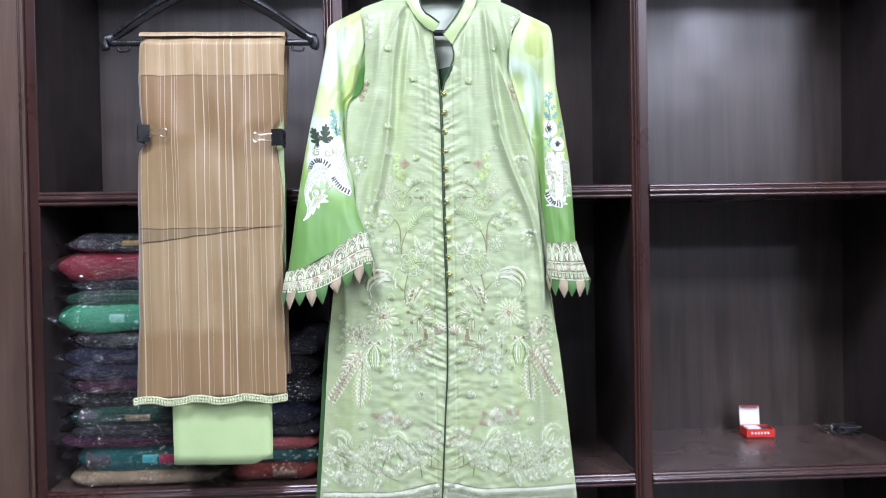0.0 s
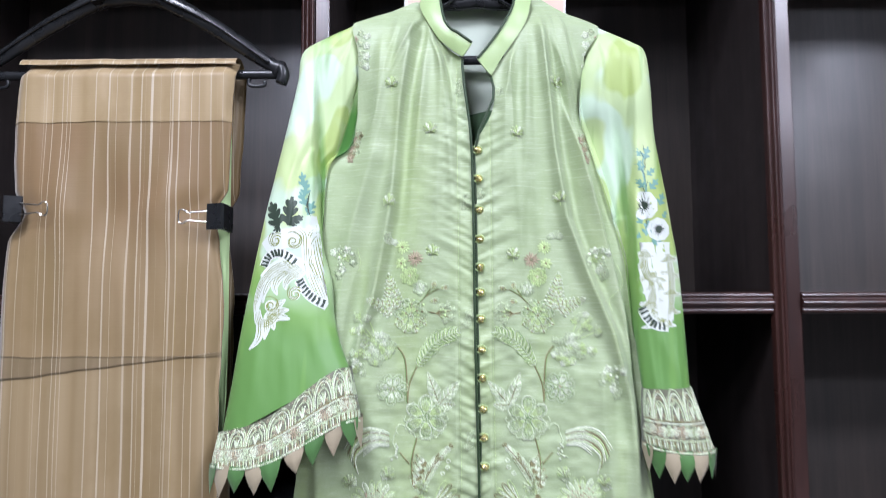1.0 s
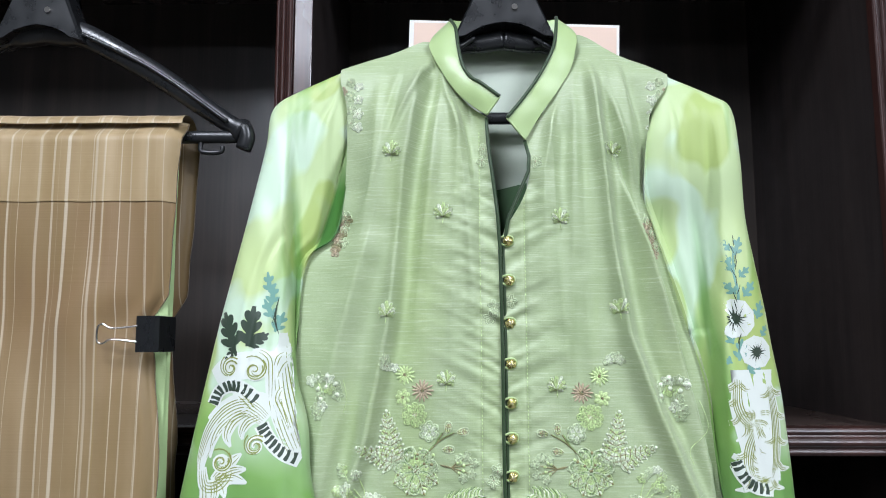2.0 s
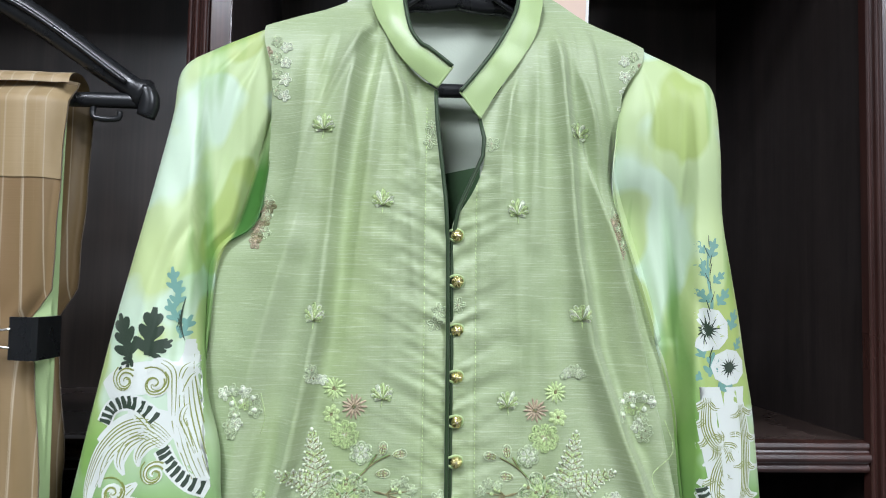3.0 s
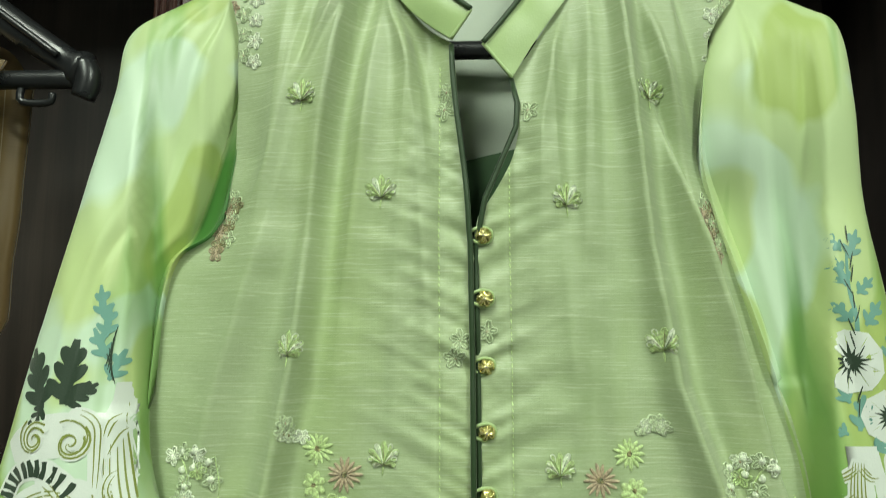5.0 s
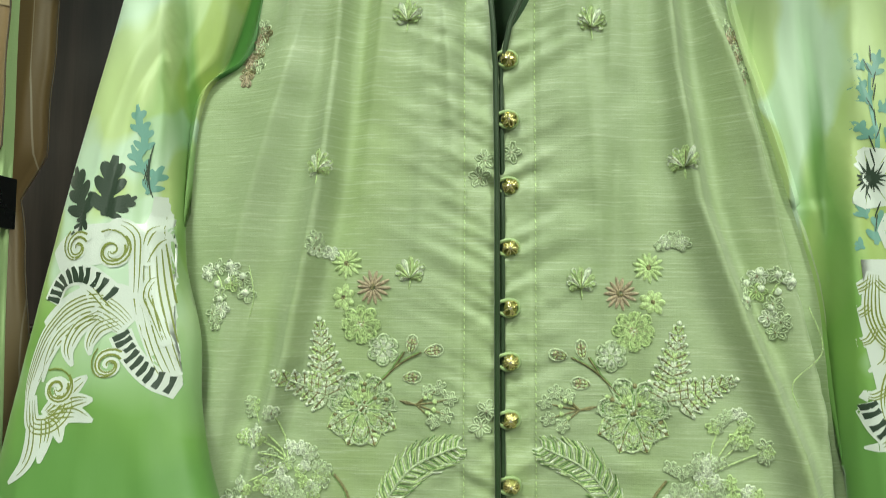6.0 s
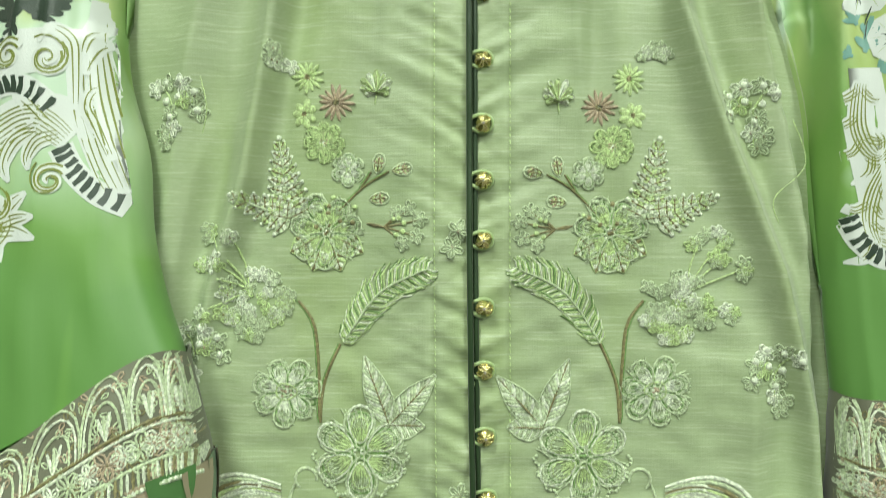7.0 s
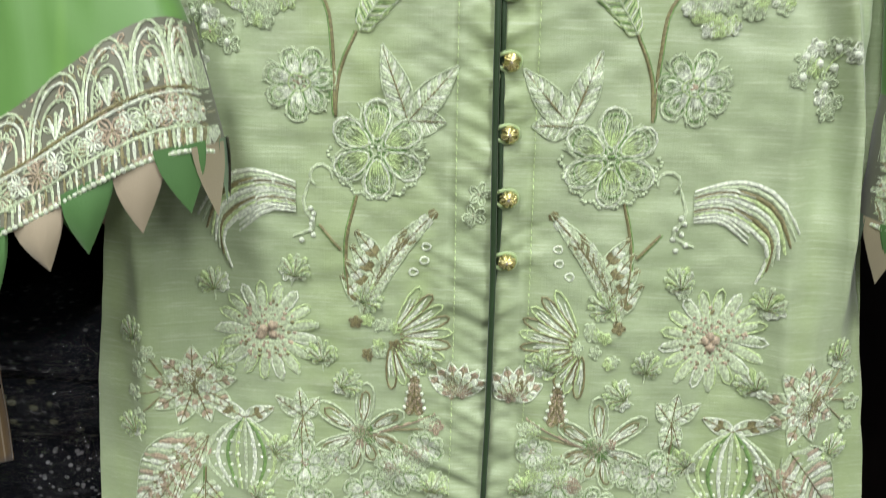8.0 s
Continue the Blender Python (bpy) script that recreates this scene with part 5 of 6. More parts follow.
    # petals: pointed cloth leaves sewn under the edge, all round
    count = 22 if side < 0 else 14
    for k in range(count):
        w0 = 2 * math.pi * (k + 0.5) / count
        kk = w0 / (2 * math.pi) * ring
        p = Vector(verts[(rows - 1) * ring + int(kk) % ring])
        q = Vector(verts[(rows - 1) * ring + (int(kk) + 4) % ring]) - Vector(verts[(rows - 1) * ring + (int(kk) - 4) % ring])
        q.normalize()
        big = 0.034 * random.uniform(0.85, 1.1) * (1 if side < 0 else 1.1)
        wide = 0.026
        green = k % 2
        pv = []
        lean = random.uniform(-0.004, 0.004)
        out = Vector((0, -1, 0)) * math.sin(w0)
        for layer in (0, 1):
            for i in range(7):
                u = i / 6
                hw = wide / 2 * (1 - u) ** 0.85 * (1.0 + 0.25 * math.sin(math.pi * u))
                for s in (-1, -0.5, 0, 0.5, 1):
                    pv.append(p + Vector((0, 0, 0.004)) + q * (hw * s) + Vector((lean * u, 0, -big * u)) + out * (0.004 * (1 - s * s) * math.sin(math.pi * u) - 0.003 + 0.0022 * layer * (1 - u * u)) )
        fs = grid_faces(5, 7) + [f[::-1] for f in grid_faces(5, 7, 35)]
        put("petal", mesh_of("petal", pv, fs, [PETAL_GREEN if green else PETAL_BEIGE]), ob, "grass green pointed cloth petal" if green else "beige pointed cloth petal")
    return ob


def curl(w, x, z, r, turns, mat, width, start=0.0, sense=1):
    n = int(14 * turns) + 4
    pts = []
    for i in range(n):
        u = i / (n - 1)
        a = start + sense * 2 * math.pi * turns * u
        pts.append((x + r * (1 - 0.88 * u) * math.cos(a), z + r * (1 - 0.88 * u) * math.sin(a)))
    w.strand(pts, lambda u: width * (1 - 0.55 * u), mat, 0.0)


def lobed(w, x, z, size, turn, mat, lobes=3):
    """An oak-like leaf as overlapping flat lobes."""
    for k in range(lobes):
        u = (k + 0.4) / lobes
        for sg in (1, -1):
            a = radians(turn) + sg * radians(52 - 12 * k)
            bx, bz = x + size * u * 0.72 * math.cos(radians(turn)), z + size * u * 0.72 * math.sin(radians(turn))
            w.strand([(bx, bz), (bx + size * 0.22 * math.cos(a), bz + size * 0.22 * math.sin(a)), (bx + size * 0.42 * (1 - 0.25 * u) * math.cos(a), bz + size * 0.42 * (1 - 0.25 * u) * math.sin(a))], lambda q: size * 0.17 * (0.6 + 0.8 * math.sin(math.pi * q)) * (1 - 0.35 * q), mat, 0.0, n=6, across=5)
    c, s = math.cos(radians(turn)), math.sin(radians(turn))
    w.strand([(x, z), (x + 0.5 * size * c, z + 0.5 * size * s), (x + size * c, z + size * s)], lambda q: size * 0.17 * (0.5 + 0.8 * math.sin(math.pi * min(1, q + 0.05))), mat, 0.0, n=8, across=5)


def plumelet(w, pts, wide, veins, base=0.00017, n=16):
    """A white tapering leaf along pts with fine olive lines that follow it."""
    line = arc([(*p, 0) for p in pts], n)

    def girth(u):
        return wide * (0.30 + 0.75 * math.sin(math.pi * min(1.0, 0.15 + u * 0.80))) * (1 - 0.55 * u ** 3)
    w.lift = base + 0.00018
    w.strand([p[:2] for p in line], girth, 0, 0.0, across=5)
    w.lift = base + 0.00034
    for f in veins:
        pts2 = []
        for i in range(1, n - 1):
            dx, dz = line[i + 1][0] - line[i - 1][0], line[i + 1][1] - line[i - 1][1]
            ln = math.hypot(dx, dz) or 1e-9
            q = girth(i / (n - 1)) * 0.5 * f
            pts2.append((line[i][0] - dz / ln * q, line[i][1] + dx / ln * q))
        cut = max(4, int(len(pts2) * random.uniform(0.6, 1.0)))
        w.strand(pts2[:cut], 0.0009, 1, 0.0, taper=0.1)


def acanthus(w, pts, wide, leaves, side=1):
    """A white scroll with curling leaf lobes, drawn with olive veins."""
    line = arc([(*p, 0) for p in pts], 30)
    for k in range(leaves):
        i = int(2 + 25 * k / max(1, leaves - 1))
        d = math.atan2(line[i + 1][1] - line[i - 1][1], line[i + 1][0] - line[i - 1][0])
        for sg in ((side,) if k % 2 else (side, -side)):
            a = d + sg * radians(48)
            q = wide * random.uniform(1.05, 1.45)
            p = line[i]
            plumelet(w, [p[:2], (p[0] + q * 0.55 * math.cos(a), p[1] + q * 0.55 * math.sin(a)), (p[0] + q * math.cos(a + sg * 0.45), p[1] + q * math.sin(a + sg * 0.45))], wide * 0.52, (-0.45, 0.1, 0.5), 0.00014 + 0.000005 * k, 9)
    plumelet(w, pts, wide * 0.85, (-0.7, -0.4, -0.1, 0.25, 0.6), 0.00022, 26)


def ladder(w, pts, wide, count):
    """A white band set with dark slanting bars."""
    line = arc([(*p, 0) for p in pts], 40)
    w.lift = 0.00045
    w.strand([p[:2] for p in line], lambda u: wide * 1.35, 0, 0.0, across=5)
    w.lift = 0.00062
    for k in range(count):
        i = 2 + int(36 * k / count)
        d = math.atan2(line[i + 1][1] - line[i - 1][1], line[i + 1][0] - line[i - 1][0])
        n_ = d + math.pi / 2 + 0.12
        p = line[i]
        w.strand([(p[0] - wide / 2 * math.cos(n_), p[1] - wide / 2 * math.sin(n_)), (p[0] + 0.0008, p[1]), (p[0] + wide / 2 * math.cos(n_), p[1] + wide / 2 * math.sin(n_))], lambda u: 0.0030 + 0.0006 * math.sin(6 * u + k), 2, 0.0, n=5)


left_sleeve, ly_all, last_l = sleeve(-1)
right_sleeve, ry_all, last_r = sleeve(1)


def ly_(x, z):
    """The flat outer face of the other sleeve, up to its crease."""
    return ly_all(x, z) if x < LEFT_CREASE(z) + 0.0005 else None


def ry_(x, z):
    """The flat outer face of the sleeve only, beyond its crease."""
    return ry_all(x, z) if x > 0.1945 else None


cuff(-1, last_l, left_sleeve)
cuff(1, last_r, right_sleeve)

# the printed scrolls on the sleeve
p = Sew(ly_, 0.00034)
lobed(p, -0.2450, 1.4510, 0.035, 112, 2), lobed(p, -0.2335, 1.4530, 0.036, 84, 2), lobed(p, -0.2325, 1.4530, 0.020, 35, 2), lobed(p, -0.2440, 1.4520, 0.016, 235, 2)
p.done("print", INKS, left_sleeve, "charcoal printed oak leaves")
p = Sew(ly_, 0.00034)
for z in (1.462, 1.474, 1.486, 1.497):
    p.lift = 0.00034
    lobed(p, -0.2110 - (z - 1.46) * 0.14, z + 0.004, 0.019, 95 + 30 * math.sin(z * 300), 3, 2)
p.lift = 0.00050
for k in range(6):
    p.strand([(-0.2075 - 0.0012 * k, 1.464 + 0.002 * k), (-0.2135 + 0.001 * k, 1.481 + 0.003 * k)], 0.0008, 2, 0.0, n=4)
p.done("print", INKS, left_sleeve, "teal printed flower")
def C(*pts):
    """Drawing units of the scroll design, y downwards, to places on the sleeve."""
    return [(-0.2830 + 0.000206 * u, 1.5206 - 0.0002054 * v) for u, v in pts]


p = Sew(ly_, 0.00026)
p.strand(C((95, 460), (160, 420), (230, 410), (300, 400), (380, 380), (425, 330)), lambda u: 0.024 * (0.35 + 0.65 * math.sin(math.pi * min(1, 0.1 + u))), 0, 0.0, n=20, across=9)
p.strand(C((90, 640), (150, 590), (230, 560), (310, 560), (380, 600), (450, 690)), lambda u: 0.016 * (0.4 + 0.6 * math.sin(math.pi * u)), 0, 0.0, n=20, across=7)
p.strand(C((408, 270), (412, 400), (425, 520), (445, 640), (478, 770)), lambda u: 0.021 * (0.55 + 0.45 * math.sin(math.pi * min(1, 0.15 + u * 0.8))), 0, 0.0, n=24, across=9)
MANY = (-0.8, -0.55, -0.3, 0.0, 0.3, 0.6, 0.85)
plumelet(p, C((470, 770), (420, 640), (385, 520), (375, 400), (385, 300)), 0.024, MANY, 0.00017, 26)
plumelet(p, C((440, 690), (400, 600), (375, 550), (395, 505), (440, 520)), 0.009, (-0.4, 0.3), 0.00034, 18)
plumelet(p, C((345, 560), (340, 450), (330, 380), (280, 350), (250, 390)), 0.009, (-0.5, 0.2), 0.00034, 20)
plumelet(p, C((360, 420), (375, 370), (425, 345)), 0.008, (-0.4, 0.3), 0.00036, 10)
plumelet(p, C((365, 470), (390, 400), (435, 380)), 0.007, (-0.3,), 0.00036, 10)
plumelet(p, C((335, 640), (260, 585), (180, 605), (110, 680), (72, 790), (70, 880)), 0.018, MANY, 0.00020, 30)
plumelet(p, C((300, 610), (230, 545), (190, 525)), 0.009, (-0.5, 0.2), 0.00031, 12)
plumelet(p, C((320, 620), (265, 640), (240, 680), (245, 715)), 0.010, (-0.5, 0.0, 0.5), 0.00031, 14)
plumelet(p, C((270, 600), (200, 640), (175, 700), (195, 745)), 0.011, (-0.5, 0.0, 0.5), 0.00034, 14)
plumelet(p, C((190, 620), (140, 670), (115, 730), (110, 790)), 0.009, (-0.4, 0.2), 0.00036, 12)
plumelet(p, C((75, 830), (95, 900), (150, 900), (190, 850), (165, 790), (125, 800)), 0.013, (-0.6, -0.2, 0.2, 0.6), 0.00025, 24)
for tip in ((245, 770), (270, 830), (275, 885), (185, 945), (130, 1000)):
    plumelet(p, C((130, 880), ((130 + tip[0]) / 2 + 8, (880 + tip[1]) / 2 - 14), tip), 0.0105, (-0.4, 0.1, 0.5), 0.00020, 12)
plumelet(p, C((85, 860), (100, 950), (85, 1010), (38, 1058)), 0.010, (-0.3, 0.3), 0.00028, 16)
ladder(p, C((100, 575), (125, 520), (180, 495), (245, 515), (315, 580)), 0.0092, 11)
ladder(p, C((318, 655), (350, 712), (405, 765), (480, 805)), 0.0092, 9)
for (u, v), r, sn in (((172, 420), 0.0085, 1), ((276, 428), 0.0095, -1), ((300, 740), 0.0080, 1), ((160, 805), 0.0085, -1)):
    x, z = C((u, v))[0]
    p.lift = 0.00066
    curl(p, x, z, r, 1.6, 0, 0.0046, 0.5, sn)
    p.lift = 0.00078
    curl(p, x, z, r * 0.80, 1.5, 1, 0.0013, 0.5, sn)
    curl(p, x, z, r * 1.15, 1.3, 1, 0.0013, 0.9, sn)
    curl(p, x, z, r * 1.40, 0.8, 1, 0.0010, 2.2, sn)
p.done("print", INKS, left_sleeve, "white printed baroque scrolls with olive lines")

p = Sew(ry_, 0.00034)
for x, z, turn, q in ((0.202, 1.540, 130, 0.014), (0.206, 1.536, 70, 0.018), (0.203, 1.520, 110, 0.018), (0.209, 1.516, 40, 0.014), (0.205, 1.500, 130, 0.015), (0.212, 1.498, 50, 0.018), (0.202, 1.455, 120, 0.016), (0.206, 1.440, 80, 0.020), (0.212, 1.430, 30, 0.016), (0.224, 1.478, 70, 0.018), (0.228, 1.462, 60, 0.012), (0.200, 1.438, 150, 0.014)):
    lobed(p, x, z, q, turn, 3, 2)
p.strand([(0.205, 1.54), (0.204, 1.52), (0.207, 1.50), (0.205, 1.48)], 0.0026, 3, 0.0, n=12)
p.lift = 0.00050
for k in range(14):
    a = 1.6 + 0.45 * math.sin(k * 1.9)
    z = 1.545 - 0.0075 * k
    p.strand([(0.206, z), (0.206 + 0.010 * math.cos(a), z + 0.010 * math.sin(a))], 0.0008, 2, 0.0, n=4)
p.done("print", INKS, right_sleeve, "teal printed stems and leaves")
for cx, cz, r in ((0.204, 1.478, 0.017), (0.222, 1.448, 0.014)):
    p = Sew(ry_, 0.00045)
    for k in range(9):
        a = 2 * math.pi * k / 9
        p.strand([(cx, cz), (cx + 0.6 * r * math.cos(a), cz + 0.6 * r * math.sin(a)), (cx + r * math.cos(a), cz + r * math.sin(a))], lambda u: r * 0.75 * u + 0.0006, 0, 0.0, n=5, across=5)
    p.lift = 0.00060
    for k in range(16):
        a = 2 * math.pi * k / 16 + 0.15
        q = r * random.uniform(0.35, 0.75)
        p.strand([(cx, cz), (cx + q * math.cos(a), cz + q * math.sin(a))], lambda u: 0.0030 * (1 - u), 2, 0.0, n=4)
    p.done("print", INKS, right_sleeve, "white printed pansy with a dark heart")
p = Sew(ry_, 0.00034)
p.strand([(0.214, 1.432), (0.215, 1.40), (0.220, 1.365), (0.222, 1.335)], lambda u: 0.044 * (1 - 0.35 * u), 0, 0.0, n=16, across=9)
acanthus(p, [(0.204, 1.425), (0.203, 1.40), (0.212, 1.385), (0.222, 1.395)], 0.014, 6, -1)
acanthus(p, [(0.222, 1.385), (0.212, 1.365), (0.210, 1.345), (0.219, 1.328)], 0.014, 6, 1)
acanthus(p, [(0.232, 1.42), (0.236, 1.39), (0.234, 1.355), (0.228, 1.335)], 0.012, 5, 1)
ladder(p, [(0.199, 1.352), (0.205, 1.338), (0.215, 1.330), (0.230, 1.328)], 0.009, 8)
p.done("print", INKS, right_sleeve, "white printed baroque scrolls with olive lines")

# buttons, each with its loop
BZ = [1.550, 1.513, 1.474, 1.437, 1.402, 1.371, 1.338, 1.301, 1.266, 1.229, 1.195, 1.160]


def button(z):
    x = OPEN_L(z) + 0.0075
    y = body_y(x, z) - 0.0030
    bm = bmesh.new()
    bmesh.ops.create_uvsphere(bm, u_segments=14, v_segments=9, radius=0.0040)
    for v in bm.verts:
        v.co.y *= 0.8
    bmesh.ops.translate(bm, verts=bm.verts, vec=(x, y, z))
    b = part("button", bm, OLIVE, kurta, "small round gold filigree button", True)
    vs, fs = [], []
    for k in range(9):
        tilt, spin = random.uniform(0, 6.3), random.uniform(-0.5, 0.5)
        pts = []
        for i in range(9):
            a = math.pi * i / 8
            u = Vector((math.cos(a), -math.sin(a) * (0.75 + 0.1 * (k % 2)), spin * math.sin(a * 2)))
            c, s = math.cos(tilt), math.sin(tilt)
            pts.append(Vector((u.x * c - u.z * s, u.y, u.x * s + u.z * c)) * 0.0045 + Vector((x, y, z)))
        v, f = tube(pts, 0.00062, 5)
        fs += [tuple(i + len(vs) for i in q) for q in f]
        vs += v
    put("filigree", mesh_of("filigree", vs, fs, [BRASS]), b, "twisted gold wire")
    bm = bmesh.new()
    bmesh.ops.create_icosphere(bm, subdivisions=1, radius=0.0010)
    bmesh.ops.translate(bm, verts=bm.verts, vec=(x, y - 0.0037, z))
    part("bead", bm, CRYSTAL, b, "tiny sparkling bead")
    pts = [(x - 0.0085, y + 0.0005, z + 0.0020), (x - 0.0045, y - 0.0010, z + 0.0042), (x + 0.000, y - 0.0004, z + 0.0050), (x + 0.0045, y + 0.001, z + 0.0028), (x + 0.0043, y + 0.0015, z - 0.0025), (x - 0.001, y + 0.001, z - 0.0048), (x - 0.0055, y - 0.0005, z - 0.0030), (x - 0.0085, y + 0.0005, z - 0.0015)]
    v, f = tube(pts, 0.0010, 6, 1.0, 26)
    put("button_loop", mesh_of("button_loop", v, f, [COLLAR]), kurta, "pale green corded loop round a button")


for z in BZ:
    button(z)

# hem border: a dark lace band with pale zigzags
def hem_z(x):
    return 0.768 + 0.016 * math.exp(-((x + 0.018) / 0.05) ** 2)


for sgn in (-1, 1):
    w = Sew(body_y, 0.0006)
    xa, xb = (-0.252, -0.0245) if sgn < 0 else (-0.0165, 0.254)
    n = 56
    w.strand([(xa + (xb - xa) * i / 30, hem_z(xa + (xb - xa) * i / 30) - 0.022) for i in range(31)], lambda u: 0.046, 0, 0.0, across=6)
    base = w.done("hem_border", [LACE], kurta, "dark lace hem border")
    w = Sew(body_y, 0.0012)
    for k in range(n):
        x = xa + (xb - xa) * (k + 0.5) / n
        z = hem_z(x)
        floret(w, x, z - 0.005, 0.0042, W_, S_)
        s = (xb - xa) / n
        w.strand([(x - s / 2, z - 0.030), (x, z - 0.012), (x + s / 2, z - 0.030)], 0.0013, W_, 0.0008)
        w.strand([(x - s / 2, z - 0.012), (x, z - 0.030), (x + s / 2, z - 0.012)], 0.0013, S_, 0.0008)
        w.knot(x, z - 0.021, 0.0013, W_)
    for dz, m in ((-0.011, S_), (-0.031, S_), (-0.041, W_)):
        w.strand([(xa + (xb - xa) * i / 40, hem_z(xa + (xb - xa) * i / 40) + dz) for i in range(41)], 0.0015, m, 0.0008, taper=0.95)
    w.done("lace", THREADS, base, "pale zigzag lace work")

# loose threads
for pts in ([(0.170, -0.011, 1.405), (0.176, -0.014, 1.38), (0.160, -0.013, 1.362), (0.163, -0.012, 1.348)], [(-0.150, -0.028, 1.425), (-0.146, -0.030, 1.408), (-0.149, -0.028, 1.395)]):
    v, f = tube(pts, 0.00035, 5, 1.0, 20)
    put("loose_thread", mesh_of("loose_thread", v, f, [LIME]), kurta, "stray pale thread end")


# ---------------------------------------------------------------- hangers
def garment_hanger(x, y, z, half, drop, hub, bar_z, label, tip=True):
    """Moulded hanger with sloping arms, cross bar and steel hook over the rail."""
    h = tagged(new("hanger"), label, "hanger", "black hangers")
    h.location = (x, y, z)

    def bar(name, pts, r, flat, mat=BLACK, n=24, text=""):
        v, f = tube(pts, r, 12, flat, n)
        return put(name, mesh_of(name, v, f, [mat]), h, text)

    for sg in (-1, 1):
        low = 0.0 if tip else 0.014
        sag = 0.42 if tip else 0.62
        thick = 0.015 if tip else 0.0105
        bar("arm", [(0, 0, -low), (sg * hub * 0.5, 0, -0.004 - low), (sg * hub, 0, -0.008 - low), (sg * half * 0.54, 0, -drop * sag), (sg * half * 0.85, 0, -drop * 0.82), (sg * half, 0, -drop)], lambda u: thick - 0.45 * thick * u + 0.004 * (u > 0.93), 0.75)
        bar("arm_ridge", [(sg * hub * 0.6, -0.011, -0.002 - low), (sg * half * 0.54, -0.0095, -drop * sag + 0.002), (sg * half * 0.93, -0.008, -drop * 0.92)], 0.0022, 1.0)
        if tip:
            bar("end_knob", [(sg * half, -0.002, -drop + 0.006), (sg * (half + 0.004), -0.002, -drop - 0.006), (sg * (half + 0.001), -0.002, -drop - 0.018)], lambda u: 0.0085 - 0.002 * abs(u - 0.5), 0.9, n=8)
            bar("strap_hook", [(sg * (half - 0.040), 0, bar_z - 0.003), (sg * (half - 0.040), 0, bar_z - 0.014), (sg * (half - 0.022), 0, bar_z - 0.015), (sg * (half - 0.020), 0, bar_z - 0.009)], 0.0024, 1.0, n=12)
    bar("cross_bar", [(-half + 0.002, 0, bar_z), (0, 0, bar_z), (half - 0.002, 0, bar_z)], 0.0062, 0.9)
    bm = bmesh.new()
    lo, hi, n = (-0.018 if tip else -0.019), 0.045, 12
    rows = []
    for yy in (-0.016, -0.019, 0.012):
        line = [(-hub * 0.55, hi)] + [(-hub * (1.05 - 0.5 * k / 5), lo + (hi - lo) * k / 6) for k in range(5, -1, -1)]
        arch = [(hub * (2 * k / n - 1) * 1.0, lo - 0.004 + 0.020 * (1 - (2 * k / n - 1) ** 2)) for k in range(1, n)]
        back = [(-x, z) for x, z in line[::-1]]
        grow = 0.94 if yy == -0.019 else 1.0
        rows.append([bm.verts.new((x * grow, yy, z * grow)) for x, z in line + arch + back])
    m = len(rows[0])
    for a, b in ((0, 1), (2, 0)):
        for k in range(m):
            bm.faces.new((rows[a][k], rows[a][(k + 1) % m], rows[b][(k + 1) % m], rows[b][k]))
    bm.faces.new(rows[1]), bm.faces.new(rows[2][::-1])
    bmesh.ops.triangulate(bm, faces=[f for f in bm.faces if len(f.verts) > 4])
    bmesh.ops.recalc_face_normals(bm, faces=bm.faces)
    part("hub", bm, BLACK, h)
    bm = bmesh.new()
    bmesh.ops.create_cone(bm, cap_ends=True, segments=14, radius1=0.0035, radius2=0.003, depth=0.003)
    bmesh.ops.rotate(bm, verts=bm.verts, matrix=Matrix.Rotation(radians(90), 3, "X"))
    bmesh.ops.translate(bm, verts=bm.verts, vec=(0.010, -0.0195, 0.012))
    part("rivet", bm, STEEL, h, "small bright rivet")
    top = 2.01 - z
    ry = 0.0005 - y
    bar("hook", [(0, 0, 0.035), (0, 0, top - 0.06), (0, ry * 0.3, top - 0.02), (0, ry - 0.018 + 0.018, top + 0.010), (0, ry + 0.020, top - 0.004), (0, ry + 0.022, top - 0.018)], 0.0022, 1.0, STEEL, 40, "bright steel hook")
    return h


garment_hanger(-0.001, 0.034, 1.772, 0.160, 0.085, 0.048, -0.095, "black plastic hanger carrying the kurta", False)
garment_hanger(-0.452, 0.014, 1.7625, 0.1975, 0.104, 0.042, -0.109, "black plastic hanger carrying folded cloth")

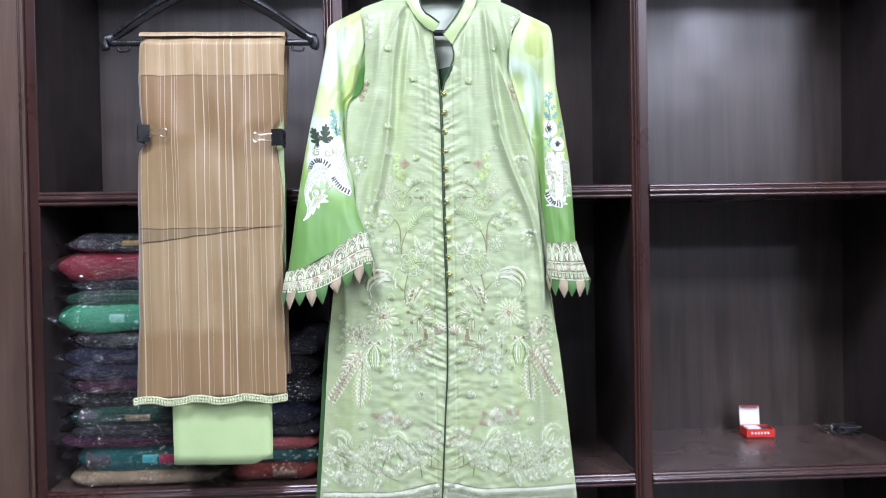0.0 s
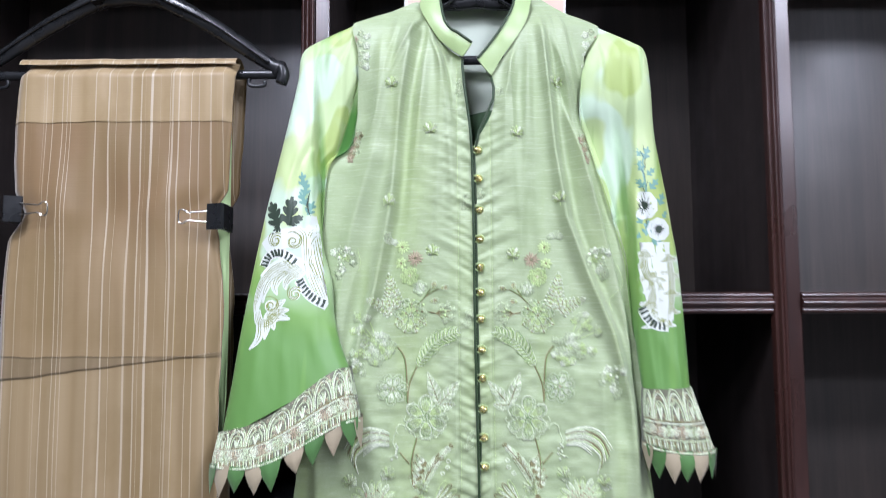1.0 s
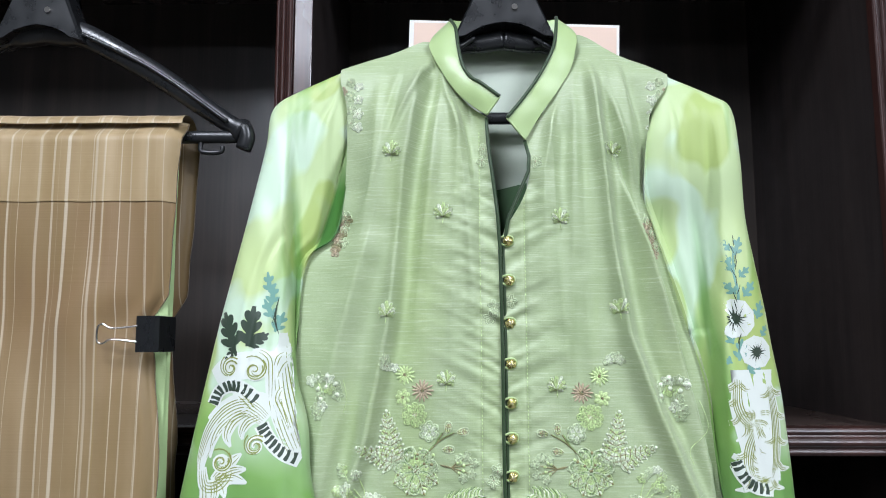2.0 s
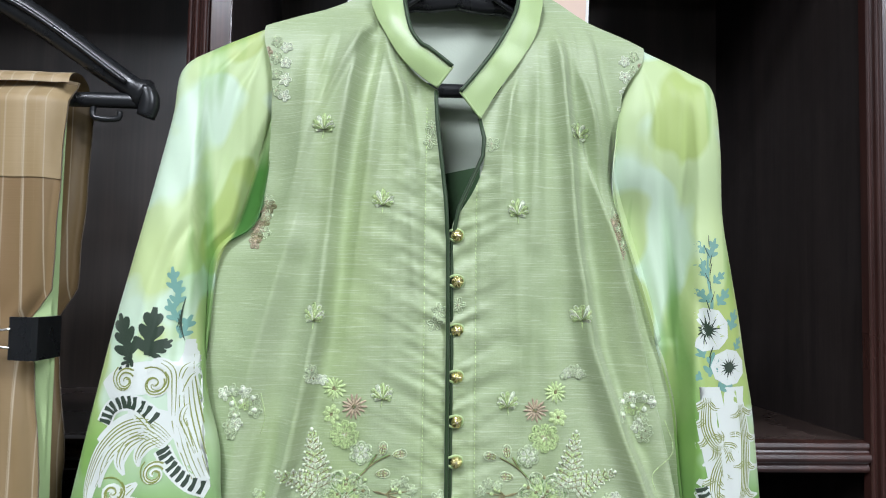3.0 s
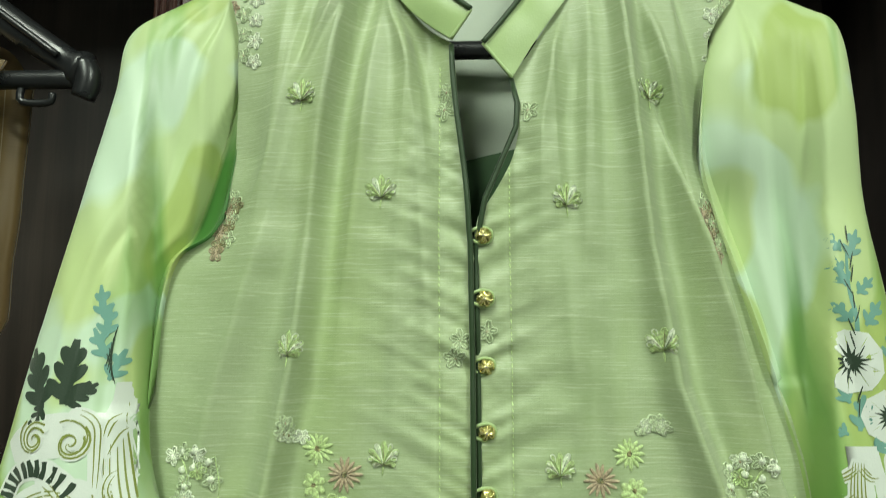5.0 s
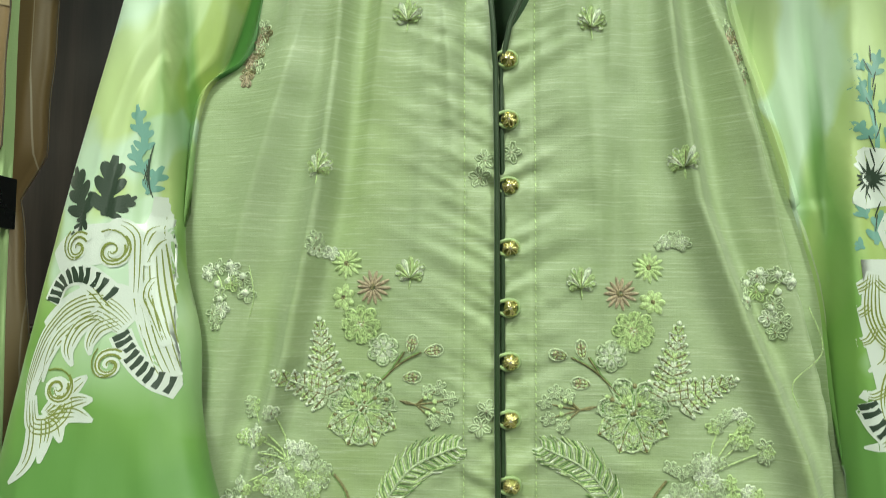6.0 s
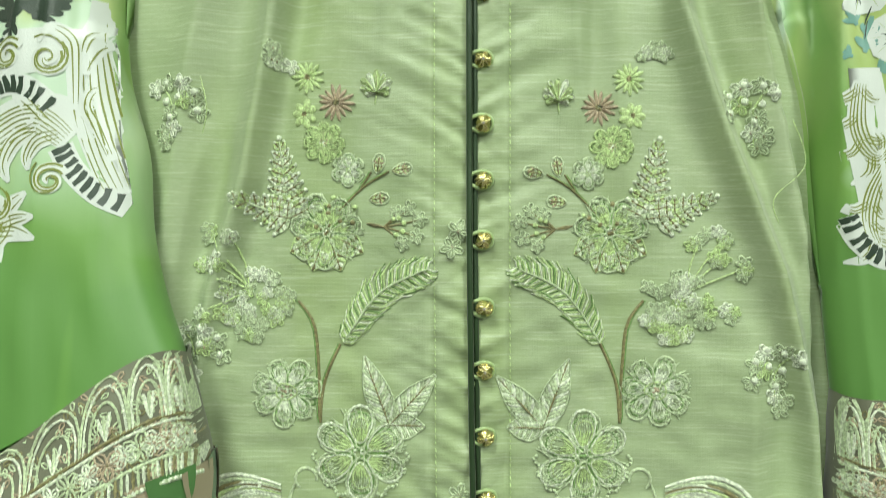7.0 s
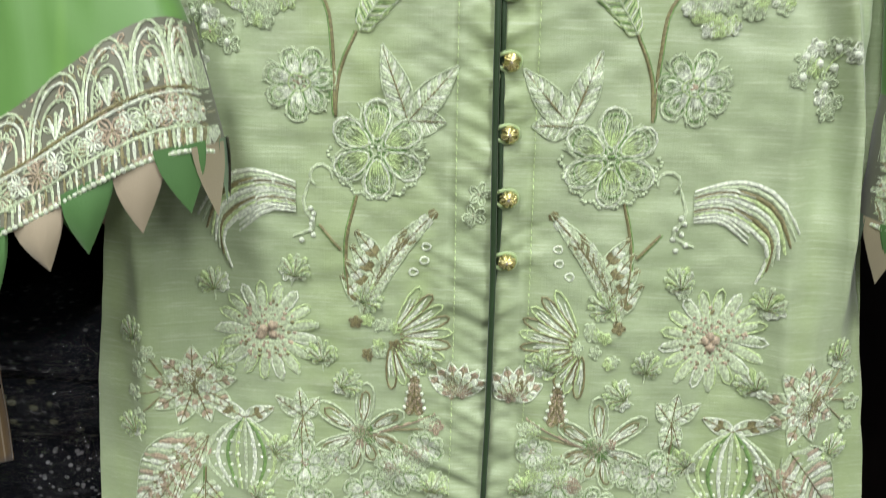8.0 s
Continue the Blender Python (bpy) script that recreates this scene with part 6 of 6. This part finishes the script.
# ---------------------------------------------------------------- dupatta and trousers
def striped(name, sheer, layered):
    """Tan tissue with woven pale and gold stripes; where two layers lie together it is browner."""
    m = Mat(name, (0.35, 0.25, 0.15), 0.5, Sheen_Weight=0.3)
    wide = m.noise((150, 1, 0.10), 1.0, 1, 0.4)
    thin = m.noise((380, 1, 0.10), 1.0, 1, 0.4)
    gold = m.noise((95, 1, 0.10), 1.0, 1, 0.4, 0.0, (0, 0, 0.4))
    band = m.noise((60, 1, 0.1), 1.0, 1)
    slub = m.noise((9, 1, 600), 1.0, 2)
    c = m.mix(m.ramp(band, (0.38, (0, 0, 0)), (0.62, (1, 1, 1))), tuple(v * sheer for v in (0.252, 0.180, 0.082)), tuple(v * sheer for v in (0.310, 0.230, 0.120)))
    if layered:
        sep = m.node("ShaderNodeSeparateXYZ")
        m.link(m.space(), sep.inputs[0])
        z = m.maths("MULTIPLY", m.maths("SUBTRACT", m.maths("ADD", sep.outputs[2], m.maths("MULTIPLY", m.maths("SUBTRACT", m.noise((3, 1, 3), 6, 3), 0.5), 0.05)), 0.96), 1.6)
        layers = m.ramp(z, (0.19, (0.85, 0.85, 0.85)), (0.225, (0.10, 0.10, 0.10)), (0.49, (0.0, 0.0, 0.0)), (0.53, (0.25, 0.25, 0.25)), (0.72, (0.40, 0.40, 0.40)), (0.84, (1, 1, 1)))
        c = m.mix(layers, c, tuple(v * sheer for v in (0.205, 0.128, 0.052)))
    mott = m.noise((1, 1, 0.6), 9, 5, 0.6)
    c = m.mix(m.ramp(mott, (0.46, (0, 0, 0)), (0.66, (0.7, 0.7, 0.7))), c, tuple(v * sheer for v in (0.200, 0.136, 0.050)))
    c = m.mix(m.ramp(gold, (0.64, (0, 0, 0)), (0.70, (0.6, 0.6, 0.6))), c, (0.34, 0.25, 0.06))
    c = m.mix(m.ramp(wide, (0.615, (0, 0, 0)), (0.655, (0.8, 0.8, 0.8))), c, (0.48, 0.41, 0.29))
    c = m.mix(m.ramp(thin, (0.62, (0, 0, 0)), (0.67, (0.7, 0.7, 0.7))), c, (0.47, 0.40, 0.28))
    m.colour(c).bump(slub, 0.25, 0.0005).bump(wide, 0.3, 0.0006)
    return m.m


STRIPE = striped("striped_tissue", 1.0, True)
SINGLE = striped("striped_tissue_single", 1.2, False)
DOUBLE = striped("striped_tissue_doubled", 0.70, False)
TROUSER = cloth("pale_green_cotton", (0.42, 0.56, 0.26), 0.6, 800, 0.10)
LOOPS = thread("pale_crochet", (0.50, 0.56, 0.32), 0.5)
dupatta = tagged(new("dupatta"), "folded tan striped tissue dupatta hung over a hanger bar", "dupatta")
D_L = table([(1.668, -0.583), (1.58, -0.588), (1.50, -0.586), (1.472, -0.572), (1.44, -0.590), (1.36, -0.592), (1.26, -0.594), (1.10, -0.598), (0.965, -0.604)])
D_R = table([(1.668, -0.307), (1.58, -0.311), (1.50, -0.316), (1.472, -0.334), (1.44, -0.326), (1.36, -0.317), (1.26, -0.320), (1.10, -0.320), (0.965, -0.317)])


def sheet(z0, z1, y, wide=1.0, seed=0.0, skew=0.0, thick=0.0016, cols=60, rows=110, rim=True):
    """A hanging layer with soft waves, doubled to give it thickness."""
    verts = []
    for layer in (0, 1):
        for j in range(rows):
            z = z0 + (z1 - z0) * j / (rows - 1)
            for i in range(cols):
                s = i / (cols - 1)
                zz = z + skew * (s - 0.5) * smooth(z0, z1, z)
                a, b = D_L(z), D_R(z)
                m = (a + b) / 2
                x = m + (a + (b - a) * s - m) * wide + 0.0022 * wob(seed, z * 22, s * 2)
                pin = math.exp(-((z - 1.472) / 0.05) ** 2)
                yy = y - 0.004 * wob(s * 5, z * 4, seed) - 0.0022 * wob(s * 13, z * 9, seed + 4) + pin * 0.006 * math.cos(s * math.pi * 4)
                yy += 0.010 * smooth(0.04, 0.0, min(s, 1 - s)) + 0.018 * smooth(z0 - 0.022, z0, z) * (seed == 0 and z0 > 1.6)
                verts.append((x, yy + thick * layer, zz + 0.0015 * wob(s * 9, seed)))
    faces = grid_faces(cols, rows) + [f[::-1] for f in grid_faces(cols, rows, cols * rows)]
    edge = [(i, i + 1) for i in range(cols - 1)] + [((rows - 1) * cols + i, (rows - 1) * cols + i + 1) for i in range(cols - 1)]
    edge += [(j * cols, (j + 1) * cols) for j in range(rows - 1)] + [(j * cols + cols - 1, (j + 1) * cols + cols - 1) for j in range(rows - 1)]
    if rim:
        faces += [(a, b, b + cols * rows, a + cols * rows) for a, b in edge]
    return verts, faces


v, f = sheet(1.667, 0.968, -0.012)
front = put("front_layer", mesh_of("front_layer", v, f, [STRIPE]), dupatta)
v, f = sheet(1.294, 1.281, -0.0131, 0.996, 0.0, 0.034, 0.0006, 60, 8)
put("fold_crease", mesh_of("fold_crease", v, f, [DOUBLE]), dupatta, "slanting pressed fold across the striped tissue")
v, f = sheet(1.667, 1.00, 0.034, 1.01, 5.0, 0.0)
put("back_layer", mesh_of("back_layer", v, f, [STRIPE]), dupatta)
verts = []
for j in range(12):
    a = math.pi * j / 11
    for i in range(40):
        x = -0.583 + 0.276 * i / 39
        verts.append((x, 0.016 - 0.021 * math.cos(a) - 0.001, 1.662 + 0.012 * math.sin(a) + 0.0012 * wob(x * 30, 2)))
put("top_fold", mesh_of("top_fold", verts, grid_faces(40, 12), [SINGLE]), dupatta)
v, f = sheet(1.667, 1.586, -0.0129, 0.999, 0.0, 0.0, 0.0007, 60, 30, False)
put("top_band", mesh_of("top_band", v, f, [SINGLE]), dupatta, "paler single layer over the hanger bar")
vs, fs = [], []
for k in range(56):
    x = -0.602 + 0.284 * k / 55
    for r, dz in ((0.0036, 0.0), (0.0028, 0.006)):
        cz = 0.966 - dz + 0.003 * math.sin(k * 0.35)
        pts = [(x + r * math.cos(2 * math.pi * i / 8), -0.016 + 0.002 * math.sin(k), cz + r * math.sin(2 * math.pi * i / 8)) for i in range(9)]
        v, f = tube(pts, 0.0019, 5)
        fs += [tuple(i + len(vs) for i in q) for q in f]
        vs += v
put("crochet_edging", mesh_of("crochet_edging", vs, fs, [LOOPS]), dupatta, "pale green looped crochet edging")
trousers = tagged(new("trousers"), "folded pale green cotton trousers hung behind the dupatta", "trousers")
for layer, (y, z1, xa, xb, dz) in enumerate(((0.004, 0.834, -0.540, -0.352, 0.004), (0.010, 0.838, -0.536, -0.350, 0.0), (0.016, 0.840, -0.538, -0.355, 0.0))):
    verts = []
    for back in (0, 1):
        for j in range(40):
            z = 1.640 + (z1 - 1.640) * j / 39
            k = smooth(1.0, 1.25, z)
            for i in range(26):
                s = i / 25
                x = (xa - 0.03 * k) + (xb + 0.034 * k - xa + 0.03 * k) * s
                cut = 0.014 * smooth(0.80, 1.0, s) * (j == 39) * (layer == 0)
                verts.append((x, y + 0.0015 * back - 0.003 * wob(s * 4, z * 8, layer) + 0.004 * smooth(0.05, 0, min(s, 1 - s)), z - dz * s + cut))
    n = 26 * 40
    faces = grid_faces(26, 40) + [q[::-1] for q in grid_faces(26, 40, n)] + [(39 * 26 + i, 39 * 26 + i + 1, n + 39 * 26 + i + 1, n + 39 * 26 + i) for i in range(25)]
    put("leg_fold", mesh_of("leg_fold", verts, faces, [TROUSER]), trousers)


def binder_clip(x, z, sg):
    """Black sprung clip on the cloth's edge with a bright wire handle."""
    c = tagged(new("binder_clip"), "black binder clip with a steel wire handle gripping the cloth", "binder clip", "binder clips")
    c.location = (x, -0.006, z)
    bm = bmesh.new()
    prof = [(-sg * 0.018, -0.017), (sg * 0.001, -0.0235), (sg * 0.004, -0.020), (sg * 0.004, 0.020), (sg * 0.001, 0.0235), (-sg * 0.018, 0.017), (-sg * 0.018, 0.0145), (0.0, 0.019), (0.0, -0.019), (-sg * 0.018, -0.0145)]
    lo = [bm.verts.new((px, py, -0.016)) for px, py in prof]
    hi = [bm.verts.new((px, py, 0.016)) for px, py in prof]
    for i in range(len(prof)):
        j = (i + 1) % len(prof)
        bm.faces.new((lo[i], lo[j], hi[j], hi[i]))
    bm.faces.new(lo[::-1]), bm.faces.new(hi)
    bmesh.ops.recalc_face_normals(bm, faces=bm.faces)
    part("body", bm, BLACK, c)
    pts = [(-sg * 0.016, -0.0185, 0.007), (-sg * 0.030, -0.0195, 0.0055), (-sg * 0.040, -0.020, 0.0050), (-sg * 0.046, -0.020, 0.0085), (-sg * 0.051, -0.020, 0.0060), (-sg * 0.051, -0.020, -0.0060), (-sg * 0.046, -0.020, -0.0085), (-sg * 0.040, -0.020, -0.0050), (-sg * 0.030, -0.0195, -0.0055), (-sg * 0.016, -0.0185, -0.007)]
    v, f = tube(pts, 0.0010, 6, 1.0, 40)
    put("wire_handle", mesh_of("wire_handle", v, f, [STEEL]), c, "bright bent wire handle")


binder_clip(-0.580, 1.4745, -1)
binder_clip(-0.316, 1.464, 1)

# ---------------------------------------------------------------- card behind the collar
CARD_F = cloth("peach_card", (0.70, 0.53, 0.42), 0.6, 400, 0.06, 0.0)
CARD_W = cloth("white_card", (0.75, 0.74, 0.70), 0.6, 400, 0.05, 0.0)
card = tagged(new("card"), "peach-coloured card with a white border hanging behind the collar", "card")
card.location, card.rotation_euler = (0.0135, 0.072, 1.793), (0, radians(1.9), 0)
part("sheet", box(-0.111, 0.111, 0.0, 0.003, -0.300, 0.0), CARD_W, card)
part("face", box(-0.106, 0.108, -0.0008, -0.0001, -0.295, -0.003), CARD_F, card, "peach printed face")

# ---------------------------------------------------------------- packed garments on the shelf
def printed(name, base, spots, size, amount=0.6):
    m = Mat(name, base, 0.75, Specular_IOR_Level=0.12)
    vor = m.node("ShaderNodeTexVoronoi", Scale=size)
    m.link(m.space((1, 1, 1.4)), vor.inputs["Vector"])
    n = m.noise((1, 1, 1), size * 0.25, 3)
    mask = m.ramp(vor.outputs["Distance"], (0.22, (1, 1, 1)), (0.34, (0, 0, 0)))
    where = m.ramp(n, (0.56 - 0.1 * amount, (0, 0, 0)), (0.62, (amount,) * 3))
    fac = m.mix(1.0, mask, where, "MULTIPLY")
    c = m.mix(m.noise((1, 1, 1), 18, 4), tuple(v * 0.7 for v in base), tuple(min(1, v * 1.3) for v in base))
    m.colour(m.mix(fac, c, spots)).bump(m.noise((1, 1, 1), 60, 4), 0.5, 0.004)
    return m.m


def packet(x0, x1, z0, z1, mat, label, seed, front=0.100, trim=None):
    """A folded garment, pillow-soft, in a creased clear bag with pinched corners."""
    p = tagged(new("packed_garment"), label, "packed garment", "packed garments")
    cx, cz, hx, hz = (x0 + x1) / 2, (z0 + z1) / 2, (x1 - x0) / 2, (z1 - z0) / 2
    cy, hy = front + 0.15, 0.15
    p.location = (cx, cy, z0)
    for kind in (0, 1):
        verts, n, m = [], 72, 24
        for j in range(m):
            b = -math.pi / 2 + math.pi * j / (m - 1)
            for i in range(n):
                a = 2 * math.pi * i / n
                ca, sa, cb, sb = math.cos(a), math.sin(a), math.cos(b), math.sin(b)
                e = 0.34
                q = abs(cb) ** 0.30
                x = hx * math.copysign(abs(ca) ** e, ca) * q
                y = hy * math.copysign(abs(sa) ** e, sa) * q
                z = hz * math.copysign(abs(sb) ** 0.75, sb)
                z += 0.28 * hz * wob(x * 9 + seed, y * 7, seed) * cb
                z += 0.30 * hz * smooth(0.55, 1.0, abs(x) / hx) * (-1 if sb > 0 else 0.6) * abs(sb) + 0.004 * wob(x * 25, y * 25, seed) * cb
                z *= 1 - 0.5 * smooth(0.72, 1.0, abs(x) / hx)
                if kind:
                    x, y, z = x * 1.035, y * 1.02 + 0.0, z * 1.05
                    x += 0.010 * wob(z * 60, y * 20, seed + 3) + math.copysign(0.036, x) * smooth(0.86, 1.0, abs(x) / hx / 1.035) * (1 - abs(sb) ** 0.6)
                    z *= 1 - 0.45 * smooth(0.90, 1.0, abs(x) / hx / 1.035)
                    y += 0.009 * wob(x * 70 + z * 60, z * 110, seed + 5) - 0.002
                    z += 0.005 * wob(x * 60, y * 60, seed + 8)
                verts.append((x, y, hz + z))
        faces = grid_faces(n, m, 0, True)
        if kind:
            o = put("clear_bag", mesh_of("clear_bag", verts, faces, [FILM], None, False), p, "creased clear plastic bag")
            o.visible_shadow = False
        else:
            put("folded_cloth", mesh_of("folded_cloth", verts, faces, [mat]), p)
    if trim:
        for tx, tw, tm in trim:
            verts = []
            for j in range(9):
                b = -1.15 + 2.3 * j / 8
                for i in range(6):
                    x = tx + tw * (i / 5 - 0.5)
                    verts.append((x, -hy * abs(math.cos(b)) ** 0.5 - 0.0022, hz + hz * 0.93 * math.sin(b)))
            put("trim", mesh_of("trim", verts, grid_faces(6, 9), [tm]), p, "patterned trim band")


NIGHT = (0.012, 0.013, 0.016)
BLK = printed("black_cloth", NIGHT, (0.34, 0.35, 0.33), 120, 0.8)
BLKW = printed("black_white_cloth", NIGHT, (0.55, 0.55, 0.52), 150, 1.0)
HEX = printed("black_gold_cloth", NIGHT, (0.20, 0.20, 0.12), 80, 1.0)
RED = printed("crimson_cloth", (0.16, 0.008, 0.020), (0.25, 0.05, 0.06), 90, 0.3)
DKG = printed("bottle_green_cloth", (0.010, 0.045, 0.030), (0.10, 0.16, 0.12), 90, 0.4)
JADE = printed("jade_cloth", (0.03, 0.20, 0.10), (0.45, 0.62, 0.52), 60, 0.8)
JADE_P = cloth("pale_jade", (0.16, 0.42, 0.30), 0.5)
NAVY = printed("navy_cloth", (0.010, 0.011, 0.024), (0.14, 0.15, 0.20), 120, 0.4)
TEAL = printed("teal_cloth", (0.008, 0.075, 0.070), (0.55, 0.50, 0.36), 70, 0.5)
PLUM = printed("plum_cloth", (0.030, 0.007, 0.022), (0.16, 0.08, 0.13), 100, 0.4)
RUST = printed("rust_cloth", (0.16, 0.035, 0.025), (0.45, 0.34, 0.24), 90, 1.0)
ROSE = printed("rose_cloth", (0.32, 0.08, 0.075), (0.50, 0.32, 0.28), 90, 0.6)
SAND = printed("sand_cloth", (0.20, 0.16, 0.10), (0.40, 0.36, 0.28), 90, 0.8)
PINKT = printed("pink_pattern", (0.38, 0.03, 0.09), (0.55, 0.45, 0.40), 160, 1.0)
GOLDT = printed("gold_pattern", (0.25, 0.17, 0.06), (0.6, 0.5, 0.35), 200, 1.0)
SILVT = printed("silver_pattern", (0.05, 0.05, 0.055), (0.50, 0.50, 0.48), 110, 1.0)
TURQ = cloth("turquoise_trim", (0.02, 0.33, 0.33), 0.5)
stack = [
    (0.022, SAND, "sand and black patterned garment in a clear bag", None),
    (0.058, TEAL, "teal garment with pink flower bands in a clear bag", [(0.06, 0.07, PINKT), (0.005, 0.03, TURQ), (-0.10, 0.05, SILVT), (0.13, 0.03, TURQ)]),
    (0.020, PLUM, "plum garment in a thin clear bag", None),
    (0.020, BLK, "black garment in a clear bag", None),
    (0.040, DKG, "bottle green garment with beige bands in a clear bag", [(-0.01, 0.05, SAND), (-0.05, 0.008, SILVT), (0.09, 0.03, SILVT), (-0.11, 0.04, SILVT)]),
    (0.034, BLK, "black garment with a gold ornament in a clear bag", [(0.03, 0.04, GOLDT)]),
    (0.026, PLUM, "dark purple garment in a clear bag", None),
    (0.024, NAVY, "dark navy garment in a clear bag", None),
    (0.040, NAVY, "navy garment in a clear bag", [(-0.08, 0.02, SILVT)]),
    (0.034, BLKW, "black garment with white embroidery in a clear bag", [(-0.04, 0.05, SILVT), (0.02, 0.06, SILVT)]),
    (0.056, JADE, "jade green garment with pale bands in a clear bag", [(-0.03, 0.030, JADE_P), (0.10, 0.030, JADE_P)]),
    (0.026, DKG, "bottle green garment in a clear bag", None),
    (0.026, BLK, "black garment in a clear bag", None),
    (0.058, RED, "crimson garment in a clear bag, high on the stack", None),
    (0.030, BLKW, "black garment with red and gold patches in clear bag", [(0.03, 0.03, RUST), (-0.01, 0.05, GOLDT), (0.09, 0.05, GOLDT)]),
]
zz = 0.7605
for i, (h, mat, label, trim) in enumerate(stack):
    off = 0.016 * math.sin(i * 2.3)
    packet(-0.798 + off, -0.468 + off * 0.5, zz, zz + h + 0.013, mat, label, i * 3.1 + 1, 0.100 + 0.008 * math.sin(i * 1.7), trim)
    zz += h
stack = [
    (0.030, RUST, "rust red patterned garment in a clear bag", [(0.02, 0.05, SAND)]),
    (0.030, TEAL, "teal garment in a clear bag", None),
    (0.030, ROSE, "coral rose garment in a clear bag", None),
    (0.026, BLK, "black garment in a clear bag", None),
    (0.040, NAVY, "navy garment in a clear bag", None),
    # white spots of this cloth stand for highlights on the bag
    (0.050, BLKW, "black garment in a glossy clear bag, its white glints painted as spots", None),
    (0.056, HEX, "black garment with gold lattice pattern in a clear bag", None),
    (0.034, BLK, "black garment in a clear bag, top of the stack", None),
]
zz = 0.7605
for i, (h, mat, label, trim) in enumerate(stack):
    off = 0.008 * math.sin(i * 2.9)
    packet(-0.462 + off, -0.262 + off, zz, zz + h + 0.013, mat, label, i * 4.7 + 60, 0.104 + 0.006 * math.sin(i * 1.3), trim)
    zz += h

# ---------------------------------------------------------------- the red box and oddments
RED_C = cloth("red_card", (0.55, 0.035, 0.020), 0.4, 300, 0.05, 0.0)
WHITE_C = cloth("white_card_inside", (0.72, 0.72, 0.70), 0.5, 300, 0.05, 0.0)
DARK_C = Mat("dark_item", (0.03, 0.03, 0.035), 0.35).m
INK = cloth("white_lettering", (0.75, 0.72, 0.68), 0.5, 300, 0.05, 0.0)
rb = tagged(new("carton"), "small open red carton with its white lid raised", "carton")
rb.location, rb.rotation_euler, rb.scale = (0.785, 0.345, 0.762), (0, 0, radians(-4)), (0.78, 0.78, 0.78)
part("base", box(-0.042, 0.042, -0.028, 0.028, 0, 0.002), WHITE_C, rb)
part("front_side", box(-0.042, 0.042, -0.030, -0.028, 0, 0.026), RED_C, rb)
part("back_side", box(-0.042, 0.042, 0.028, 0.030, 0, 0.026), RED_C, rb)
part("end_side", box(-0.044, -0.042, -0.030, 0.030, 0, 0.026), RED_C, rb)
part("end_side", box(0.042, 0.044, -0.030, 0.030, 0, 0.026), RED_C, rb)
lid = part("lid", box(-0.042, 0.020, -0.001, 0.001, 0, 0.062, 0.0004, 1), WHITE_C, rb, "raised white lid")
lid.location, lid.rotation_euler = (0, 0.031, 0.024), (radians(-8), 0, radians(-3))
part("lid_flap", box(-0.040, 0.018, -0.014, 0.0, 0.060, 0.062), RED_C, lid)
for k in range(6):
    part("lettering_bar", box(-0.030 + 0.010 * k, -0.024 + 0.010 * k, -0.0306, -0.0301, 0.010, 0.017), INK, rb)
part("contents", box(-0.030, 0.036, -0.024, 0.022, 0.004, 0.024, 0.004), DARK_C, rb, "dark item inside")
part("paper", box(-0.036, 0.006, -0.020, 0.020, 0.020, 0.0275, 0.003), WHITE_C, rb, "crumpled white paper")


def tangle(name, x, y, span, n, mat, label, seed):
    random.seed(seed)
    vs, fs = [], []
    for k in range(n):
        pts = [(random.uniform(-span, span), random.uniform(-0.03, 0.03), 0.004 + 0.020 * random.random() * (0 < i < 4)) for i in range(5)]
        v, f = tube(pts, 0.0018, 6, 1.0, 26)
        fs += [tuple(i + len(vs) for i in q) for q in f]
        vs += v
    lo = min(p[2] for p in vs)
    ob = put(name, mesh_of(name, [(p[0] + x, p[1] + y, p[2] - lo + 0.761) for p in vs], fs, [mat]), None, label)
    return tagged(ob, category="cord")


tangle("cord", 1.010, 0.34, 0.035, 6, DARK_C, "tangle of thin black cord lying on the shelf", 5)
tangle("cord", 0.965, 0.36, 0.020, 2, STEEL, "few white plastic strips lying on the shelf", 6)
tangle("cord", 0.445, 0.30, 0.010, 3, DARK_C, "small black scrap beside the upright", 8)
